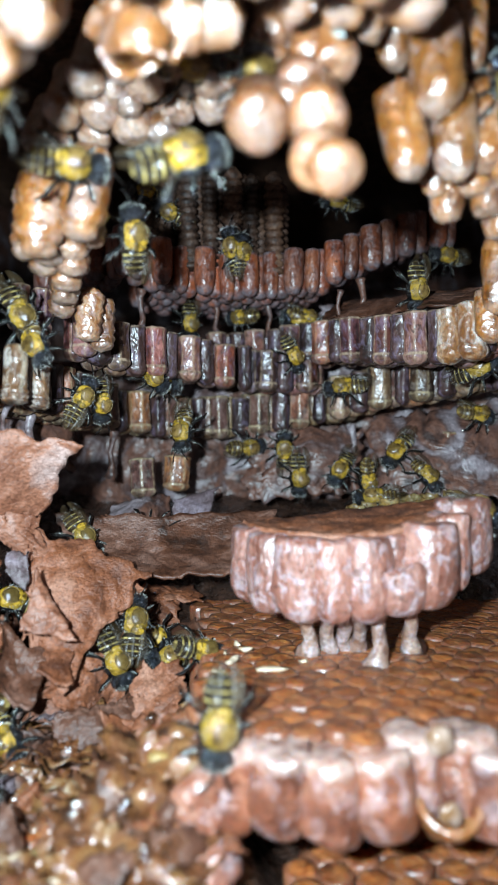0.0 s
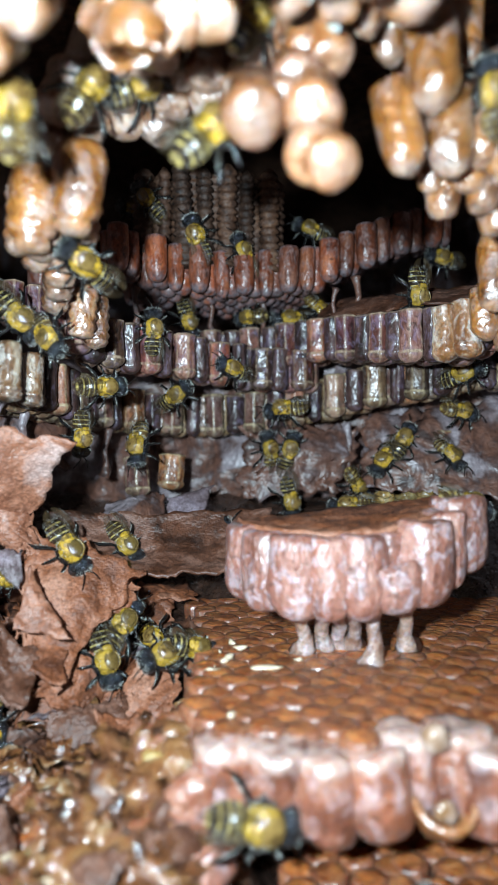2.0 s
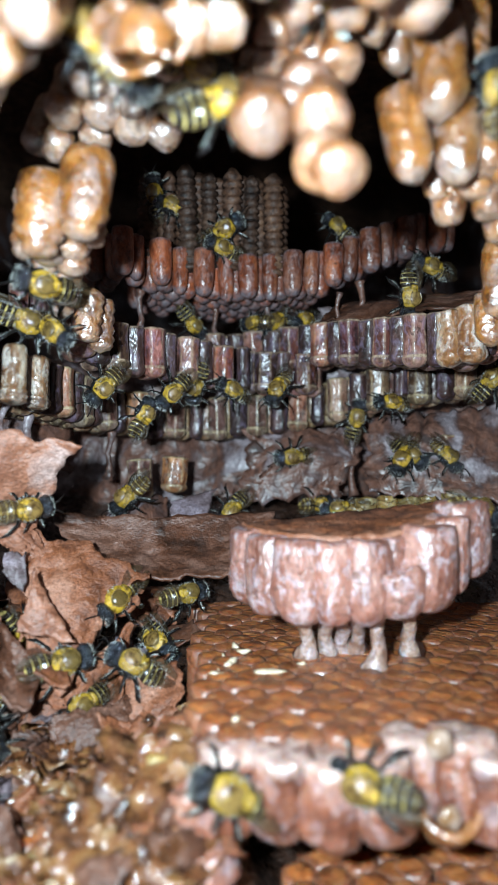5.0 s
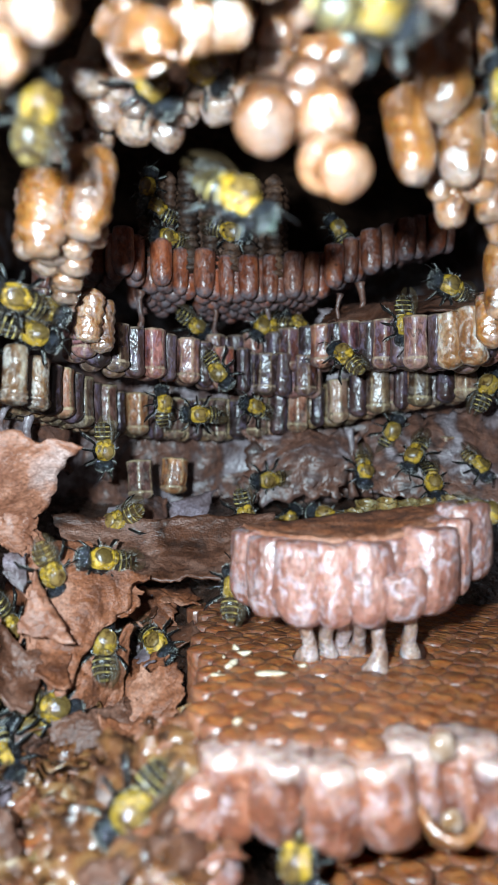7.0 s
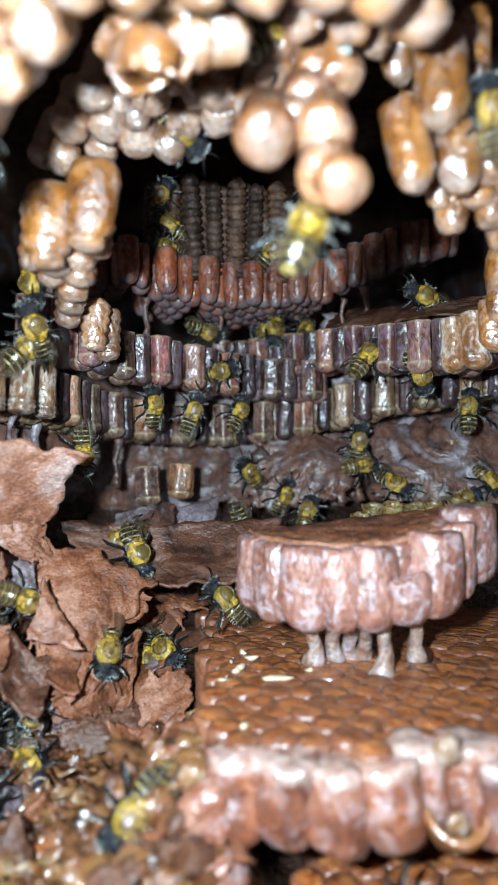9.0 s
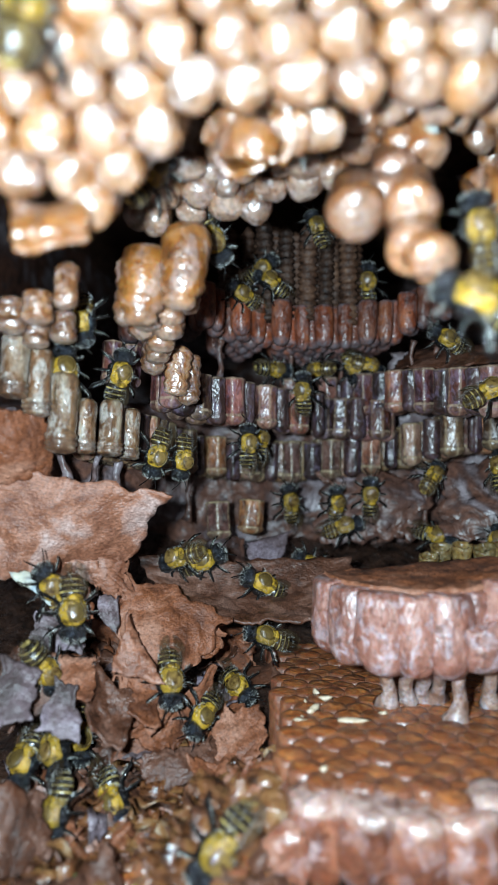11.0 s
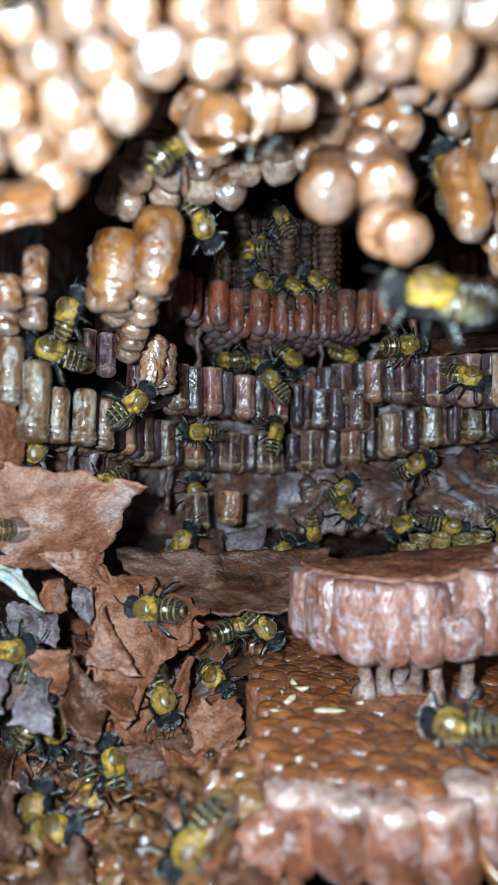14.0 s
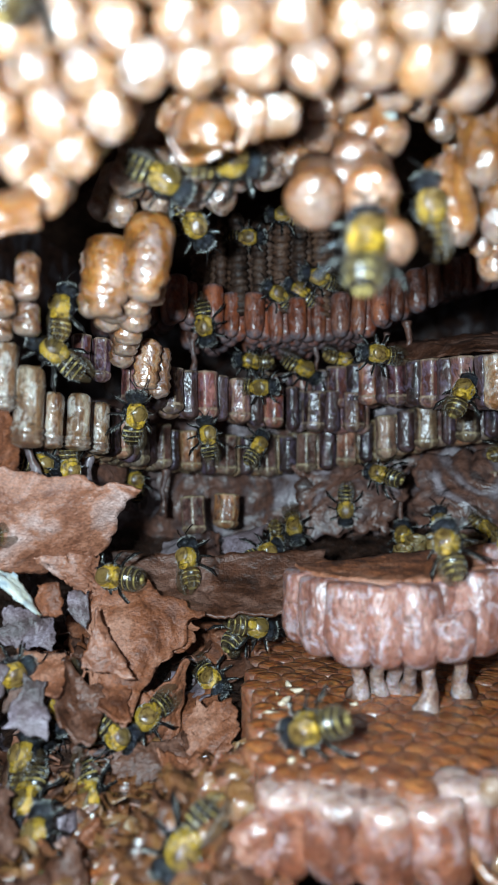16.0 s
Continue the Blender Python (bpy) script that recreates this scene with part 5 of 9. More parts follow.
def motions():
    crawl(bees[0], (0.47, -0.76, 0.45), [(0, -13.9, 90.2, 32.4, 190), (0.5, -14.1, 90.3, 30.4, 189), (1, -14.7, 91.0, 30.2, 187), (1.5, -16.0, 98.5, 32.5, 186), (2, -16.0, 98.4, 32.4, 184), (2.5, -14.1, 90.4, 30.3, 183), (3, -13.7, 90.3, 30.3, 181), (3.5, -12.5, 90.4, 30.6, 180), (4, -11.8, 90.7, 30.9, 178), (4.38, -11.2, 90.7, 30.9, 177), (4.77, -10.7, 90.6, 30.8, 176), (5.15, -10.1, 90.6, 30.8, 175), (5.53, -9.5, 90.5, 30.7, 174), (5.92, -8.9, 90.5, 30.7, 173), (6.3, -8.4, 90.4, 30.6, 172), (6.5, -9.9, 90.4, 30.0, 171), (7, -12.4, 90.5, 30.5, 170), (7.5, -14.2, 90.4, 30.3, 168), (8, -14.0, 90.5, 30.1, 167), (8.38, -13.0, 90.2, 29.8, 166), (8.77, -11.9, 89.9, 29.5, 164), (9.15, -10.9, 89.7, 29.2, 163), (9.53, -9.8, 89.4, 28.9, 162), (9.92, -8.8, 89.2, 28.5, 161), (10.3, -7.7, 88.9, 28.2, 160), (10.5, -8.2, 88.5, 28.2, 160), (11, -7.5, 88.4, 27.3, 160), (11.5, -5.3, 89.1, 27.0, 160), (12, -3.7, 89.5, 27.1, 160), (12.5, -3.0, 89.1, 26.2, 160), (13, -3.9, 89.0, 25.1, 160), (13.5, -2.2, 89.1, 25.2, 160), (14, -1.5, 89.5, 25.2, 160), (14.5, -1.1, 89.7, 25.7, 160), (14.88, -0.8, 89.9, 25.6, 160), (15.25, -0.5, 90.1, 25.5, 160), (15.62, -0.2, 90.3, 25.4, 160), (16, 0.1, 90.5, 25.3, 160)])
    crawl(bees[1], (-0.28, -0.95, -0.13), [(0, -2.4, 89.5, 24.8, 100), (0.5, -5.4, 89.1, 25.5, 102), (1, -6.3, 88.0, 24.6, 105), (1.5, -6.9, 88.3, 25.8, 108), (2, -6.4, 88.9, 26.0, 110), (2.5, -5.4, 89.6, 26.3, 93), (3, -3.8, 89.5, 27.3, 77), (3.5, -3.1, 89.1, 26.8, 60), (4, -2.9, 88.9, 27.1, 49), (4.2, -2.1, 89.0, 27.1, 45), (4.62, -2.6, 89.2, 27.2, 36), (5.04, -3.2, 89.4, 27.4, 27), (5.46, -3.7, 89.5, 27.5, 18), (5.88, -4.2, 89.7, 27.6, 9), (6.3, -4.7, 89.9, 27.8, 0), (6.5, -4.5, 89.7, 27.9, -4), (7, -2.4, 89.6, 27.2, -15), (7.5, -0.9, 90.4, 27.8, 1), (8, -0.1, 90.6, 27.6, 17), (8.38, 0.9, 90.5, 27.0, 29), (8.77, 1.9, 90.5, 26.4, 41), (9.15, 2.9, 90.4, 25.8, 53), (9.53, 3.9, 90.4, 25.2, 66), (9.92, 4.9, 90.3, 24.6, 78), (10.3, 5.9, 90.3, 24.0, 90), (10.5, 4.4, 90.0, 25.0, 90), (11, 6.1, 95.3, 28.8, 91), (11.5, 6.7, 95.2, 30.0, 92), (12, 5.1, 93.3, 29.0, 94), (12.5, 5.0, 93.5, 29.6, 95), (13, 1.6, 90.7, 29.0, 132), (13.5, -3.1, 89.1, 29.2, 170), (14, -7.8, 89.2, 30.1, 180), (14.5, -9.7, 90.6, 30.5, 190), (15, -10.9, 90.6, 28.0, 220), (15.5, -11.9, 86.2, 23.4, 250), (16, -12.3, 86.3, 19.8, 280)])
    crawl(bees[2], (0.55, -0.83, -0.09), [(0, -1.0, 89.2, 24.2, 90), (0.4, -0.8, 89.4, 24.2, 96), (0.8, -0.7, 89.5, 24.2, 101), (1.2, -0.6, 89.6, 24.2, 107), (1.6, -0.4, 89.7, 24.2, 113), (2, -0.3, 89.8, 24.2, 119), (2.5, -0.0, 90.1, 24.9, 126), (3, 0.1, 90.3, 25.0, 133), (3.5, 0.1, 89.8, 24.9, 140), (4, -0.8, 89.6, 25.0, 147), (4.2, -1.5, 89.6, 24.6, 150), (4.62, -2.6, 89.3, 24.8, 156), (5.04, -3.7, 89.1, 24.9, 162), (5.46, -4.8, 88.8, 25.0, 168), (5.88, -6.0, 88.5, 25.2, 174), (6.3, -7.1, 88.2, 25.3, 180), (6.5, -7.9, 88.1, 25.3, 178), (7, -10.7, 88.2, 26.0, 175), (7.5, -13.7, 90.1, 27.2, 171), (8, -14.2, 90.3, 27.1, 167), (8.38, -13.2, 89.9, 26.8, 164), (8.77, -12.2, 89.6, 26.4, 162), (9.15, -11.3, 89.3, 26.1, 159), (9.53, -10.3, 88.9, 25.8, 156), (9.92, -9.3, 88.6, 25.4, 153), (10.3, -8.3, 88.3, 25.1, 150), (10.5, -9.5, 87.8, 25.2, 150), (11, -10.9, 85.7, 24.9, 150), (11.33, -10.4, 86.7, 25.2, 150), (11.67, -9.9, 87.7, 25.6, 150), (12, -9.4, 88.6, 25.9, 150), (12.5, -6.3, 89.2, 25.6, 150), (12.83, -6.4, 89.0, 25.7, 150), (13.17, -6.5, 88.8, 25.7, 150), (13.5, -6.7, 88.6, 25.8, 150), (13.83, -6.1, 89.0, 25.9, 150), (14.17, -5.5, 89.3, 26.0, 150), (14.5, -4.9, 89.7, 26.2, 150), (14.88, -4.4, 89.5, 25.8, 150), (15.25, -3.9, 89.3, 25.4, 150), (15.62, -3.4, 89.2, 25.0, 150), (16, -2.9, 89.0, 24.6, 150)])
    crawl(bees[3], (0.46, -0.89, 0.02), [(0, 28.0, 98.3, 25.9, 180), (0.38, 28.1, 98.4, 25.8, 179), (0.75, 28.2, 98.4, 25.7, 178), (1.12, 28.3, 98.5, 25.5, 178), (1.5, 28.5, 98.5, 25.4, 177), (2, 28.0, 98.4, 25.4, 176), (2.5, 26.0, 98.7, 25.3, 175), (3, 24.1, 98.6, 24.9, 174), (3.5, 24.0, 98.1, 25.0, 173), (4, 24.2, 98.0, 25.4, 172), (4.38, 24.0, 94.8, 24.3, 171), (4.77, 23.7, 91.5, 23.2, 170), (5.15, 23.4, 88.2, 22.1, 169), (5.53, 23.1, 85.0, 21.0, 169), (5.92, 22.9, 81.7, 19.9, 168), (6.3, 22.6, 78.4, 18.8, 167), (6.65, 22.5, 78.0, 18.2, 166), (7, 22.4, 77.6, 17.6, 166), (7.33, 22.2, 77.8, 17.6, 165), (7.67, 22.0, 77.9, 17.6, 164), (8, 21.8, 78.0, 17.7, 163), (8.38, 21.2, 79.1, 17.6, 163), (8.77, 20.5, 80.2, 17.6, 162), (9.15, 19.8, 81.3, 17.6, 161), (9.53, 19.1, 82.4, 17.5, 160), (9.92, 18.4, 83.5, 17.5, 159), (10.3, 17.7, 84.6, 17.5, 159), (10.5, 15.4, 84.4, 18.2, 158), (11, 15.1, 84.8, 18.6, 157), (11.5, 14.4, 84.6, 17.6, 156), (12, 13.5, 90.5, 21.0, 155), (12.5, 9.5, 90.3, 24.6, 154), (13, 6.3, 90.1, 23.8, 153), (13.5, 4.1, 90.2, 26.0, 152), (14, 1.6, 90.5, 26.4, 151), (14.5, 3.1, 90.5, 27.0, 150), (14.88, 3.0, 90.3, 27.0, 155), (15.25, 2.8, 90.1, 26.9, 160), (15.62, 2.7, 90.0, 26.9, 165), (16, 2.6, 89.8, 26.9, 170)])
    crawl(bees[4], (0.26, -0.94, 0.24), [(0, 12.4, 98.2, 33.6, 180), (0.33, 12.0, 98.3, 32.9, 177), (0.67, 11.6, 98.3, 32.3, 175), (1, 11.2, 98.4, 31.6, 172), (1.33, 10.5, 98.4, 30.9, 170), (1.67, 9.8, 98.4, 30.3, 167), (2, 9.1, 98.4, 29.6, 164), (2.38, 10.2, 98.3, 29.8, 162), (2.75, 11.3, 98.3, 30.0, 159), (3.12, 12.4, 98.2, 30.3, 156), (3.5, 13.5, 98.2, 30.5, 153), (4.2, 13.0, 98.1, 30.4, 147), (4.58, 12.8, 98.1, 30.5, 144), (4.97, 12.5, 98.2, 30.5, 141), (5.35, 12.3, 98.2, 30.5, 138), (5.73, 12.0, 98.3, 30.5, 135), (6.12, 11.8, 98.3, 30.5, 132), (6.5, 11.5, 98.3, 30.6, 130), (7, 12.5, 98.2, 30.3, 126), (7.4, 12.5, 98.0, 30.6, 123), (7.8, 12.5, 97.9, 30.9, 119), (8.2, 12.6, 97.7, 31.2, 116), (8.62, 9.8, 97.5, 32.6, 113), (9.04, 7.0, 97.3, 34.1, 110), (9.46, 4.2, 97.0, 35.6, 107), (9.88, 1.5, 96.8, 37.1, 103), (10.3, -1.3, 96.5, 38.5, 100), (10.5, -2.4, 90.6, 36.1, 104), (11, -1.3, 89.3, 34.9, 112), (11.5, -1.1, 88.8, 34.6, 121), (12, -1.3, 88.9, 33.9, 130), (12.5, -1.8, 88.8, 34.0, 128), (13, -2.8, 88.6, 34.5, 126), (14.5, -3.2, 88.9, 34.5, 120), (14.88, -2.9, 88.8, 34.7, 135), (15.25, -2.6, 88.7, 34.8, 150), (15.62, -2.4, 88.6, 34.9, 165), (16, -2.1, 88.5, 35.0, 180)])
    crawl(bees[5], (-0.20, -0.94, -0.27), [(0, -10.7, 90.7, 29.9, 150), (0.33, -11.4, 90.6, 30.5, 147), (0.67, -12.2, 90.4, 31.1, 143), (1, -13.0, 90.2, 31.7, 140), (2, -13.0, 90.3, 31.3, 129), (2.38, -13.0, 90.3, 31.5, 125), (2.75, -13.0, 90.3, 31.7, 122), (3.12, -13.0, 90.3, 31.8, 118), (3.5, -13.0, 90.3, 32.0, 114), (4, -13.0, 90.2, 32.5, 109), (4.42, -12.8, 90.3, 32.4, 104), (4.83, -12.6, 90.4, 32.4, 100), (5.25, -12.4, 90.4, 32.4, 96), (5.67, -12.2, 90.5, 32.3, 91), (6.08, -11.9, 90.6, 32.3, 87), (6.5, -11.7, 90.7, 32.3, 83), (7, -13.5, 90.6, 33.4, 78), (7.33, -13.5, 90.4, 33.5, 74), (7.67, -13.5, 90.2, 33.6, 71), (8, -13.4, 90.0, 33.7, 67), (8.38, -13.0, 90.1, 33.5, 63), (8.77, -12.6, 90.2, 33.4, 59), (9.15, -12.1, 90.3, 33.2, 55), (9.53, -11.7, 90.4, 33.0, 51), (9.92, -11.2, 90.5, 32.8, 47), (10.3, -10.8, 90.6, 32.6, 43), (10.5, -13.0, 90.1, 33.6, 41), (11, -8.5, 88.5, 29.0, 36), (11.33, -7.3, 89.0, 29.9, 33), (11.67, -6.1, 89.5, 30.8, 29), (12, -4.9, 90.0, 31.8, 26), (12.5, -4.5, 90.3, 32.1, 21), (12.83, -4.8, 90.1, 31.7, 17), (13.17, -5.2, 90.0, 31.4, 14), (13.5, -5.6, 89.9, 31.1, 10), (14.5, -6.1, 89.8, 31.2, 0), (14.88, -6.2, 89.8, 31.5, 0), (15.25, -6.4, 89.8, 31.9, 0), (15.62, -6.6, 89.8, 32.3, 0), (16, -6.7, 89.8, 32.6, 0)])
    crawl(bees[6], (0.12, -0.87, 0.47), [(0, -3.9, 44.0, 18.1, 20), (0.33, -3.5, 44.1, 18.3, 23), (0.67, -3.1, 44.1, 18.5, 27), (1, -2.7, 44.2, 18.7, 30), (1.5, -1.6, 44.4, 18.2, 40), (2, -1.8, 44.3, 19.6, 50), (2.5, -1.5, 44.6, 20.4, 40), (3, -1.6, 44.5, 20.8, 30), (3.5, -1.5, 44.1, 21.3, 20), (4, -2.2, 44.0, 23.3, 60), (4.2, -2.5, 44.1, 24.1, 60), (4.62, -2.0, 44.1, 22.7, 40), (5.04, -1.5, 44.1, 21.4, 18), (5.46, -1.0, 44.2, 20.0, -5), (5.88, -0.5, 44.2, 18.7, -28), (6.3, 0.1, 44.3, 17.4, -50), (6.5, -0.3, 44.3, 16.6, -45), (7, -0.9, 44.2, 15.5, -40), (7.5, -0.0, 43.8, 15.2, -30), (8, 0.7, 43.8, 14.7, -5), (8.38, 1.7, 43.0, 14.3, 20), (8.77, 2.7, 42.2, 13.9, 50), (9.15, 3.7, 41.4, 13.5, 80), (9.53, 4.7, 40.6, 13.0, 110), (9.92, 5.7, 39.8, 12.6, 135), (10.3, 6.7, 39.0, 12.2, 155), (10.5, 6.9, 38.8, 12.0, 165), (11, 7.5, 37.7, 12.4, 153), (11.5, 7.9, 37.6, 13.2, 142), (12, 8.1, 37.8, 13.7, 130), (12.5, 8.5, 38.0, 14.6, 110), (13, 9.0, 38.0, 13.7, 140), (13.5, 7.1, 37.9, 12.4, 170), (14, 6.4, 38.2, 11.6, 172), (14.5, 5.0, 37.9, 10.9, 175), (15, 4.1, 37.7, 12.7, 130), (15.5, 3.6, 37.5, 13.7, 100), (16, 3.6, 37.5, 14.9, 85)])
    crawl(bees[7], (0.47, -0.87, 0.14), [(0, 0.7, 46.1, 24.2, 90), (0.5, 0.7, 46.1, 25.1, 83), (1, 0.7, 46.2, 25.9, 76), (1.5, 0.8, 46.1, 26.7, 69), (2, 1.0, 46.0, 27.7, 61), (2.5, 1.3, 46.5, 29.9, 54), (2.88, 1.5, 44.6, 29.1, 49), (3.25, 1.7, 42.8, 28.3, 44), (3.62, 2.0, 40.9, 27.5, 38), (4, 2.2, 39.0, 26.7, 33), (4.38, 3.0, 39.6, 26.5, 27), (4.77, 3.8, 40.2, 26.3, 22), (5.15, 4.6, 40.8, 26.0, 16), (5.53, 5.4, 41.3, 25.8, 11), (5.92, 6.1, 41.9, 25.6, 5), (6.3, 3.9, 30.0, 17.9, 0), (6.5, 4.4, 30.0, 18.2, 3), (7, 5.2, 30.0, 18.7, 10), (7.5, 6.2, 30.0, 19.2, 18), (8, 7.4, 30.0, 21.2, 25), (8.38, 9.2, 46.5, 30.8, 31), (8.77, 4.8, 47.3, 29.7, 37), (9.15, 0.4, 48.0, 28.5, 43), (9.53, -4.0, 48.8, 27.4, 48), (9.92, -8.4, 49.5, 26.3, 54), (10.3, -12.8, 50.3, 25.2, 60), (10.5, -14.7, 49.8, 25.3, 60), (11, -14.1, 47.5, 24.6, 59), (11.5, -14.0, 47.4, 24.4, 59), (12, -13.9, 47.8, 24.6, 58), (12.5, -13.5, 48.2, 25.0, 57), (13, -13.2, 48.2, 24.8, 57), (13.5, -12.1, 48.3, 25.7, 56), (14, -10.4, 48.8, 26.0, 56), (14.5, -9.5, 48.6, 25.9, 55), (15, -9.7, 48.6, 25.2, 30), (15.5, -10.1, 48.3, 24.5, 5), (16, -10.4, 48.4, 23.4, -20)])
    crawl(bees[8], (0.41, -0.91, 0.08), [(0, -12.7, 50.0, 20.0, 0), (0.5, -12.2, 50.0, 22.0, 45), (1, -11.7, 50.1, 24.0, 90), (1.5, -11.4, 50.4, 24.9, 90), (2, -10.8, 50.0, 25.3, 60), (2.5, -10.6, 49.9, 25.4, 30), (3, -9.4, 49.8, 25.8, 0), (3.5, -7.0, 43.1, 23.3, -60), (4, -7.7, 43.0, 23.9, -57), (4.38, -7.7, 43.1, 23.7, -56), (4.77, -7.7, 43.1, 23.6, -54), (5.15, -7.7, 43.2, 23.5, -52), (5.53, -7.7, 43.2, 23.4, -50), (5.92, -7.7, 43.3, 23.2, -48), (6.3, -7.7, 43.3, 23.1, -46), (6.5, -7.4, 43.3, 22.9, -45), (7, -7.4, 50.1, 25.8, -47), (7.5, -8.6, 49.6, 25.3, -49), (8, -10.3, 49.8, 28.5, -51), (8.38, -9.2, 48.4, 27.9, -52), (8.77, -8.0, 47.1, 27.3, -54), (9.15, -6.8, 45.7, 26.7, -55), (9.53, -5.7, 44.3, 26.1, -57), (9.92, -4.5, 42.9, 25.5, -58), (10.3, -3.4, 41.6, 24.9, -60), (10.75, -3.7, 41.3, 24.9, -56), (11.2, -4.1, 40.9, 24.9, -51), (11.65, -4.4, 40.6, 24.9, -47), (12.1, -4.7, 40.3, 24.9, -43), (12.55, -5.1, 40.0, 24.9, -38), (13, -5.4, 39.7, 24.9, -34), (13.38, -5.1, 39.8, 24.4, -30), (13.75, -4.8, 39.8, 23.8, -27), (14.12, -4.5, 39.9, 23.3, -23), (14.5, -4.2, 40.0, 22.7, -20), (14.83, -4.7, 42.2, 23.2, -16), (15.17, -5.1, 44.4, 23.7, -13), (15.5, -5.6, 46.6, 24.2, -10), (16, -5.2, 46.7, 23.9, 10)])
    crawl(bees[9], (0.60, -0.75, -0.28), [(0, -9.8, 59.0, 17.5, 90), (0.5, -9.5, 59.0, 17.2, 110), (1, -10.1, 59.1, 15.7, 130), (1.5, -12.2, 59.4, 15.3, 150), (2, -13.1, 56.6, 14.2, 140), (2.5, -14.4, 56.8, 13.6, 147), (3, -15.6, 57.4, 13.6, 153), (3.5, -17.2, 57.0, 13.3, 160), (4, -17.7, 57.2, 14.0, 160), (4.2, -18.2, 57.3, 14.1, 160), (4.62, -17.8, 57.7, 13.5, 160), (5.04, -17.4, 58.1, 13.0, 160), (5.46, -16.9, 58.5, 12.4, 160), (5.88, -16.5, 58.9, 11.9, 160), (6.3, -16.1, 59.3, 11.3, 160), (6.5, -17.7, 59.3, 11.6, 157), (7, -20.4, 59.3, 12.3, 150), (7.5, -21.0, 58.8, 12.8, 138), (8, -20.4, 58.8, 10.9, 126), (8.38, -20.4, 60.4, 11.0, 116), (8.77, -20.4, 61.9, 11.2, 107), (9.15, -20.4, 63.5, 11.3, 98), (9.53, -20.4, 65.0, 11.5, 89), (9.92, -20.4, 66.6, 11.6, 79), (10.3, -20.4, 68.2, 11.7, 70), (10.5, -21.4, 67.7, 11.4, 75), (11, -21.3, 65.3, 11.7, 71), (11.5, -20.5, 65.4, 10.4, 68), (12, -18.8, 65.9, 9.9, 64), (12.5, -18.8, 66.3, 9.5, 60), (13, -17.2, 66.5, 8.8, 50), (13.5, -17.2, 66.5, 8.8, 40), (14, -17.5, 66.8, 7.9, 30), (14.5, -17.5, 66.5, 8.0, 20), (15, -17.0, 66.6, 7.5, 40), (15.5, -16.4, 66.4, 6.9, 60), (16, -16.8, 66.5, 6.9, 80)])
    crawl(bees[10], (0.35, -0.91, -0.23), [(0, -3.9, 50.2, 27.2, 0), (0.33, -4.6, 51.0, 27.0, 3), (0.67, -5.2, 51.7, 26.9, 7), (1, -5.8, 52.5, 26.7, 10), (1.5, -6.0, 52.5, 26.4, 15), (2, -7.3, 52.5, 26.6, 20), (2.33, -6.4, 51.8, 26.6, 17), (2.67, -5.5, 51.1, 26.6, 14), (3, -4.6, 50.5, 26.5, 10), (3.5, -3.7, 50.1, 27.1, 6), (4.2, -3.7, 50.0, 27.0, -1), (7, -3.8, 50.2, 27.1, -28), (7.33, -3.9, 50.2, 27.3, -31), (7.67, -3.9, 50.3, 27.6, -35), (8, -4.0, 50.4, 27.8, -38), (8.38, -4.7, 52.4, 27.1, -42), (8.77, -5.4, 54.4, 26.4, -45), (9.15, -6.0, 56.4, 25.6, -49), (9.53, -6.7, 58.4, 24.9, -53), (9.92, -7.4, 60.4, 24.2, -56), (10.3, -8.1, 62.4, 23.4, -60), (10.5, -10.0, 62.0, 23.9, -60), (11, -11.2, 59.8, 23.4, -60), (11.5, -10.6, 59.8, 23.2, -60), (12, -9.6, 60.2, 23.2, -60), (12.5, -10.0, 60.5, 23.8, -60), (14, -9.9, 60.9, 23.7, -60), (16, -9.8, 60.4, 24.1, -60)])
    crawl(bees[11], (0.65, -0.73, 0.22), [(0, -14.0, 37.5, 19.3, 80), (0.5, -13.3, 37.6, 19.0, 85), (1, -14.2, 39.1, 17.4, 90), (1.5, -13.7, 39.4, 17.4, 95), (2, -13.0, 39.3, 18.7, 100), (2.5, -12.1, 39.6, 21.0, 147), (3, -11.5, 39.5, 22.6, 193), (3.5, -10.3, 39.1, 23.0, 240), (4, -9.4, 39.0, 24.2, 215), (4.2, -9.1, 39.1, 24.5, 205), (4.62, -9.2, 39.1, 23.7, 184), (5.04, -9.4, 39.2, 22.9, 163), (5.46, -9.5, 39.2, 22.1, 142), (5.88, -9.6, 39.3, 21.3, 121), (6.3, -9.8, 39.3, 20.5, 100), (6.5, -10.8, 39.3, 20.2, 97), (7, -12.3, 39.3, 18.8, 90), (7.5, -14.0, 38.8, 16.6, 90), (8, -15.1, 38.8, 15.5, 90), (8.38, -15.1, 37.6, 16.3, 90), (8.77, -15.0, 36.4, 17.0, 90), (9.15, -15.0, 35.1, 17.8, 90), (9.53, -15.0, 33.9, 18.5, 90), (9.92, -15.0, 32.7, 19.3, 90), (10.3, -14.9, 31.5, 20.1, 90), (10.5, -16.0, 30.7, 21.2, 90), (11, -15.8, 27.9, 24.3, 90), (11.5, -15.9, 27.5, 25.0, 90), (12, -15.8, 27.8, 25.7, 90), (12.44, -15.6, 27.9, 25.7, 90), (12.89, -15.4, 27.9, 25.7, 90), (13.33, -15.1, 27.9, 25.7, 90), (13.78, -14.9, 27.9, 25.7, 90), (14.22, -14.6, 28.0, 25.7, 90), (14.67, -14.4, 28.0, 25.7, 90), (15.11, -14.2, 28.0, 25.7, 90), (15.56, -13.9, 28.0, 25.7, 90), (16, -13.7, 28.1, 25.6, 90)])
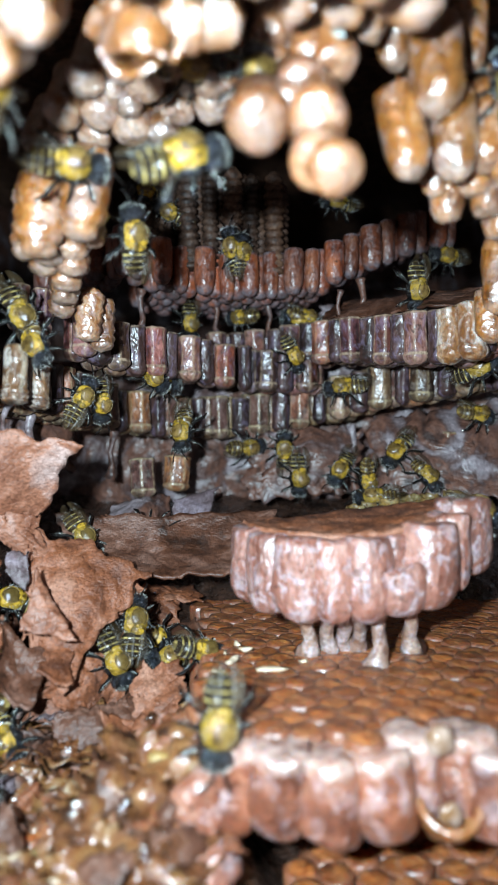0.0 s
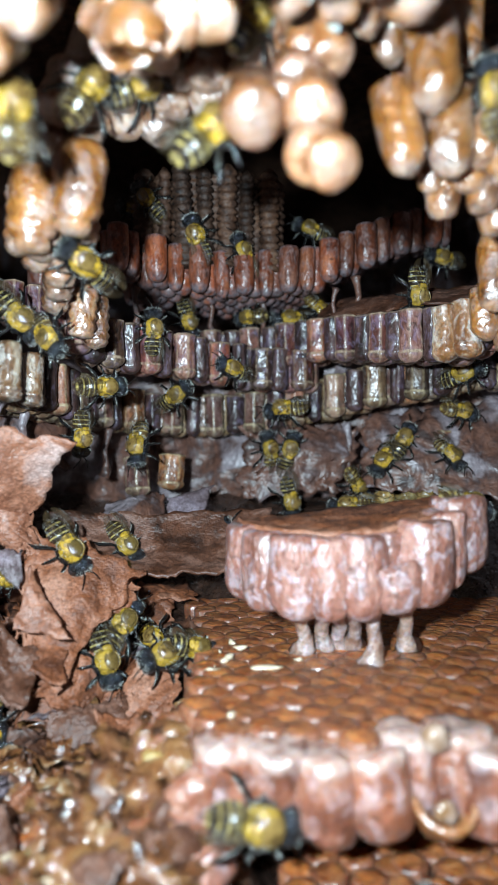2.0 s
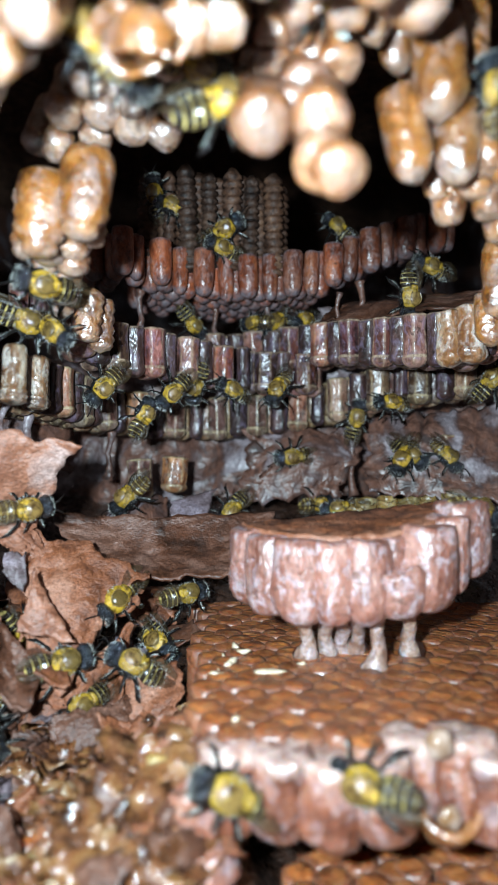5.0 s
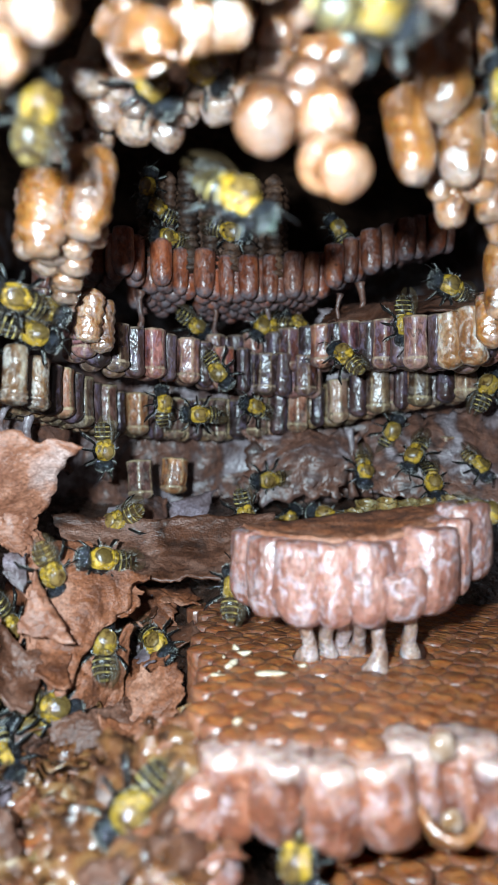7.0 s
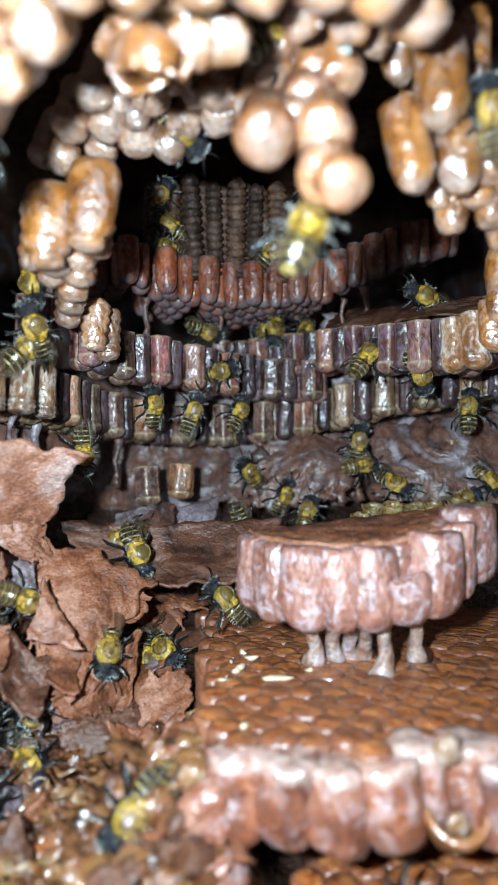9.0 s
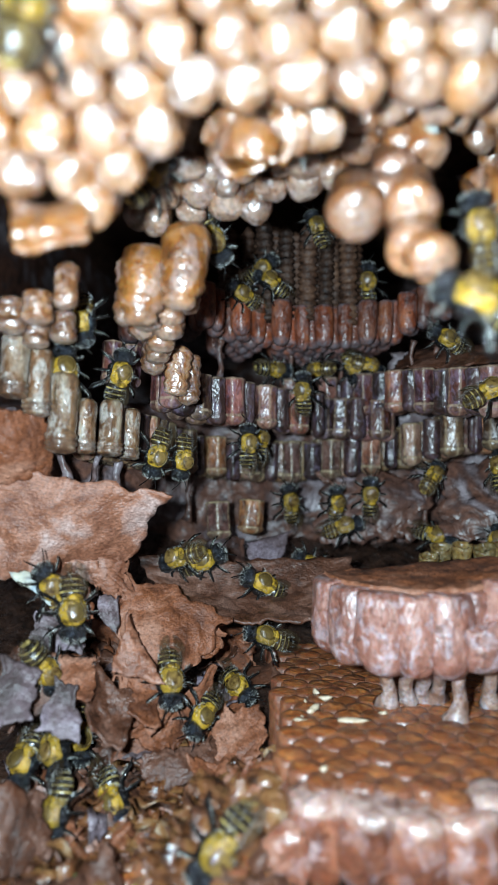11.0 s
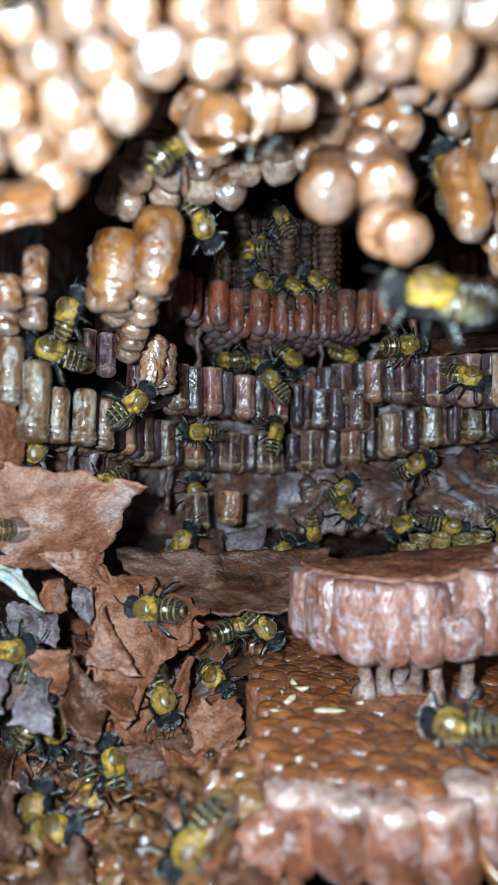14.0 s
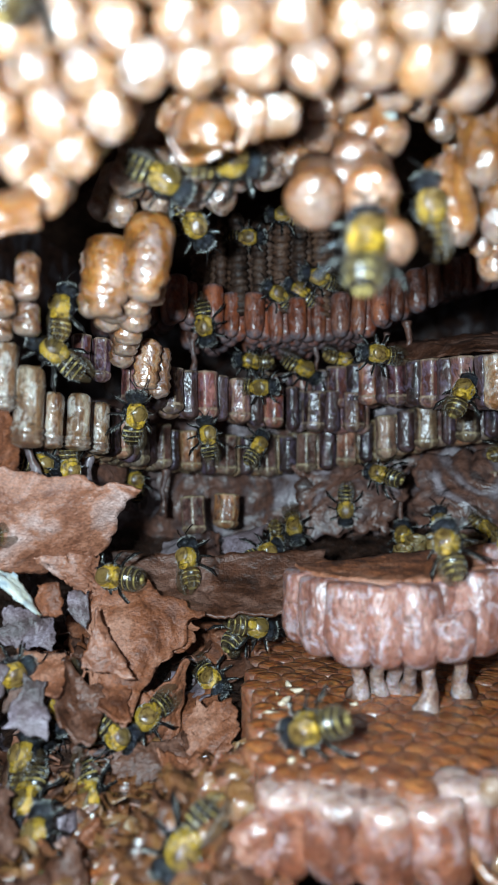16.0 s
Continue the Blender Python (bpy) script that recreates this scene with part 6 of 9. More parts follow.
    crawl(bees[12], (0.10, -0.99, -0.08), [(0, 17.7, 46.2, 23.5, 100), (0.4, 17.5, 46.2, 23.4, 100), (0.8, 17.4, 46.3, 23.3, 100), (1.2, 17.2, 46.3, 23.2, 100), (1.6, 17.1, 46.3, 23.0, 100), (2, 16.9, 46.4, 22.9, 100), (2.38, 16.9, 46.3, 23.1, 100), (2.75, 16.8, 46.2, 23.2, 100), (3.12, 16.8, 46.2, 23.4, 100), (3.5, 16.7, 46.1, 23.6, 100), (4, 16.6, 46.0, 23.4, 100), (6.5, 16.5, 46.3, 23.6, 100), (6.88, 16.7, 46.2, 23.7, 100), (7.25, 16.9, 46.1, 23.8, 100), (7.62, 17.1, 45.9, 23.9, 100), (8, 17.4, 45.8, 24.0, 100), (8.38, 16.8, 45.7, 23.4, 100), (8.77, 16.2, 45.6, 22.8, 100), (9.15, 15.6, 45.5, 22.2, 100), (9.53, 15.0, 45.4, 21.7, 100), (9.92, 14.4, 45.2, 21.1, 100), (10.3, 13.8, 45.1, 20.5, 100), (10.5, 12.1, 44.9, 21.1, 100), (11, 9.3, 44.3, 18.8, 100), (11.33, 9.3, 46.4, 19.9, 100), (11.67, 9.3, 48.5, 20.9, 100), (12, 9.3, 50.7, 22.0, 100), (12.5, 9.7, 50.9, 21.8, 100), (13, 9.9, 50.9, 22.0, 100), (13.5, 9.7, 50.8, 22.3, 100), (13.83, 10.0, 50.8, 23.6, 100), (14.17, 10.4, 50.9, 24.8, 100), (14.5, 10.7, 50.9, 26.1, 100), (14.88, 10.2, 49.5, 24.5, 100), (15.25, 9.7, 48.1, 22.9, 100), (15.62, 9.3, 46.7, 21.3, 100), (16, 8.8, 45.3, 19.7, 100)])
    crawl(bees[13], (0.51, -0.82, 0.24), [(0, -21.5, 64.9, 11.6, -60), (1, -21.2, 65.0, 11.8, -50), (1.5, -21.1, 65.3, 11.5, -46), (2, -21.2, 65.3, 11.1, -41), (3, -21.1, 65.4, 11.3, -31), (3.5, -21.1, 65.1, 11.1, -27), (4, -20.9, 65.0, 11.3, -22), (4.38, -20.9, 65.0, 11.2, -18), (4.77, -20.9, 65.1, 11.1, -15), (5.15, -20.9, 65.1, 11.0, -11), (5.53, -20.9, 65.2, 10.9, -7), (5.92, -20.9, 65.2, 10.8, -4), (6.3, -20.9, 65.3, 10.7, 0), (6.65, -20.7, 65.3, 10.3, -5), (7, -20.5, 65.3, 10.0, -10), (7.5, -19.5, 64.8, 8.9, 5), (8, -19.6, 64.8, 8.3, 20), (8.38, -20.2, 64.5, 8.8, 32), (8.77, -20.8, 64.2, 9.3, 44), (9.15, -21.4, 63.9, 9.8, 55), (9.53, -22.0, 63.6, 10.3, 67), (9.92, -22.6, 63.4, 10.8, 78), (10.3, -23.2, 63.1, 11.3, 90), (10.5, -25.1, 62.5, 11.3, 93), (11, -25.3, 60.0, 11.3, 100), (11.5, -25.1, 60.0, 11.9, 100), (12, -24.8, 60.4, 12.0, 100), (12.5, -24.0, 60.9, 12.0, 100), (13, -24.8, 60.8, 12.1, 135), (13.5, -24.9, 60.9, 12.2, 170), (14, -24.6, 61.3, 12.3, 174), (14.5, -24.1, 61.0, 12.4, 178), (15, -23.9, 61.0, 12.4, 169), (15.33, -23.7, 61.0, 12.5, 162), (15.67, -23.5, 60.9, 12.5, 156), (16, -23.4, 60.9, 12.6, 150)])
    crawl(bees[14], (-0.47, -0.87, 0.15), [(0, -20.0, 63.8, 8.7, -60), (0.4, -19.7, 63.9, 8.7, -58), (0.8, -19.3, 64.0, 8.8, -57), (1.2, -19.0, 64.1, 8.9, -55), (1.6, -18.7, 64.2, 9.0, -53), (2, -18.3, 64.3, 9.1, -51), (3.5, -18.0, 64.1, 8.9, -45), (4.2, -18.0, 64.0, 9.1, -42), (4.58, -18.1, 64.0, 9.6, -40), (4.97, -18.2, 64.1, 10.0, -39), (5.35, -18.2, 64.2, 10.5, -37), (5.73, -18.3, 64.2, 11.0, -35), (6.12, -18.3, 64.3, 11.5, -34), (6.5, -18.4, 64.3, 12.0, -32), (7, -18.8, 64.3, 12.1, -30), (7.33, -19.0, 64.1, 12.6, -39), (7.67, -19.3, 64.0, 13.0, -48), (8, -19.5, 63.8, 13.4, -57), (8.38, -19.9, 63.5, 14.1, -68), (8.77, -20.3, 63.2, 14.8, -78), (9.15, -20.7, 62.9, 15.5, -89), (9.53, -21.0, 62.6, 16.2, -99), (9.92, -21.4, 62.4, 17.0, -110), (10.3, -21.8, 62.1, 17.7, -120), (10.5, -23.7, 61.5, 18.0, -109), (11, -23.3, 59.0, 15.6, -80), (11.33, -22.7, 59.2, 15.8, -78), (11.67, -22.0, 59.3, 16.0, -76), (12, -21.3, 59.5, 16.3, -73), (12.5, -21.3, 59.9, 15.3, -70), (13, -21.3, 60.0, 15.0, -28), (13.5, -21.7, 60.0, 15.5, 15), (14, -22.3, 60.3, 15.8, 58), (14.5, -22.4, 60.0, 15.9, 100), (15, -22.2, 60.0, 15.9, 93), (15.33, -22.2, 60.0, 16.1, 89), (15.67, -22.2, 59.9, 16.3, 84), (16, -22.2, 59.8, 16.5, 80)])
    crawl(bees[15], (0.61, -0.79, -0.05), [(0, -18.0, 73.8, 4.5, 60), (0.5, -17.7, 73.9, 4.6, 50), (1, -17.2, 73.9, 5.7, 40), (1.5, -16.6, 74.3, 7.1, 30), (2, -15.0, 74.2, 5.3, 0), (2.5, -16.7, 74.4, 7.0, 60), (3, -17.1, 74.4, 7.3, 120), (3.5, -17.4, 74.0, 7.3, 180), (4, -17.0, 74.0, 7.6, 194), (4.38, -16.7, 74.7, 6.8, 205), (4.77, -16.4, 75.4, 6.1, 216), (5.15, -16.0, 76.1, 5.3, 227), (5.53, -15.7, 76.8, 4.5, 238), (5.92, -15.4, 77.5, 3.8, 249), (6.3, -15.1, 78.2, 3.0, 260), (6.5, -15.7, 78.3, 1.5, 263), (7, -16.5, 78.2, -1.2, 270), (7.5, -17.8, 77.8, -2.0, 270), (8, -19.6, 77.8, -4.2, 270), (8.38, -19.4, 76.9, -2.9, 270), (8.77, -19.2, 76.0, -1.6, 270), (9.15, -18.9, 75.0, -0.4, 270), (9.53, -18.7, 74.1, 0.9, 270), (9.92, -18.4, 73.2, 2.2, 270), (10.3, -18.2, 72.3, 3.5, 270), (10.5, -19.3, 71.9, 3.6, 265), (11, -18.5, 69.9, 3.3, 251), (11.5, -18.8, 69.8, 3.9, 237), (12, -19.3, 70.1, 3.3, 224), (12.5, -21.6, 70.4, 1.9, 210), (13, -21.9, 70.4, 1.3, 222), (13.33, -23.7, 68.4, 1.7, 231), (13.67, -25.4, 66.4, 2.2, 239), (14, -27.1, 64.4, 2.7, 248), (14.5, -28.3, 64.0, 3.1, 260), (15, -27.9, 64.3, 2.3, 290), (15.5, -27.1, 64.5, 1.7, 320), (16, -27.8, 69.9, 1.9, 350)])
    crawl(bees[16], (0.72, -0.69, -0.06), [(0, -16.9, 77.8, 3.9, -90), (0.33, -17.2, 77.9, 3.3, -91), (0.67, -17.5, 77.9, 2.8, -92), (1, -17.8, 77.9, 2.2, -92), (1.5, -18.1, 78.2, 0.6, -94), (2, -18.6, 78.2, -0.2, -95), (2.5, -17.7, 78.4, -0.5, -57), (3, -17.5, 78.4, -0.5, -18), (3.5, -16.3, 78.0, 0.5, 20), (4, -15.6, 77.9, 1.7, 32), (4.38, -14.4, 79.7, 2.2, 42), (4.77, -13.3, 81.4, 2.7, 52), (5.15, -12.1, 83.1, 3.1, 61), (5.53, -11.0, 84.8, 3.6, 71), (5.92, -9.8, 86.5, 4.0, 80), (6.3, -8.6, 88.2, 4.5, 90), (6.5, -9.5, 88.3, 4.9, 91), (7, -11.1, 88.2, 4.7, 95), (7.5, -10.4, 87.8, 5.1, 94), (8, -10.0, 87.8, 5.2, 93), (8.38, -10.9, 85.9, 5.2, 93), (8.77, -11.8, 84.0, 5.1, 92), (9.15, -12.6, 82.1, 5.1, 92), (9.53, -13.5, 80.2, 5.0, 91), (9.92, -14.4, 78.3, 5.0, 91), (10.3, -15.3, 76.4, 4.9, 90), (10.5, -16.6, 76.0, 5.3, 139), (10.75, -16.5, 75.0, 4.1, 199), (11, -16.4, 74.1, 2.9, 260), (11.5, -16.0, 74.1, 2.2, 257), (12, -16.8, 74.4, 1.0, 253), (12.5, -17.2, 74.7, 0.1, 250), (13, -17.5, 74.8, -0.8, 233), (13.5, -18.5, 67.7, -0.5, 215), (14, -21.2, 67.8, -0.7, 198), (14.5, -24.1, 67.3, -0.2, 180), (15, -24.0, 67.4, 0.1, 210), (15.33, -24.2, 68.1, 0.5, 230), (15.67, -24.4, 68.8, 0.9, 250), (16, -24.6, 69.5, 1.3, 270)])
    crawl(bees[17], (0.46, -0.89, -0.03), [(0, -11.9, 84.2, 7.5, -45), (0.5, -11.3, 81.3, 9.7, 8), (1, -11.4, 81.3, 11.9, 60), (1.5, -11.3, 81.6, 13.1, 90), (2, -10.8, 81.3, 12.7, 90), (2.25, -11.2, 81.3, 11.6, 45), (2.5, -11.6, 81.4, 10.5, 0), (2.75, -11.8, 81.3, 9.6, -40), (3, -12.0, 81.3, 8.7, -80), (3.5, -12.0, 81.1, 8.6, -85), (4, -12.9, 81.5, 7.5, -102), (4.38, -11.6, 82.3, 6.8, -115), (4.77, -10.2, 83.1, 6.0, -128), (5.15, -8.9, 83.9, 5.3, -141), (5.53, -7.5, 84.7, 4.5, -154), (5.92, -6.2, 85.4, 3.8, -167), (6.3, -4.8, 86.2, 3.0, -180), (6.5, -4.9, 86.3, 2.9, -180), (7, -6.4, 86.2, 3.2, -180), (7.5, -6.9, 85.8, 3.6, -207), (8, -7.5, 85.8, 3.8, -235), (8.38, -7.6, 85.6, 4.0, -255), (8.77, -7.7, 85.4, 4.2, -276), (9.15, -7.7, 85.2, 4.5, -297), (9.53, -7.8, 85.0, 4.7, -318), (9.92, -7.9, 84.8, 4.9, -339), (10.3, -8.0, 84.6, 5.1, -360), (10.5, -9.2, 84.3, 5.3, -334), (11, -9.7, 82.6, 5.2, -270), (11.5, -9.5, 82.6, 5.3, -267), (12, -9.5, 82.8, 5.3, -263), (12.5, -9.9, 83.1, 4.8, -260), (13, -10.5, 83.1, 4.7, -233), (13.33, -11.5, 83.1, 4.9, -216), (13.67, -12.4, 83.2, 5.2, -198), (14, -13.4, 83.2, 5.4, -180), (14.17, -13.0, 83.1, 5.7, -240), (14.33, -12.6, 83.1, 5.9, -300), (14.5, -12.3, 83.0, 6.1, -360), (14.88, -12.1, 83.0, 6.0, -335), (15.25, -11.9, 82.9, 5.8, -310), (15.62, -11.7, 82.9, 5.6, -285), (16, -11.5, 82.9, 5.5, -260)])
    crawl(bees[18], (-0.42, -0.89, -0.18), [(0, -11.3, 88.9, 7.0, -10), (0.33, -11.2, 88.9, 6.7, -10), (0.67, -11.1, 89.0, 6.4, -10), (1, -11.1, 89.0, 6.1, -10), (1.5, -8.9, 89.3, 5.4, -10), (2, -9.0, 89.2, 5.4, 35), (2.5, -7.7, 89.4, 5.8, 80), (3, -9.4, 89.4, 5.7, 125), (3.5, -9.4, 89.0, 5.6, 170), (4, -9.3, 89.0, 5.7, 197), (4.38, -8.4, 88.9, 6.1, 217), (4.77, -7.5, 88.9, 6.5, 238), (5.15, -6.7, 88.8, 6.9, 258), (5.53, -5.8, 88.8, 7.3, 279), (5.92, -4.9, 88.8, 7.7, 299), (6.3, -4.0, 88.7, 8.1, 320), (6.5, -3.9, 88.8, 8.3, 317), (7, -4.0, 88.7, 8.7, 310), (7.5, -4.5, 88.6, 9.4, 327), (8, -4.8, 88.7, 9.5, 343), (8.38, -4.6, 88.5, 9.5, 356), (8.77, -4.4, 88.4, 9.6, 369), (9.15, -4.2, 88.2, 9.7, 382), (9.53, -3.9, 88.0, 9.8, 394), (9.92, -3.7, 87.9, 9.9, 407), (10.3, -3.5, 87.7, 10.0, 420), (10.5, -4.5, 87.4, 10.6, 429), (11, -3.0, 86.0, 12.1, 450), (11.5, -3.3, 85.9, 11.6, 443), (12, -2.9, 86.1, 12.5, 437), (12.5, -2.8, 86.4, 12.3, 430), (13, -2.9, 86.4, 12.4, 450), (13.5, -3.4, 86.3, 12.6, 470), (14, -4.3, 86.6, 12.5, 490), (14.5, -4.8, 86.3, 12.9, 510), (15, -4.9, 86.3, 12.5, 460), (15.33, -4.9, 86.2, 12.3, 427), (15.67, -4.9, 86.2, 12.0, 393), (16, -4.9, 86.2, 11.7, 360)])
    crawl(bees[19], (-0.48, -0.80, 0.37), [(0, -8.6, 84.9, 0.7, -90), (0.5, -8.9, 84.9, -1.7, -90), (1, -9.6, 84.9, -2.2, -90), (1.5, -10.9, 85.2, -1.3, -90), (2, -13.5, 85.2, -1.2, -90), (2.5, -15.9, 85.4, -1.6, -75), (3, -15.2, 85.3, -2.1, -60), (3.5, -14.5, 85.0, -3.8, -130), (4, -14.5, 84.9, -5.3, -134), (4.2, -14.7, 84.9, -6.3, -135), (4.62, -15.0, 85.0, -6.8, -138), (5.04, -15.3, 85.0, -7.3, -141), (5.46, -15.5, 85.1, -7.8, -144), (5.88, -15.8, 85.1, -8.3, -147), (6.3, -16.1, 85.2, -8.8, -151), (6.65, -15.6, 81.7, -9.1, -153), (7, -15.2, 78.2, -9.4, -156), (7.33, -15.5, 78.1, -9.8, -158), (7.67, -15.8, 77.9, -10.2, -161), (8, -16.1, 77.8, -10.7, -163), (8.38, -15.9, 77.6, -10.6, -166), (8.77, -15.7, 77.4, -10.6, -169), (9.15, -15.6, 77.2, -10.6, -172), (9.53, -15.4, 76.9, -10.5, -174), (9.92, -15.2, 76.7, -10.5, -177), (10.3, -15.0, 76.5, -10.5, -180), (10.5, -15.9, 76.2, -10.3, -210), (11, -17.2, 75.5, -8.4, -169), (11.5, -16.8, 75.9, -9.1, -127), (12, -18.1, 81.6, -9.2, -86), (12.5, -17.3, 82.0, -9.3, -45), (13, -16.5, 82.1, -9.0, 8), (13.5, -14.8, 82.2, -7.9, 60), (14, -15.0, 82.5, -8.1, 60), (14.5, -15.1, 82.2, -8.2, 60), (15, -14.5, 82.2, -9.2, 73), (15.33, -14.0, 80.3, -9.2, 82), (15.67, -13.5, 78.3, -9.1, 91), (16, -13.0, 76.3, -9.1, 100)])
    crawl(bees[20], (0.54, -0.84, 0.03), [(0, -8.6, 98.0, 16.3, -90), (0.33, -8.4, 98.0, 16.3, -87), (0.67, -8.1, 98.1, 16.3, -85), (1, -7.9, 98.1, 16.3, -82), (1.5, -8.1, 98.4, 16.3, -78), (2, -8.1, 98.3, 16.3, -74), (3, -8.0, 98.5, 16.4, -65), (3.5, -7.9, 98.1, 16.2, -61), (4, -7.9, 98.0, 16.2, -57), (6.5, -8.1, 98.3, 16.4, -37), (7, -7.6, 98.2, 16.3, -33), (8, -7.7, 97.8, 16.3, -25), (8.38, -7.3, 97.6, 16.2, -21), (8.77, -6.9, 97.4, 16.1, -18), (9.15, -6.5, 97.2, 16.1, -15), (9.53, -6.2, 97.0, 16.0, -12), (9.92, -5.8, 96.8, 15.9, -9), (10.3, -5.4, 96.6, 15.8, -6), (10.5, -7.0, 96.2, 16.1, -4), (11, -6.8, 94.6, 16.1, 0), (11.5, -7.6, 94.4, 16.5, 0), (11.83, -7.2, 94.6, 16.4, 0), (12.17, -6.7, 94.9, 16.3, 0), (12.5, -6.3, 95.1, 16.1, 0), (13, -6.0, 95.1, 16.2, 2), (13.33, -6.2, 95.2, 16.2, 4), (13.67, -6.4, 95.3, 16.1, 6), (14, -6.6, 95.4, 16.0, 8), (14.5, -2.7, 95.4, 16.3, 10), (14.88, -3.8, 95.3, 16.3, 52), (15.25, -4.8, 95.2, 16.3, 95), (15.62, -5.9, 95.0, 16.4, 138), (16, -7.0, 94.9, 16.4, 180)])
    crawl(bees[21], (-0.64, -0.77, -0.04), [(0, -1.6, 98.0, 17.2, 180), (0.38, -1.2, 98.1, 17.2, 180), (0.75, -0.8, 98.2, 17.1, 180), (1.12, -0.3, 98.3, 17.1, 180), (1.5, 0.1, 98.4, 17.0, 180), (3, 0.4, 98.5, 16.9, 180), (3.5, -0.7, 98.1, 16.6, 180), (4, -1.1, 98.0, 16.6, 180), (4.42, -0.3, 98.0, 16.6, 180), (4.83, 0.4, 98.1, 16.6, 180), (5.25, 1.2, 98.1, 16.5, 180), (5.67, 2.0, 98.2, 16.5, 180), (6.08, 2.8, 98.2, 16.4, 180), (6.5, 3.6, 98.3, 16.4, 180), (7, 3.2, 98.2, 16.4, 180), (8, 3.2, 97.8, 16.5, 180), (8.42, 2.4, 97.6, 16.4, 180), (8.83, 1.7, 97.4, 16.3, 180), (9.25, 0.9, 97.1, 16.2, 180), (9.67, 0.2, 96.9, 16.1, 180), (10.08, -0.6, 96.7, 15.9, 180), (10.5, -1.3, 96.5, 15.8, 180), (11, -1.2, 95.0, 16.1, 180), (11.38, -4.1, 93.6, 15.8, 180), (11.75, -7.0, 92.2, 15.5, 180), (12.12, -9.8, 90.8, 15.1, 180), (12.5, -12.7, 89.4, 14.8, 180), (12.9, -12.3, 90.5, 15.1, 180), (13.3, -11.8, 91.6, 15.4, 180), (13.7, -11.3, 92.7, 15.7, 180), (14.1, -10.8, 93.8, 16.0, 180), (14.5, -10.4, 94.9, 16.3, 180), (14.88, -9.4, 94.9, 16.2, 180), (15.25, -8.3, 94.9, 16.2, 180), (15.62, -7.3, 95.0, 16.2, 180), (16, -6.3, 95.0, 16.2, 180)])
    crawl(bees[22], (0.55, -0.65, 0.53), [(0, 8.2, 98.1, 17.0, 0), (0.5, 9.8, 98.2, 17.5, -11), (0.83, 10.1, 98.2, 17.6, -19), (1.17, 10.5, 98.3, 17.6, -27), (1.5, 10.8, 98.4, 17.6, -34), (2, 10.8, 98.3, 17.8, -46), (2.33, 10.4, 98.4, 17.6, -53), (2.67, 10.0, 98.4, 17.5, -61), (3, 9.6, 98.5, 17.3, -69), (3.5, 9.0, 98.1, 17.4, -80), (4, 8.6, 98.0, 17.3, -98), (4.38, 8.3, 98.0, 17.2, -112), (4.77, 8.0, 98.1, 17.1, -125), (5.15, 7.7, 98.1, 17.0, -139), (5.53, 7.4, 98.2, 16.9, -153), (5.92, 7.1, 98.2, 16.8, -166), (6.3, 6.8, 98.3, 16.6, -180), (7, 6.7, 98.2, 16.7, -190), (8, 6.7, 97.8, 16.7, -239), (8.38, 6.9, 97.7, 16.7, -257), (8.77, 7.2, 97.5, 16.6, -276), (9.15, 7.4, 97.4, 16.6, -294), (9.53, 7.7, 97.3, 16.6, -313), (9.92, 7.9, 97.1, 16.5, -332), (10.3, 8.1, 97.0, 16.5, -350), (10.5, 6.5, 96.8, 16.7, -360), (11, 6.5, 95.7, 16.7, -360), (11.5, 6.4, 95.6, 16.6, -360), (12, 6.5, 95.8, 16.6, -360), (12.5, 6.4, 96.0, 16.5, -360), (13, 6.5, 95.9, 16.5, -360), (13.5, 6.4, 95.9, 16.4, -360), (14, 6.6, 96.2, 16.6, -360), (14.5, 6.5, 96.0, 16.5, -360), (15, 6.4, 95.9, 16.5, -360), (16, 6.5, 95.8, 16.4, -360)])
    crawl(bees[23], (0.31, -0.81, 0.50), [(0, 6.9, 98.1, 16.8, 180), (1.5, 6.6, 98.4, 16.5, 194), (1.9, 6.3, 98.3, 16.6, 198), (2.3, 6.0, 98.3, 16.7, 202), (2.7, 5.6, 98.2, 16.8, 205), (3.1, 5.3, 98.2, 16.9, 209), (3.5, 5.0, 98.1, 16.9, 213), (4, 4.8, 98.0, 17.0, 218), (4.42, 4.3, 98.1, 16.9, 221), (4.83, 3.7, 98.1, 16.7, 225), (5.25, 3.2, 98.2, 16.6, 229), (5.67, 2.6, 98.2, 16.4, 233), (6.08, 2.1, 98.2, 16.3, 237), (6.5, 1.5, 98.3, 16.1, 241), (6.88, 1.7, 97.7, 16.1, 244), (7.25, 1.9, 97.2, 16.1, 248), (7.62, 2.1, 96.6, 16.0, 251), (8, 2.3, 96.0, 16.0, 255), (8.42, 2.6, 96.1, 16.1, 259), (8.83, 2.8, 96.2, 16.2, 263), (9.25, 3.1, 96.3, 16.3, 267), (9.67, 3.4, 96.5, 16.4, 271), (10.08, 3.6, 96.6, 16.5, 275), (10.5, 3.9, 96.7, 16.6, 278), (11, 4.1, 95.5, 16.4, 283), (11.38, 2.9, 95.5, 16.0, 287), (11.75, 1.8, 95.5, 15.7, 290), (12.12, 0.7, 95.5, 15.3, 294), (12.5, -0.5, 95.5, 15.0, 297), (12.9, -0.7, 95.5, 15.3, 301), (13.3, -1.0, 95.5, 15.6, 305), (13.7, -1.2, 95.5, 15.9, 308), (14.1, -1.5, 95.5, 16.2, 312), (14.5, -1.7, 95.4, 16.5, 316), (14.88, -1.1, 95.4, 16.1, 319), (15.25, -0.4, 95.5, 15.8, 323), (15.62, 0.3, 95.5, 15.4, 326), (16, 0.9, 95.5, 15.1, 330)])
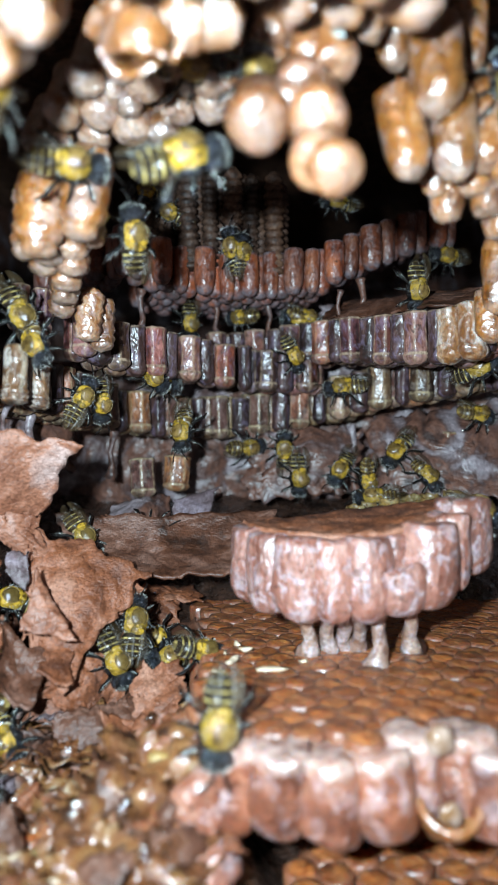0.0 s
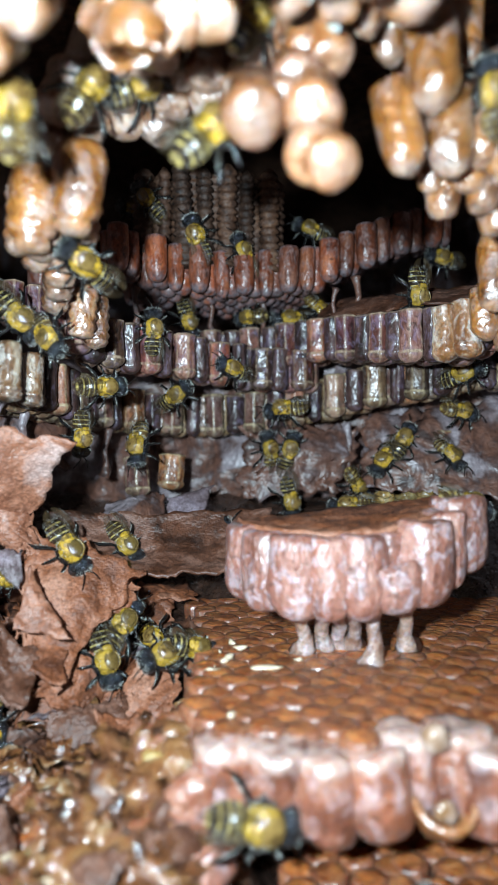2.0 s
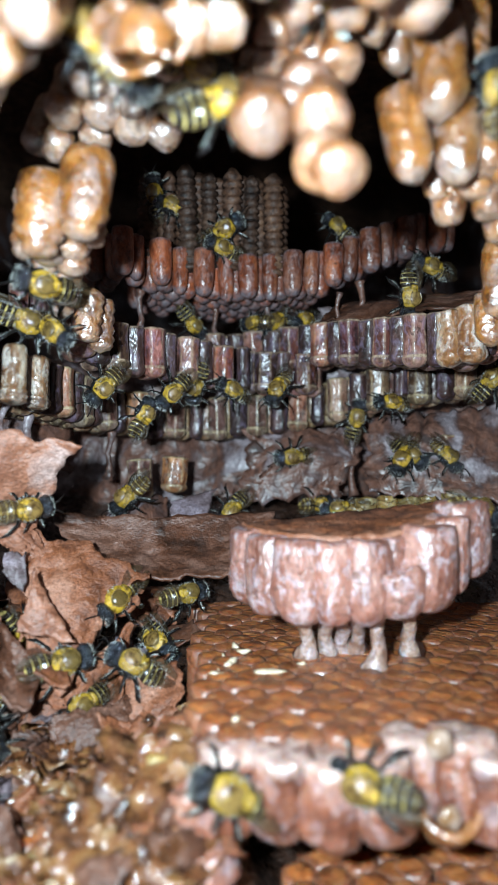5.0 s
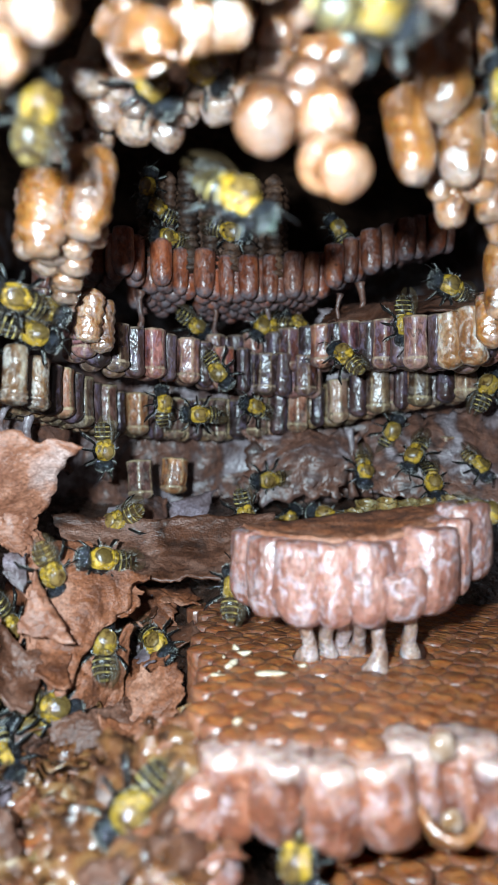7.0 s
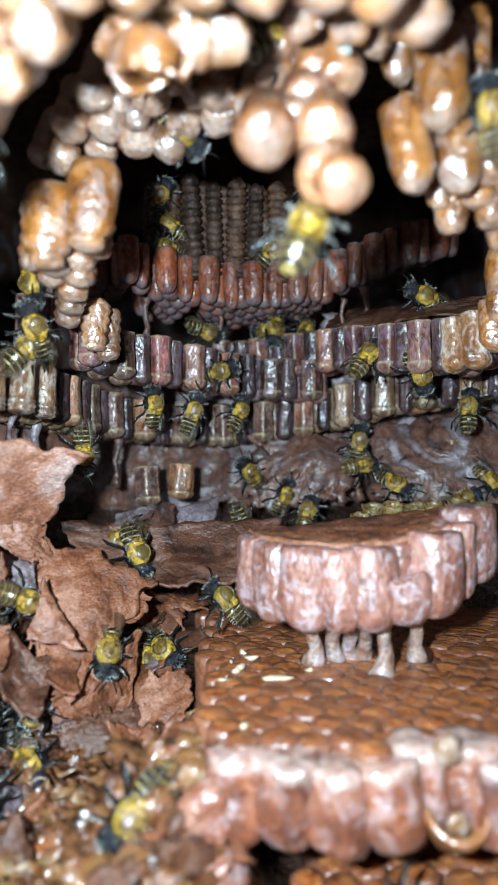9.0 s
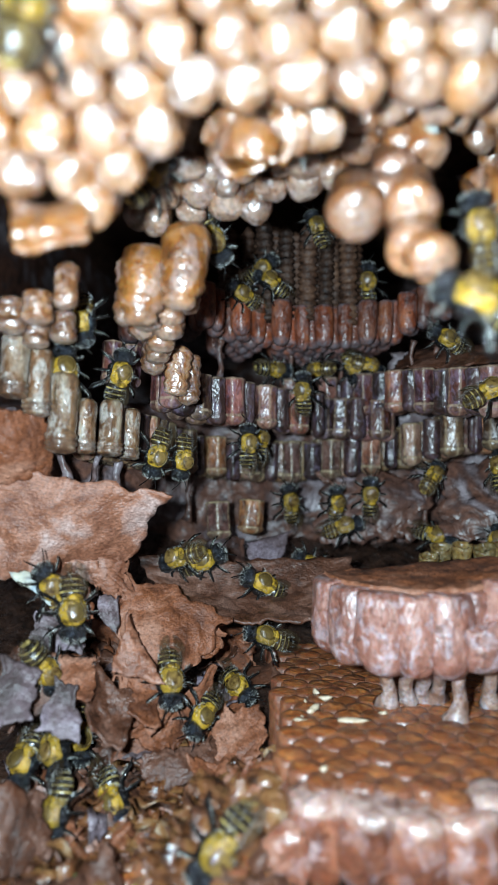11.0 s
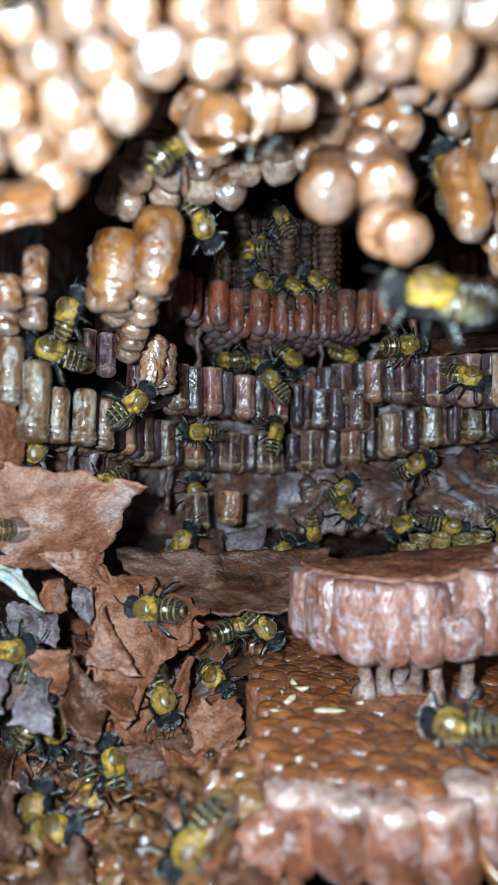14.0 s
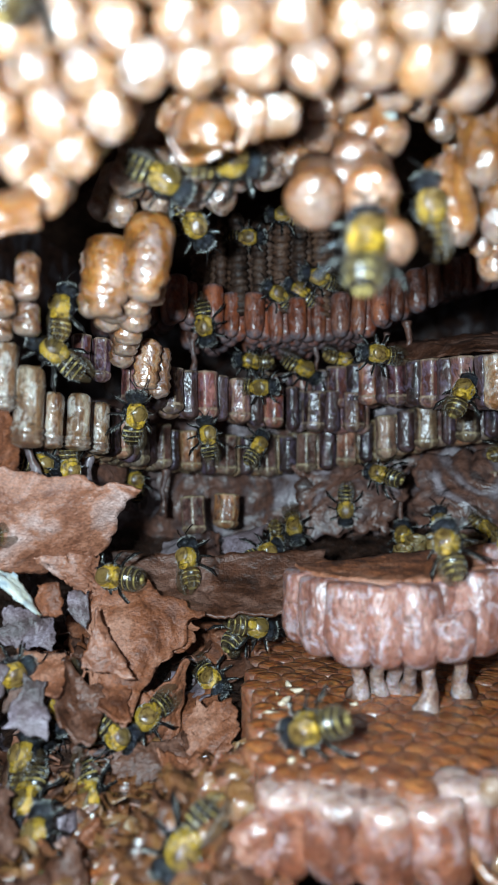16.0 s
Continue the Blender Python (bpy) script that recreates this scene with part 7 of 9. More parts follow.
    crawl(bees[24], (0.65, -0.75, 0.11), [(0, 5.9, 91.9, 10.8, -60), (0.5, 6.5, 91.9, 9.3, -40), (1, 4.6, 91.8, 9.2, -20), (1.17, 4.0, 91.4, 9.3, -73), (1.33, 3.4, 91.0, 9.3, -127), (1.5, 2.8, 90.6, 9.3, -180), (2, -1.8, 89.2, 8.8, -190), (2.5, -4.0, 88.8, 9.0, -190), (3, -4.1, 88.7, 9.1, -190), (3.5, -4.6, 88.7, 8.1, -190), (4, -4.2, 88.8, 7.8, -192), (4.38, -3.5, 89.4, 7.3, -193), (4.77, -2.8, 90.0, 6.9, -195), (5.15, -2.1, 90.5, 6.4, -196), (5.53, -1.4, 91.1, 6.0, -197), (5.92, -0.7, 91.7, 5.6, -199), (6.3, -0.0, 92.2, 5.1, -200), (6.5, 0.1, 92.3, 4.9, -197), (7, 0.6, 92.2, 4.5, -190), (7.5, 1.5, 91.8, 4.6, -216), (8, 1.9, 91.8, 4.6, -242), (8.38, 0.4, 91.6, 4.7, -261), (8.77, -1.1, 91.4, 4.7, -281), (9.15, -2.6, 91.2, 4.7, -301), (9.53, -4.0, 91.0, 4.8, -321), (9.92, -5.5, 90.8, 4.8, -340), (10.3, -7.0, 90.6, 4.8, -360), (10.5, -8.8, 90.3, 5.5, -334), (11, -8.6, 88.7, 5.9, -270), (11.38, -7.8, 88.9, 5.8, -270), (11.75, -6.9, 89.1, 5.8, -270), (12.12, -6.1, 89.3, 5.7, -270), (12.5, -5.3, 89.4, 5.7, -270), (12.83, -4.9, 89.5, 5.7, -272), (13.17, -4.6, 89.5, 5.7, -273), (13.5, -4.2, 89.5, 5.8, -275), (14.5, -3.8, 89.6, 5.4, -280), (14.88, -4.2, 89.5, 5.1, -285), (15.25, -4.6, 89.5, 4.8, -290), (15.62, -5.1, 89.4, 4.6, -295), (16, -5.5, 89.3, 4.3, -300)])
    crawl(bees[25], (-0.24, -0.79, 0.57), [(0, 12.2, 92.1, 6.8, 180), (0.5, 8.5, 92.0, 4.8, 237), (1, 7.7, 92.1, 4.1, 293), (1.5, 6.8, 92.3, 3.6, 350), (1.67, 6.1, 92.3, 3.6, 293), (1.83, 5.5, 92.2, 3.6, 237), (2, 4.8, 92.2, 3.6, 180), (2.5, 0.5, 92.4, 4.0, 180), (3, -2.8, 92.4, 4.5, 180), (3.5, -3.5, 92.0, 4.5, 180), (4, -3.6, 91.9, 4.7, 201), (4.38, -0.9, 91.3, 5.4, 218), (4.77, 1.9, 90.7, 6.1, 234), (5.15, 4.7, 90.1, 6.8, 251), (5.53, 7.5, 89.5, 7.5, 267), (5.92, 10.2, 88.8, 8.2, 284), (6.3, 13.0, 88.2, 8.9, 300), (6.5, 12.8, 84.2, 9.2, 250), (6.75, 12.2, 84.2, 9.9, 188), (7, 11.5, 84.1, 10.5, 125), (7.5, 11.0, 87.0, 11.7, 106), (8, 10.4, 87.4, 11.8, 87), (8.38, 11.6, 85.3, 11.5, 73), (8.77, 12.8, 83.1, 11.1, 58), (9.15, 14.1, 81.0, 10.7, 44), (9.53, 15.3, 78.9, 10.4, 29), (9.92, 16.5, 76.7, 10.0, 15), (10.3, 17.7, 74.6, 9.7, 0), (10.5, 17.3, 74.5, 10.2, 0), (11, 17.9, 74.3, 11.0, 20), (11.5, 18.0, 74.2, 10.6, 20), (12, 17.9, 74.3, 10.7, 20), (12.5, 18.1, 74.4, 10.9, 20), (13, 18.2, 74.4, 11.0, 0), (13.5, 18.1, 74.3, 11.2, -20), (14, 18.1, 74.6, 11.1, -40), (14.5, 18.0, 74.4, 11.9, -60), (15, 18.0, 74.4, 11.0, -20), (15.5, 18.1, 74.2, 10.2, 20), (16, 18.1, 74.6, 9.8, 60)])
    crawl(bees[26], (0.43, -0.90, -0.08), [(0, 19.4, 79.4, 16.9, -90), (0.4, 19.5, 79.2, 16.6, -90), (0.8, 19.6, 79.0, 16.4, -90), (1.2, 19.7, 78.9, 16.2, -90), (1.6, 19.7, 78.7, 16.0, -90), (2, 19.8, 78.5, 15.8, -90), (3.5, 19.5, 78.9, 15.5, -90), (4, 20.0, 78.8, 16.5, -90), (4.38, 19.5, 79.1, 16.5, -90), (4.77, 18.9, 79.3, 16.4, -90), (5.15, 18.4, 79.5, 16.4, -90), (5.53, 17.9, 79.8, 16.4, -90), (5.92, 17.4, 80.0, 16.4, -90), (6.3, 16.9, 80.3, 16.3, -90), (6.5, 17.1, 80.3, 16.4, -90), (7, 17.6, 78.2, 13.2, -90), (7.5, 16.7, 77.5, 10.3, -83), (8, 17.6, 77.9, 8.6, -77), (8.38, 18.1, 78.2, 8.3, -72), (8.77, 18.7, 78.4, 8.1, -66), (9.15, 19.2, 78.7, 7.9, -61), (9.53, 19.8, 79.0, 7.7, -56), (9.92, 20.3, 79.2, 7.5, -51), (10.3, 20.9, 79.5, 7.2, -46), (10.73, 20.3, 78.2, 8.7, -40), (11.15, 19.7, 76.9, 10.1, -35), (11.57, 19.2, 75.6, 11.5, -29), (12, 18.6, 74.3, 12.9, -23), (12.33, 17.0, 75.7, 13.9, -19), (12.67, 15.4, 77.0, 14.9, -14), (13, 13.8, 78.4, 15.9, -10), (13.38, 13.1, 78.4, 15.7, -5), (13.75, 12.4, 78.3, 15.5, 0), (14.12, 11.6, 78.3, 15.3, 5), (14.5, 10.9, 78.3, 15.2, 10), (14.88, 10.4, 78.2, 15.0, 51), (15.25, 10.0, 78.1, 14.9, 92), (15.62, 9.5, 78.1, 14.8, 134), (16, 9.0, 78.0, 14.6, 175)])
    crawl(bees[27], (-0.62, -0.71, 0.34), [(0, 25.8, 77.2, 7.8, 0), (0.38, 26.1, 79.0, 7.8, 0), (0.75, 26.5, 80.8, 7.8, 0), (1.12, 26.8, 82.6, 7.9, 0), (1.5, 27.1, 84.4, 7.9, 0), (2, 26.8, 84.2, 7.6, 0), (2.38, 27.5, 84.2, 7.6, 4), (2.75, 28.3, 84.1, 7.7, 8), (3.12, 29.1, 84.1, 7.7, 12), (3.5, 29.9, 84.0, 7.8, 16), (4, 30.2, 84.0, 7.7, 22), (4.42, 30.1, 84.0, 7.6, 26), (4.83, 29.9, 84.1, 7.5, 31), (5.25, 29.8, 84.1, 7.4, 35), (5.67, 29.6, 84.1, 7.3, 40), (6.08, 29.5, 84.2, 7.2, 44), (6.5, 29.3, 84.2, 7.1, 49), (6.88, 29.3, 84.1, 6.9, 53), (7.25, 29.2, 84.0, 6.8, 57), (7.62, 29.2, 83.9, 6.6, 61), (8, 29.1, 83.8, 6.5, 65), (8.38, 28.3, 84.8, 5.8, 69), (8.77, 27.4, 85.7, 5.2, 73), (9.15, 26.6, 86.7, 4.5, 78), (9.53, 25.8, 87.7, 3.8, 82), (9.92, 24.9, 88.6, 3.1, 86), (10.3, 24.1, 89.6, 2.4, 90), (10.5, 23.8, 89.7, 3.1, 90), (11, 22.8, 89.5, 2.6, 79), (11.38, 23.3, 89.5, 3.1, 70), (11.75, 23.7, 89.5, 3.5, 62), (12.12, 24.1, 89.6, 4.0, 53), (12.5, 24.6, 89.6, 4.5, 45), (12.9, 22.0, 89.4, 3.6, 36), (13.3, 19.3, 89.2, 2.8, 27), (13.7, 16.7, 89.1, 2.0, 18), (14.1, 14.1, 88.9, 1.2, 9), (14.5, 11.5, 88.7, 0.4, 0), (14.88, 11.2, 88.7, 0.4, 38), (15.25, 11.0, 88.6, 0.4, 75), (15.62, 10.7, 88.6, 0.4, 112), (16, 10.5, 88.5, 0.4, 150)])
    crawl(bees[28], (0.40, -0.79, 0.45), [(0, 30.7, 92.2, 3.0, 0), (0.38, 30.5, 92.2, 3.2, 0), (0.75, 30.3, 92.3, 3.4, 0), (1.12, 30.0, 92.3, 3.5, 0), (1.5, 29.8, 92.4, 3.7, 0), (2, 29.1, 92.2, 3.2, 0), (2.33, 28.1, 92.3, 3.6, -20), (2.67, 27.0, 92.4, 4.0, -40), (3, 26.0, 92.4, 4.4, -60), (3.5, 25.0, 90.0, 5.7, -90), (3.75, 23.1, 90.0, 5.7, -150), (4, 21.3, 90.0, 5.7, -210), (4.2, 20.9, 90.0, 6.0, -202), (4.58, 19.8, 90.4, 5.4, -187), (4.97, 18.8, 90.8, 4.9, -171), (5.35, 17.8, 91.1, 4.4, -156), (5.73, 16.8, 91.5, 3.8, -141), (6.12, 15.8, 91.9, 3.3, -125), (6.5, 14.7, 92.2, 2.7, -110), (7, 15.5, 92.1, -4.1, -90), (7.5, 16.1, 91.6, -5.3, -63), (8, 16.6, 91.6, -5.0, -35), (8.38, 15.8, 91.5, -4.1, -15), (8.77, 15.0, 91.5, -3.2, 6), (9.15, 14.2, 91.4, -2.4, 27), (9.53, 13.5, 91.4, -1.5, 48), (9.92, 12.7, 91.3, -0.6, 69), (10.3, 11.9, 91.3, 0.2, 90), (10.5, 12.3, 91.2, 0.6, 90), (11, 14.6, 90.9, 1.3, 60), (11.5, 16.2, 90.9, 1.6, 47), (12, 19.1, 91.2, 1.8, 33), (12.5, 21.9, 91.5, 2.1, 20), (13, 24.2, 91.5, 2.1, 20), (13.33, 25.2, 91.6, 2.1, 20), (13.67, 26.3, 91.8, 2.1, 20), (14, 27.4, 91.9, 2.0, 20), (14.4, 27.5, 91.8, 2.3, 20), (14.8, 27.6, 91.8, 2.6, 20), (15.2, 27.7, 91.7, 2.8, 20), (15.6, 27.9, 91.6, 3.1, 20), (16, 28.0, 91.6, 3.3, 20)])
    crawl(bees[29], (0.45, -0.88, -0.14), [(0, -0.2, 96.9, -1.4, 0), (0.33, -0.0, 96.8, -1.3, 17), (0.67, 0.2, 96.8, -1.3, 34), (1, 0.5, 96.8, -1.2, 51), (1.5, 2.1, 96.5, -1.5, 77), (2, 3.3, 96.1, -1.8, 103), (2.5, 3.8, 96.3, -1.5, 129), (3, 3.9, 96.3, -1.1, 154), (3.5, 4.9, 96.0, -1.1, 180), (3.9, 6.8, 95.4, -1.2, 180), (4.2, 7.6, 95.4, -1.0, 180), (4.62, 6.7, 95.3, -1.8, 180), (5.04, 5.8, 95.1, -2.5, 180), (5.46, 4.9, 95.0, -3.3, 180), (5.88, 4.0, 94.9, -4.1, 180), (6.3, 3.2, 94.8, -4.8, 180), (6.65, 2.9, 94.7, -5.1, 180), (7, 2.6, 94.7, -5.5, 180), (7.33, 2.4, 94.8, -5.3, 171), (7.67, 2.1, 94.9, -5.1, 163), (8, 1.9, 95.0, -4.9, 154), (8.38, 0.9, 95.1, -4.4, 144), (8.77, -0.1, 95.2, -4.0, 135), (9.15, -1.2, 95.4, -3.6, 125), (9.53, -2.2, 95.5, -3.2, 115), (9.92, -3.2, 95.6, -2.8, 105), (10.3, -4.2, 95.8, -2.4, 95), (10.5, -4.7, 95.6, -2.6, 90), (11, -4.7, 94.3, -2.7, 100), (11.5, -5.6, 94.2, -2.3, 97), (12, -7.7, 94.2, -0.9, 93), (12.5, -9.4, 94.4, -1.2, 90), (13, -11.2, 94.3, -1.8, 91), (13.5, -13.4, 94.2, -1.7, 92), (14, -15.3, 94.3, -2.5, 94), (14.5, -15.2, 94.0, -1.9, 95), (15, -17.8, 93.9, -1.5, 95), (15.5, -20.3, 93.5, -1.1, 95), (16, -23.1, 93.3, -0.5, 95)])
    crawl(bees[30], (0.07, -0.99, -0.16), [(0, 4.6, 95.8, -1.6, 90), (0.5, 5.0, 95.6, -1.7, 86), (1, 5.3, 95.7, -1.6, 81), (1.33, 5.6, 95.6, -1.7, 79), (1.67, 5.8, 95.4, -1.7, 76), (2, 6.1, 95.3, -1.8, 73), (2.5, 7.4, 95.5, -1.1, 69), (3, 10.1, 95.7, -0.7, 64), (3.5, 12.3, 95.3, 0.8, 60), (4, 12.7, 94.6, 3.3, 90), (4.2, 12.8, 94.6, 4.3, 87), (4.62, 13.8, 94.7, 3.7, 82), (5.04, 14.9, 94.7, 3.0, 76), (5.46, 15.9, 94.7, 2.4, 71), (5.88, 16.9, 94.8, 1.8, 65), (6.3, 17.9, 94.8, 1.2, 60), (6.5, 18.1, 94.8, 1.2, 61), (7, 19.8, 94.9, 1.4, 65), (7.5, 20.2, 94.8, 1.7, 69), (8, 20.4, 95.2, 1.9, 72), (8.38, 18.1, 95.2, 1.4, 75), (8.77, 15.9, 95.2, 0.9, 78), (9.15, 13.6, 95.2, 0.4, 80), (9.53, 11.4, 95.2, -0.1, 83), (9.92, 9.1, 95.1, -0.6, 86), (10.3, 6.9, 95.1, -1.1, 89), (10.5, 7.0, 95.0, -1.0, 90), (11, 6.5, 94.3, -1.6, 90), (11.5, 7.1, 94.2, -1.0, 45), (12, 9.0, 94.5, -1.0, 0), (12.5, 10.2, 94.8, -1.5, -45), (13, 9.6, 94.7, -1.5, -19), (13.5, 7.9, 94.5, -1.9, 8), (14, 5.8, 94.6, -1.9, 34), (14.5, 5.3, 94.4, -2.2, 60), (15, 5.4, 94.4, -3.1, 10), (15.33, 5.8, 94.4, -3.6, -23), (15.67, 6.1, 94.4, -4.2, -57), (16, 6.5, 94.4, -4.7, -90)])
    crawl(bees[31], (0.49, -0.87, 0.01), [(0, 6.6, 94.3, -5.6, -90), (0.33, 6.6, 94.6, -6.2, -88), (0.67, 6.7, 94.8, -6.8, -87), (1, 6.7, 95.0, -7.4, -85), (1.5, 7.4, 95.2, -8.9, -82), (2, 6.2, 95.1, -9.1, -80), (2.5, 3.1, 88.3, -9.6, -117), (3, -0.6, 88.3, -10.0, -153), (3.5, -2.7, 87.9, -9.6, -190), (4, -4.6, 94.9, -9.3, -172), (4.38, -3.8, 93.8, -9.4, -158), (4.77, -3.0, 92.6, -9.6, -145), (5.15, -2.2, 91.5, -9.7, -131), (5.53, -1.3, 90.4, -9.9, -117), (5.92, -0.5, 89.3, -10.0, -104), (6.3, 0.3, 88.2, -10.2, -90), (6.65, -0.1, 88.1, -9.9, -85), (7, -0.5, 88.1, -9.6, -80), (7.33, -1.1, 88.0, -9.9, -78), (7.67, -1.7, 87.9, -10.1, -76), (8, -2.2, 87.8, -10.4, -74), (8.38, -1.9, 87.7, -10.6, -72), (8.77, -1.6, 87.5, -10.7, -70), (9.15, -1.2, 87.4, -10.9, -68), (9.53, -0.9, 87.2, -11.0, -66), (9.92, -0.6, 87.1, -11.2, -63), (10.3, -0.2, 87.0, -11.3, -61), (10.5, -0.9, 86.9, -11.0, -60), (10.67, -1.2, 86.5, -10.8, -110), (10.83, -1.5, 86.1, -10.5, -160), (11, -1.9, 85.8, -10.3, -210), (11.33, -2.0, 85.8, -10.0, -210), (11.67, -2.1, 85.8, -9.8, -210), (12, -2.2, 85.8, -9.5, -210), (12.5, -2.3, 86.1, -9.8, -210), (13, -1.6, 86.1, -10.0, -248), (13.33, -2.1, 88.5, -10.2, -272), (13.67, -2.5, 90.9, -10.4, -298), (14, -2.9, 93.3, -10.6, -322), (14.5, -3.5, 93.0, -10.0, -360), (14.88, -3.7, 91.2, -9.9, -355), (15.25, -3.9, 89.4, -9.7, -350), (15.62, -4.1, 87.6, -9.6, -345), (16, -4.3, 85.8, -9.5, -340)])
    crawl(bees[32], (-0.33, -0.72, 0.62), [(0, 19.6, 92.7, -2.0, -130), (0.5, 19.2, 92.6, -1.7, -130), (1, 18.8, 92.7, -2.1, -130), (1.5, 18.5, 92.1, -3.0, -130), (2, 18.4, 91.9, -3.3, -130), (2.33, 18.6, 92.0, -3.3, -129), (2.67, 18.8, 92.1, -3.2, -129), (3, 19.0, 92.2, -3.2, -128), (3.5, 19.1, 91.8, -3.0, -127), (4, 18.9, 91.8, -3.0, -126), (4.38, 19.5, 91.8, -2.9, -125), (4.77, 20.1, 91.7, -2.7, -124), (5.15, 20.7, 91.6, -2.6, -124), (5.53, 21.3, 91.5, -2.4, -123), (5.92, 22.0, 91.5, -2.3, -122), (6.3, 22.6, 91.4, -2.2, -121), (6.65, 22.3, 91.6, -2.1, -121), (7, 22.0, 91.8, -2.0, -120), (7.5, 21.5, 91.3, -2.6, -103), (8, 21.1, 91.5, -3.5, -86), (8.38, 20.2, 91.4, -4.1, -73), (8.77, 19.4, 91.3, -4.8, -59), (9.15, 18.5, 91.3, -5.5, -46), (9.53, 17.7, 91.2, -6.2, -33), (9.92, 16.8, 91.1, -6.9, -20), (10.3, 16.0, 91.0, -7.5, -7), (10.5, 15.6, 91.0, -6.9, 0), (11, 15.7, 94.2, -7.1, -30), (11.5, 9.3, 93.6, -7.2, -60), (12, 9.4, 93.7, -6.7, -60), (12.5, 11.3, 93.9, -5.7, -60), (13, 11.5, 93.9, -6.2, -90), (13.5, 13.7, 94.0, -6.1, -120), (14, 13.7, 94.3, -7.1, -150), (14.5, 14.3, 94.1, -7.5, -180), (14.88, 14.4, 94.1, -7.7, -202), (15.25, 14.4, 94.1, -7.9, -225), (15.62, 14.4, 94.0, -8.1, -248), (16, 14.4, 94.0, -8.3, -270)])
    crawl(bees[33], (-0.06, -0.87, 0.49), [(0, 12.3, 95.1, -4.6, -120), (0.33, 13.4, 95.5, -4.6, -90), (0.67, 14.4, 95.8, -4.6, -60), (1, 15.5, 96.1, -4.7, -30), (1.33, 17.5, 95.1, -3.2, 0), (1.67, 19.4, 94.1, -1.8, 30), (2, 21.4, 93.0, -0.4, 60), (2.33, 21.3, 93.3, -0.3, 48), (2.67, 21.2, 93.6, -0.2, 37), (3, 21.1, 93.9, -0.2, 25), (3.5, 21.3, 93.5, 0.4, 8), (4, 21.4, 93.9, 1.1, -10), (4.38, 21.6, 93.3, -0.1, -23), (4.77, 21.8, 92.7, -1.4, -37), (5.15, 21.9, 92.1, -2.6, -50), (5.53, 22.1, 91.5, -3.8, -63), (5.92, 22.3, 90.9, -5.1, -77), (6.3, 22.5, 90.3, -6.3, -90), (6.5, 22.5, 90.2, -6.3, -89), (7, 24.2, 90.1, -5.5, -85), (7.5, 27.1, 89.8, -5.3, -58), (8, 28.8, 90.0, -6.5, -32), (8.38, 28.2, 89.9, -6.7, -12), (8.77, 27.7, 89.8, -7.0, 9), (9.15, 27.2, 89.7, -7.3, 29), (9.53, 26.7, 89.6, -7.6, 49), (9.92, 26.1, 89.5, -7.8, 70), (10.3, 25.6, 89.4, -8.1, 90), (10.5, 24.7, 89.5, -7.2, 84), (11, 22.5, 89.9, -7.3, 70), (11.33, 22.7, 89.5, -7.4, 60), (11.67, 23.0, 89.1, -7.5, 51), (12, 23.2, 88.7, -7.6, 41), (12.5, 23.1, 88.8, -7.7, 27), (13, 22.6, 88.7, -7.4, 13), (13.5, 21.6, 90.2, -6.8, -1), (14, 19.6, 90.4, -6.7, -16), (14.5, 16.7, 90.6, -6.1, -30), (15, 17.9, 90.8, -6.2, 10), (15.33, 18.2, 90.7, -6.2, 37), (15.67, 18.5, 90.7, -6.2, 63), (16, 18.7, 90.6, -6.2, 90)])
    crawl(bees[34], (0.37, -0.65, 0.67), [(0, 23.4, 90.3, -5.2, -60), (0.38, 24.2, 90.5, -4.6, -60), (0.75, 25.0, 90.6, -4.1, -60), (1.12, 25.8, 90.7, -3.6, -60), (1.5, 26.6, 90.8, -3.0, -60), (2, 27.1, 90.4, -2.7, -60), (2.5, 27.2, 90.3, -4.0, -60), (3, 27.1, 90.3, -4.5, -60), (3.5, 26.6, 90.5, -3.4, -60), (4, 25.8, 91.0, -2.0, -60), (4.2, 24.9, 91.2, -1.6, -60), (4.58, 25.6, 91.1, -1.9, -60), (4.97, 26.4, 91.0, -2.3, -60), (5.35, 27.1, 90.9, -2.6, -60), (5.73, 27.9, 90.8, -2.9, -60), (6.12, 28.6, 90.6, -3.2, -60), (6.5, 29.4, 90.5, -3.6, -60), (7, 30.4, 90.4, -3.3, -60), (7.33, 30.7, 90.3, -3.4, -60), (7.67, 30.9, 90.3, -3.5, -60), (8, 31.2, 90.2, -3.6, -60), (8.38, 31.1, 90.0, -4.1, -60), (8.77, 31.0, 89.8, -4.6, -60), (9.15, 30.9, 89.6, -5.2, -60), (9.53, 30.8, 89.4, -5.7, -60), (9.92, 30.7, 89.2, -6.2, -60), (10.3, 30.6, 89.0, -6.8, -60), (10.72, 30.0, 88.8, -6.8, -60), (11.14, 29.4, 88.6, -6.8, -60), (11.56, 28.8, 88.3, -6.9, -60), (11.98, 28.2, 88.1, -6.9, -60), (12.4, 27.6, 87.9, -7.0, -60), (12.82, 27.0, 87.7, -7.0, -60), (13.24, 26.4, 87.4, -7.0, -60), (13.66, 25.8, 87.2, -7.1, -60), (14.08, 25.2, 87.0, -7.1, -60), (14.5, 24.6, 86.8, -7.2, -60), (14.88, 24.6, 87.5, -7.1, -60), (15.25, 24.5, 88.2, -7.1, -60), (15.62, 24.5, 88.8, -7.1, -60), (16, 24.5, 89.5, -7.1, -60)])
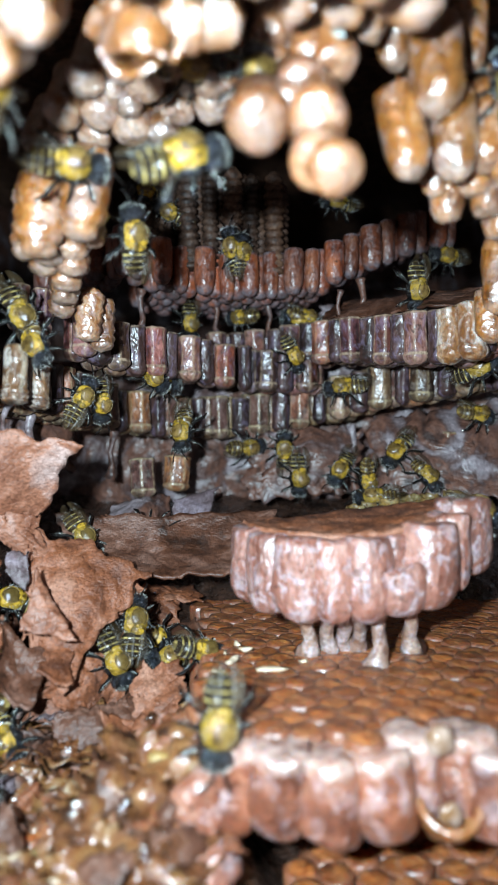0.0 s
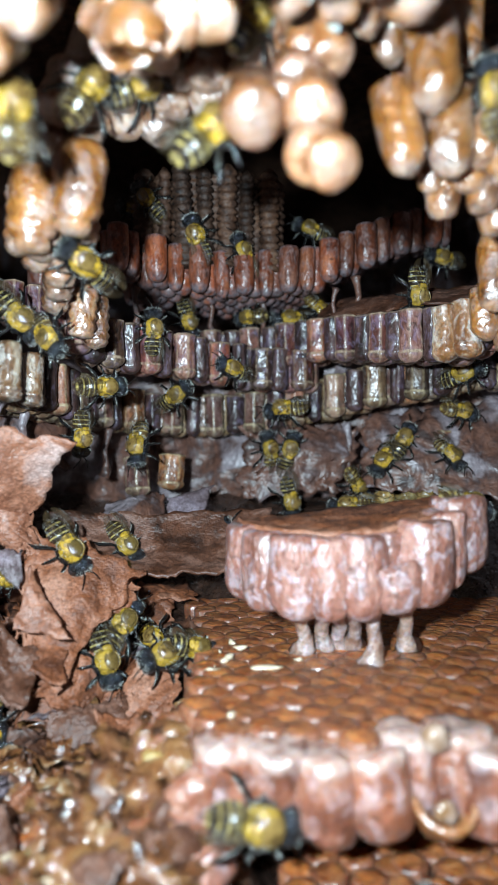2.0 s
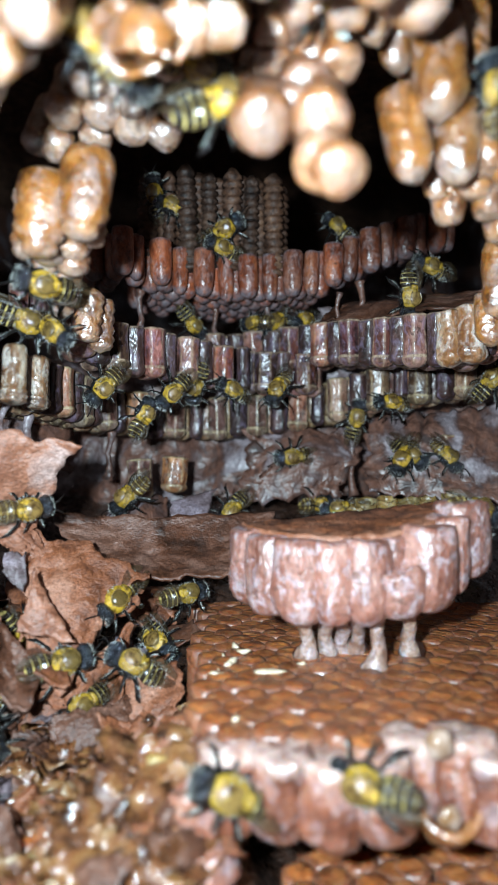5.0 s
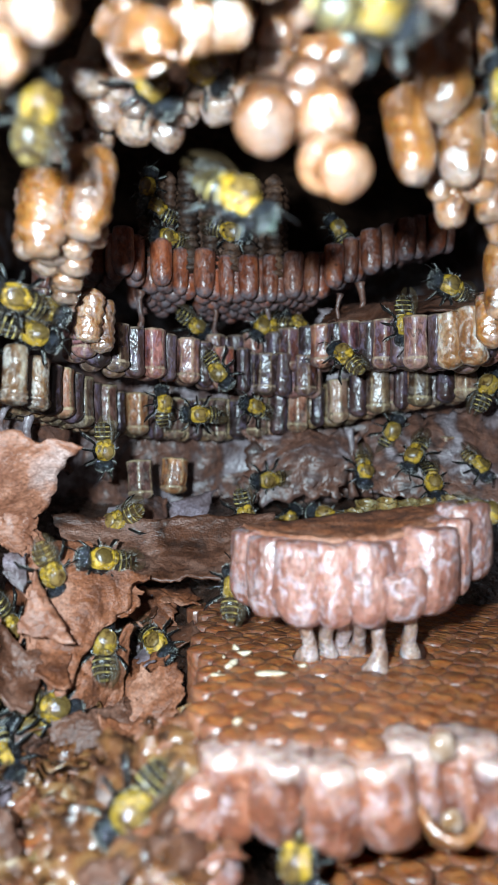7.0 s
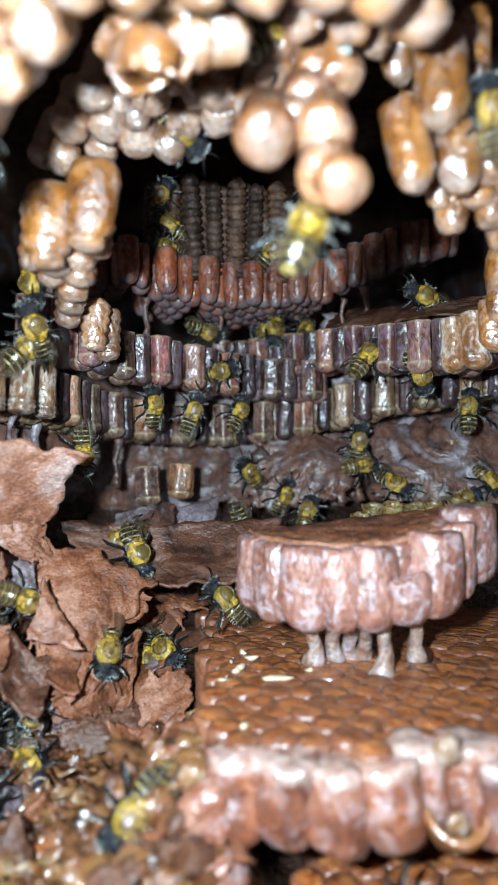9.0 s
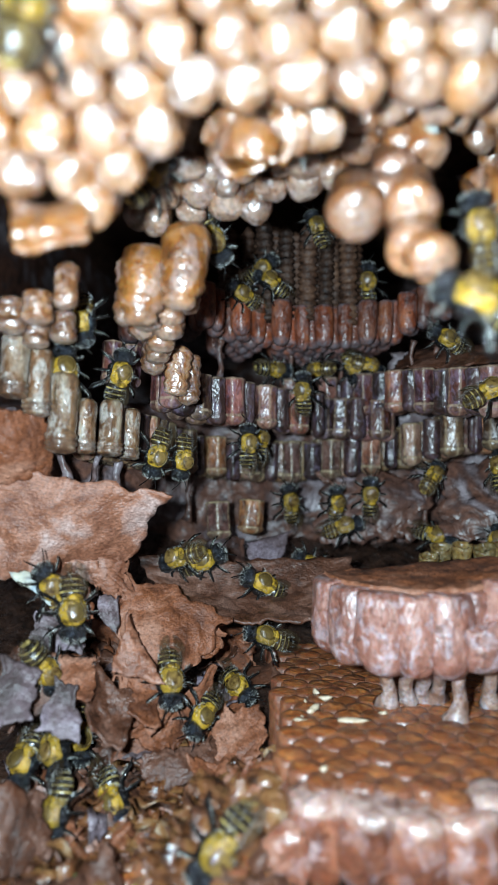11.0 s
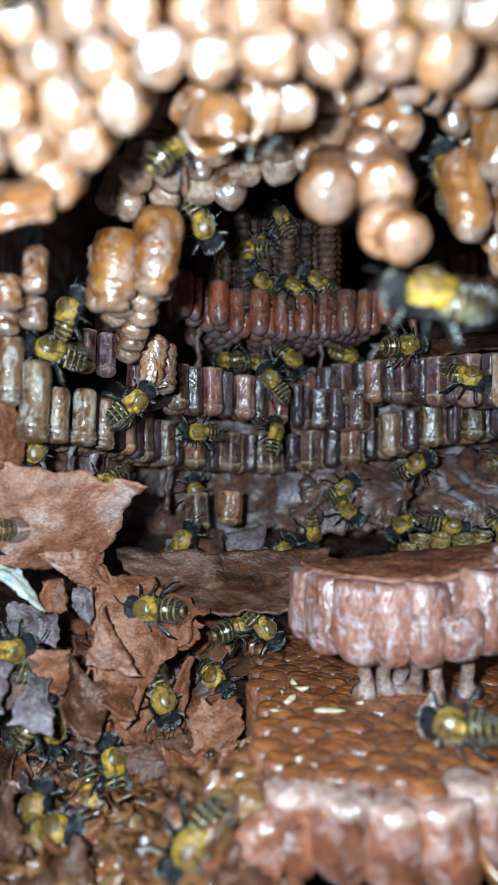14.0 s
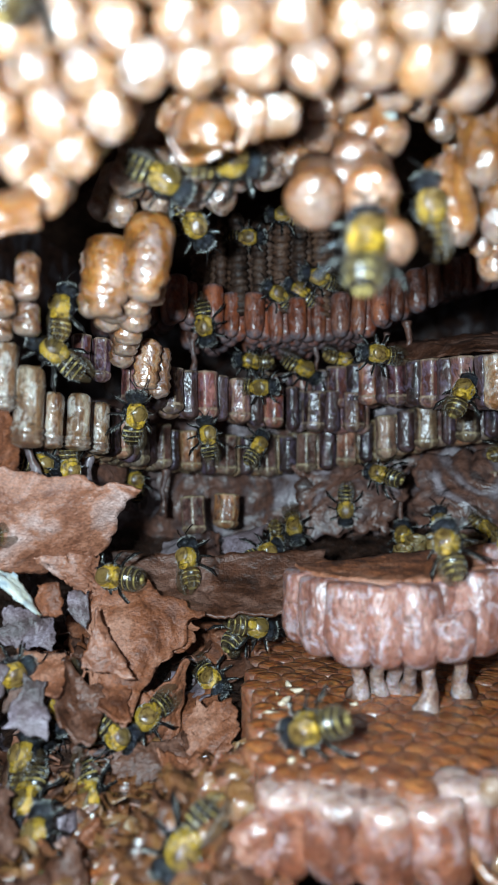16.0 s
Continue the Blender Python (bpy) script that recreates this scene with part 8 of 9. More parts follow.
    crawl(bees[35], (0.44, -0.62, 0.65), [(0, 20.8, 62.0, -6.8, 0), (2, 20.4, 62.1, -6.4, 0), (3.5, 20.3, 61.9, -6.3, 0), (4, 20.5, 61.9, -6.4, 0), (4.42, 20.6, 61.9, -6.4, 0), (4.83, 20.7, 62.0, -6.4, 0), (5.25, 20.9, 62.0, -6.5, 0), (5.67, 21.0, 62.1, -6.5, 0), (6.08, 21.1, 62.1, -6.6, 0), (6.5, 21.3, 62.2, -6.6, 0), (8, 21.7, 61.8, -6.7, 0), (8.38, 22.3, 63.0, -6.9, 0), (8.77, 23.0, 64.1, -7.1, 0), (9.15, 23.6, 65.3, -7.3, 0), (9.53, 24.3, 66.4, -7.5, 0), (9.92, 24.9, 67.6, -7.6, 0), (10.3, 25.6, 68.7, -7.8, 0), (10.73, 24.7, 68.7, -7.3, 0), (11.15, 23.8, 68.6, -6.8, 0), (11.57, 22.9, 68.6, -6.3, 0), (12, 22.0, 68.5, -5.8, 0), (12.44, 21.9, 67.7, -5.9, 0), (12.89, 21.7, 66.9, -5.9, 0), (13.33, 21.5, 66.1, -5.9, 0), (13.78, 21.4, 65.3, -5.9, 0), (14.22, 21.2, 64.5, -5.9, 0), (14.67, 21.1, 63.7, -6.0, 0), (15.11, 20.9, 62.9, -6.0, 0), (15.56, 20.8, 62.1, -6.0, 0), (16, 20.6, 61.3, -6.0, 0)])
    crawl(bees[36], (-0.29, -0.93, 0.20), [(0, -11.9, 78.8, -10.7, 0), (0.5, -9.4, 78.8, -11.1, 50), (1, -6.4, 78.9, -11.2, 100), (1.5, -1.1, 79.2, -10.5, 150), (1.75, -2.4, 79.1, -10.8, 85), (2, -3.8, 79.1, -11.1, 20), (2.5, -5.9, 79.3, -11.8, -17), (3, -7.5, 79.3, -12.1, -53), (3.5, -8.1, 78.9, -11.3, -90), (4, -7.7, 78.9, -12.7, -150), (4.2, -8.3, 78.9, -13.4, -153), (4.62, -7.7, 78.9, -13.2, -158), (5.04, -7.1, 79.0, -13.0, -164), (5.46, -6.5, 79.1, -12.9, -169), (5.88, -5.9, 79.1, -12.7, -175), (6.3, -5.3, 79.2, -12.5, -180), (6.5, -5.7, 79.2, -12.9, -183), (7, -8.0, 79.1, -13.2, -190), (7.5, -11.7, 78.8, -12.1, -206), (8, -11.6, 78.8, -12.4, -221), (8.38, -11.6, 78.6, -12.1, -233), (8.77, -11.7, 78.4, -11.9, -246), (9.15, -11.8, 78.2, -11.7, -258), (9.53, -11.8, 78.0, -11.4, -270), (9.92, -11.9, 77.8, -11.2, -282), (10.3, -12.0, 77.6, -11.0, -294), (10.5, -13.0, 77.4, -10.7, -300), (11, -14.2, 76.2, -8.6, -338), (11.5, -14.4, 76.2, -9.2, -375), (12, -14.4, 75.9, -9.9, -412), (12.5, -14.1, 76.3, -10.6, -450), (13, -14.2, 76.3, -11.1, -475), (13.5, -14.7, 73.3, -10.9, -500), (14, -15.7, 65.2, -12.8, -542), (14.5, -16.8, 64.9, -13.5, -540), (15, -17.3, 64.8, -12.6, -542), (15.5, -18.7, 66.8, -10.4, -543), (16, -19.6, 67.2, -9.7, -545)])
    crawl(bees[37], (-0.16, -0.75, 0.64), [(0, 15.6, 88.2, -7.7, 180), (0.4, 15.0, 88.0, -7.9, 180), (0.8, 14.5, 87.8, -8.2, 180), (1.2, 13.9, 87.6, -8.4, 180), (1.6, 13.4, 87.3, -8.7, 180), (2, 12.8, 87.1, -8.9, 180), (2.38, 13.3, 87.4, -8.8, 180), (2.75, 13.7, 87.6, -8.6, 180), (3.12, 14.2, 87.9, -8.5, 180), (3.5, 14.6, 88.1, -8.3, 180), (3.85, 13.4, 87.5, -8.6, 180), (4.2, 12.3, 86.9, -8.8, 180), (4.62, 12.0, 88.4, -9.0, 180), (5.04, 11.7, 89.8, -9.2, 180), (5.46, 11.5, 91.3, -9.4, 180), (5.88, 11.2, 92.7, -9.6, 180), (6.3, 10.9, 94.2, -9.8, 180), (6.65, 10.3, 90.6, -9.7, 166), (7, 9.6, 87.1, -9.5, 152), (7.33, 9.9, 87.0, -9.5, 138), (7.67, 10.2, 86.9, -9.5, 125), (8, 10.5, 86.8, -9.5, 111), (8.38, 9.1, 87.8, -9.2, 96), (8.77, 7.7, 88.9, -8.8, 80), (9.15, 6.3, 89.9, -8.5, 65), (9.53, 4.9, 90.9, -8.2, 49), (9.92, 3.5, 92.0, -7.8, 34), (10.3, 2.1, 93.0, -7.5, 18), (10.5, 2.0, 92.9, -7.2, 10), (11, 2.9, 92.1, -5.8, 12), (11.33, 2.5, 92.1, -5.5, 14), (11.67, 2.2, 92.0, -5.2, 16), (12, 1.8, 92.0, -4.8, 18), (12.5, 2.9, 92.3, -4.9, 20), (13, 5.2, 92.4, -4.2, -5), (13.5, 5.0, 92.4, -3.8, -30), (14, 6.2, 92.7, -5.1, -55), (14.5, 9.3, 92.8, -8.0, -80), (15, 5.3, 92.5, -7.6, -80), (15.33, 3.3, 92.3, -7.4, -80), (15.67, 1.3, 92.1, -7.3, -80), (16, -0.7, 92.0, -7.1, -80)])
    crawl(bees[38], (0.51, -0.82, -0.28), [(0, 15.6, 91.5, -5.9, -90), (0.4, 15.6, 92.4, -6.1, -83), (0.8, 15.6, 93.3, -6.3, -76), (1.2, 15.6, 94.3, -6.6, -69), (1.6, 15.7, 95.2, -6.8, -63), (2, 15.7, 96.1, -7.0, -56), (2.38, 15.7, 95.0, -6.7, -49), (2.75, 15.7, 93.9, -6.3, -43), (3.12, 15.8, 92.8, -6.0, -36), (3.5, 15.8, 91.7, -5.6, -30), (3.85, 14.3, 93.8, -6.9, -24), (4.2, 12.7, 95.9, -8.1, -18), (4.58, 11.4, 96.0, -8.6, -11), (4.97, 10.0, 96.0, -9.0, -5), (5.35, 8.6, 96.0, -9.5, 2), (5.73, 7.3, 96.1, -9.9, 8), (6.12, 5.9, 96.1, -10.4, 15), (6.5, 4.6, 96.2, -10.8, 21), (7, 5.5, 96.1, -10.9, 30), (8, 5.1, 95.8, -10.7, 47), (8.38, 4.7, 95.7, -9.2, 54), (8.77, 4.4, 95.5, -7.8, 60), (9.15, 4.0, 95.4, -6.3, 67), (9.53, 3.7, 95.3, -4.8, 73), (9.92, 3.3, 95.1, -3.3, 80), (10.3, 3.0, 95.0, -1.8, 87), (10.5, 2.4, 94.9, -1.5, 90), (11, 1.8, 93.9, -2.7, 90), (11.33, 1.8, 94.0, -4.1, 50), (11.67, 1.9, 94.0, -5.5, 10), (12, 1.9, 94.1, -6.9, -30), (12.5, 2.4, 94.4, -8.8, -90), (13, 2.5, 94.4, -10.0, -90), (13.33, 2.2, 94.5, -9.5, -90), (13.67, 1.8, 94.5, -8.9, -90), (14, 1.4, 94.5, -8.3, -90), (14.5, -2.7, 93.9, -4.2, -90), (14.88, -2.8, 93.9, -5.4, -90), (15.25, -2.9, 93.9, -6.7, -90), (15.62, -3.1, 93.9, -7.9, -90), (16, -3.2, 93.9, -9.2, -90)])
    crawl(bees[39], (-0.48, -0.61, 0.64), [(0, -10.3, 74.1, -21.7, -50), (0.5, -10.2, 73.9, -21.8, -50), (1, -10.1, 73.7, -21.8, -50), (1.5, -10.0, 73.7, -21.8, -50), (2, -10.0, 73.6, -21.8, -50), (2.5, -9.8, 73.5, -21.8, -50), (3, -9.8, 73.5, -21.9, -50), (3.5, -9.9, 73.5, -21.8, -50), (4, -9.9, 73.5, -21.8, -50), (6.5, -9.9, 73.5, -21.9, -50), (7, -9.9, 73.5, -21.8, -50), (7.5, -9.9, 73.1, -21.8, -50), (8, -9.9, 73.1, -21.8, -50), (10.3, -9.8, 73.0, -22.0, -50), (10.5, -9.8, 72.8, -21.9, -50), (11, -9.8, 72.8, -21.9, -50), (11.5, -9.8, 72.8, -21.8, -50), (12, -9.8, 72.8, -21.9, -50), (12.5, -9.8, 72.9, -21.9, -50), (13, -9.9, 72.9, -21.9, -50), (13.5, -9.8, 72.9, -21.9, -50), (14, -9.9, 73.0, -22.0, -50), (14.5, -9.9, 72.9, -21.9, -50), (15, -9.8, 72.9, -21.9, -50), (15.5, -9.8, 72.9, -21.9, -50), (16, -9.9, 73.1, -21.9, -50)])
    crawl(bees[40], (0.58, -0.66, 0.47), [(0, -12.9, 65.6, -21.5, -60), (0.5, -13.0, 65.5, -21.5, -61), (1, -13.4, 65.1, -21.3, -63), (1.5, -13.3, 65.2, -21.3, -64), (2, -13.2, 65.1, -21.4, -66), (2.5, -13.2, 65.1, -21.7, -67), (3, -13.2, 65.0, -21.8, -69), (3.5, -13.6, 64.3, -22.3, -70), (4, -14.3, 63.5, -24.0, -91), (4.2, -14.8, 63.5, -24.9, -100), (4.62, -15.1, 63.2, -24.8, -118), (5.04, -15.4, 63.0, -24.7, -136), (5.46, -15.7, 62.7, -24.6, -154), (5.88, -16.0, 62.4, -24.4, -172), (6.3, -16.3, 62.1, -24.3, -190), (6.65, -18.0, 62.1, -25.2, -180), (7, -19.8, 62.1, -26.1, -170), (7.5, -19.5, 61.8, -25.9, -156), (8, -18.7, 61.9, -25.6, -143), (8.38, -19.6, 62.5, -25.3, -132), (8.77, -20.5, 63.1, -25.0, -122), (9.15, -21.4, 63.6, -24.7, -111), (9.53, -22.2, 64.2, -24.4, -101), (9.92, -23.1, 64.8, -24.1, -90), (10.3, -24.0, 65.4, -23.7, -80), (10.5, -25.1, 64.8, -24.0, -79), (11, -24.1, 62.4, -24.0, -77), (11.5, -23.7, 62.6, -24.9, -75), (12, -24.2, 62.7, -24.8, -72), (12.5, -24.6, 63.5, -23.9, -70), (13, -24.7, 63.6, -23.9, -75), (13.33, -24.5, 63.4, -24.0, -78), (13.67, -24.4, 63.2, -24.1, -82), (14, -24.3, 63.1, -24.2, -85), (14.5, -24.3, 62.8, -25.2, -90), (15, -24.7, 62.9, -24.3, -80), (15.33, -25.0, 63.2, -24.1, -73), (15.67, -25.2, 63.6, -23.9, -67), (16, -25.4, 63.9, -23.7, -60)])
    crawl(bees[41], (0.43, -0.68, 0.59), [(0, -8.1, 68.7, -22.1, 200), (0.5, -8.2, 68.7, -22.2, 202), (1, -8.3, 64.2, -21.5, 205), (1.5, -8.6, 64.5, -22.1, 208), (2, -7.5, 63.8, -20.3, 210), (2.5, -8.2, 63.9, -21.7, 223), (3, -8.4, 63.6, -22.2, 237), (3.5, -8.7, 63.1, -22.2, 250), (4, -8.7, 63.1, -22.4, 221), (4.2, -8.9, 63.1, -22.6, 210), (4.62, -9.9, 63.3, -21.6, 186), (5.04, -10.9, 63.5, -20.6, 162), (5.46, -11.9, 63.7, -19.6, 138), (5.88, -12.9, 63.8, -18.7, 114), (6.3, -13.9, 64.0, -17.7, 90), (6.5, -13.7, 64.0, -17.7, 93), (7, -14.0, 66.1, -19.6, 100), (7.25, -13.8, 65.9, -19.7, 142), (7.5, -13.7, 65.8, -19.9, 185), (7.75, -13.4, 65.8, -20.1, 228), (8, -13.1, 65.8, -20.4, 270), (8.38, -13.4, 65.2, -20.0, 272), (8.77, -13.8, 64.7, -19.6, 273), (9.15, -14.2, 64.1, -19.1, 275), (9.53, -14.5, 63.6, -18.7, 277), (9.92, -14.9, 63.0, -18.3, 278), (10.3, -15.3, 62.5, -17.9, 280), (10.5, -15.5, 62.3, -18.0, 275), (11, -15.2, 62.3, -18.2, 280), (11.5, -15.4, 62.4, -18.8, 283), (12, -15.1, 64.1, -19.9, 287), (12.5, -14.1, 64.5, -20.7, 290), (13, -14.5, 64.1, -21.7, 292), (13.5, -14.1, 64.1, -21.4, 295), (14, -14.0, 64.4, -21.5, 298), (14.5, -13.4, 64.8, -21.8, 300), (15, -13.1, 64.8, -21.3, 255), (15.5, -14.1, 63.8, -22.0, 210), (16, -15.1, 63.8, -22.7, 230)])
    crawl(bees[42], (0.55, -0.70, 0.46), [(0, -24.9, 70.6, -16.5, 180), (0.25, -25.4, 70.6, -14.2, 135), (0.5, -26.0, 70.7, -11.9, 90), (0.67, -24.1, 69.1, -10.7, 40), (0.83, -22.2, 67.5, -9.4, -10), (1, -20.3, 65.9, -8.2, -60), (1.5, -18.6, 66.2, -11.6, -55), (2, -17.0, 66.8, -11.1, -50), (2.5, -15.2, 67.0, -11.3, -53), (3, -14.4, 66.5, -12.6, -57), (3.5, -13.4, 65.6, -14.5, -60), (4, -13.2, 64.8, -16.6, -81), (4.2, -13.9, 64.8, -17.6, -90), (4.62, -13.5, 66.1, -16.7, -108), (5.04, -13.0, 67.3, -15.7, -126), (5.46, -12.6, 68.5, -14.7, -144), (5.88, -12.1, 69.8, -13.7, -162), (6.3, -11.7, 71.0, -12.7, -180), (6.5, -12.5, 67.9, -11.8, -177), (7, -14.6, 67.9, -11.8, -170), (7.5, -15.1, 70.8, -10.7, -144), (8, -15.8, 70.8, -10.0, -118), (8.38, -14.6, 71.2, -10.4, -99), (8.77, -13.3, 71.6, -10.9, -79), (9.15, -12.0, 71.9, -11.4, -59), (9.53, -10.8, 72.3, -11.8, -39), (9.92, -9.5, 72.7, -12.3, -20), (10.3, -8.2, 73.1, -12.7, 0), (10.5, -9.4, 72.9, -12.7, 10), (10.67, -8.7, 73.7, -12.1, 63), (10.83, -8.0, 74.5, -11.6, 117), (11, -7.3, 75.3, -11.0, 170), (11.33, -7.3, 70.8, -11.3, 199), (11.67, -7.7, 70.9, -12.1, 228), (12, -8.1, 70.9, -13.1, 257), (12.5, -7.4, 71.3, -15.7, 300), (13, -7.4, 71.3, -15.7, 330), (13.38, -7.7, 75.9, -16.7, 352), (13.75, -7.5, 75.9, -16.8, 375), (14.12, -7.2, 75.9, -16.9, 398), (14.5, -7.0, 75.9, -17.0, 420), (16, -6.6, 75.8, -16.6, 420)])
    crawl(bees[43], (0.43, -0.75, 0.49), [(0, -17.8, 73.2, -10.5, -50), (0.33, -17.3, 73.6, -10.6, -50), (0.67, -16.7, 73.9, -10.7, -50), (1, -16.1, 74.3, -10.8, -50), (1.5, -14.5, 74.3, -11.2, -50), (2, -12.8, 74.2, -11.8, -50), (2.5, -11.6, 70.7, -12.8, -53), (3, -11.1, 70.7, -15.1, -57), (3.5, -10.3, 74.9, -16.2, -60), (4, -9.8, 74.9, -17.3, -33), (4.38, -8.6, 74.9, -17.1, -13), (4.77, -7.4, 75.0, -17.0, 8), (5.15, -6.3, 75.0, -16.8, 28), (5.53, -5.1, 75.0, -16.7, 49), (5.92, -3.9, 75.1, -16.5, 69), (6.3, -2.8, 75.1, -16.4, 90), (6.65, -2.2, 71.6, -15.5, 90), (7, -1.7, 68.1, -14.6, 90), (8, -1.5, 67.8, -14.6, 114), (8.38, -2.2, 68.8, -15.0, 124), (8.77, -2.9, 69.8, -15.4, 133), (9.15, -3.6, 70.8, -15.8, 142), (9.53, -4.4, 71.8, -16.2, 151), (9.92, -5.1, 72.8, -16.6, 161), (10.3, -5.8, 73.8, -17.0, 170), (10.5, -6.7, 73.7, -17.0, 175), (11, -6.8, 72.5, -16.2, 175), (11.5, -8.1, 72.4, -15.3, 183), (12, -8.8, 72.5, -15.8, 192), (12.5, -9.3, 72.7, -16.2, 200), (12.88, -8.1, 72.9, -16.3, 230), (13.25, -6.9, 73.0, -16.4, 260), (13.62, -5.6, 73.2, -16.5, 290), (14, -4.4, 73.3, -16.6, 320), (14.5, -3.0, 73.2, -16.2, 360), (14.88, -3.4, 73.1, -16.2, 360), (15.25, -3.9, 73.0, -16.2, 360), (15.62, -4.4, 73.0, -16.1, 360), (16, -4.8, 72.9, -16.1, 360)])
    crawl(bees[44], (0.62, -0.78, 0.00), [(0, -23.1, 60.0, -18.5, -80), (0.38, -23.1, 61.6, -17.2, -75), (0.75, -23.1, 63.1, -16.0, -70), (1.12, -23.1, 64.6, -14.7, -65), (1.5, -23.1, 66.1, -13.4, -60), (2, -22.7, 66.1, -13.4, 10), (2.5, -20.9, 66.1, -8.7, 80), (3, -19.2, 65.4, -6.2, 85), (3.5, -19.7, 64.5, -4.0, 90), (4, -20.8, 64.5, -5.5, 61), (4.38, -20.9, 64.7, -5.9, 40), (4.77, -20.9, 64.9, -6.4, 18), (5.15, -20.9, 65.0, -6.8, -4), (5.53, -21.0, 65.2, -7.3, -26), (5.92, -21.0, 65.4, -7.7, -48), (6.3, -21.1, 65.6, -8.2, -70), (6.8, -19.5, 65.2, -11.0, -70), (7, -18.6, 64.7, -12.7, -70), (7.5, -17.7, 63.5, -14.0, -59), (8, -17.9, 63.5, -15.8, -49), (8.38, -19.1, 63.4, -15.2, -41), (8.77, -20.4, 63.2, -14.6, -33), (9.15, -21.6, 63.0, -14.0, -24), (9.53, -22.9, 62.9, -13.3, -16), (9.92, -24.2, 62.7, -12.7, -8), (10.3, -25.4, 62.6, -12.1, 0), (10.5, -26.9, 61.8, -12.0, 10), (10.75, -26.4, 60.7, -10.5, 65), (11, -26.0, 59.6, -9.1, 120), (11.5, -27.0, 59.5, -6.2, 140), (12, -28.8, 59.4, -3.9, 160), (12.5, -27.2, 59.7, -3.9, 180), (13, -28.7, 59.7, -4.0, 180), (13.33, -29.1, 59.6, -4.2, 180), (13.67, -29.5, 59.5, -4.5, 180), (14, -29.8, 59.4, -4.7, 180), (14.4, -30.0, 59.4, -4.7, 180), (14.8, -30.1, 59.4, -4.7, 180), (15.2, -30.2, 59.4, -4.7, 180), (15.6, -30.3, 59.4, -4.8, 180), (16, -30.5, 59.4, -4.8, 180)])
    crawl(bees[45], (-0.54, -0.76, 0.36), [(0, -21.5, 59.5, -26.4, -45), (0.33, -21.5, 59.2, -26.3, -45), (0.67, -21.5, 59.0, -26.3, -45), (1, -21.6, 58.7, -26.3, -45), (1.33, -21.9, 59.3, -26.3, -45), (1.67, -22.2, 59.9, -26.3, -45), (2, -22.5, 60.6, -26.3, -45), (2.4, -22.6, 60.6, -26.3, -45), (2.8, -22.8, 60.6, -26.2, -45), (3.2, -23.0, 60.5, -26.2, -45), (3.6, -23.2, 60.5, -26.2, -45), (4, -23.4, 60.5, -26.1, -45), (4.38, -23.0, 60.0, -26.2, -45), (4.77, -22.7, 59.5, -26.2, -45), (5.15, -22.4, 59.0, -26.3, -45), (5.53, -22.1, 58.5, -26.4, -45), (5.92, -21.8, 57.9, -26.4, -45), (6.3, -21.5, 57.4, -26.5, -45), (6.72, -21.1, 57.8, -26.7, -45), (7.15, -20.7, 58.1, -27.0, -45), (7.58, -20.3, 58.5, -27.2, -45), (8, -19.9, 58.8, -27.5, -45), (8.38, -19.9, 58.9, -27.5, -45), (8.77, -19.8, 58.9, -27.4, -45), (9.15, -19.7, 59.0, -27.4, -45), (9.53, -19.6, 59.0, -27.4, -45), (9.92, -19.5, 59.1, -27.4, -45), (10.3, -19.4, 59.1, -27.4, -45), (10.5, -19.9, 58.9, -27.7, -45), (11, -19.4, 57.8, -27.6, -50), (11.5, -19.4, 57.9, -27.8, -51), (12, -19.3, 57.9, -27.9, -52), (12.5, -19.1, 57.8, -28.2, -53), (13, -19.2, 57.8, -28.1, -54), (14, -19.3, 58.3, -28.2, -56), (14.5, -19.3, 58.0, -27.8, -57), (15, -19.4, 59.0, -28.2, -58), (16, -19.0, 58.7, -27.9, -60)])
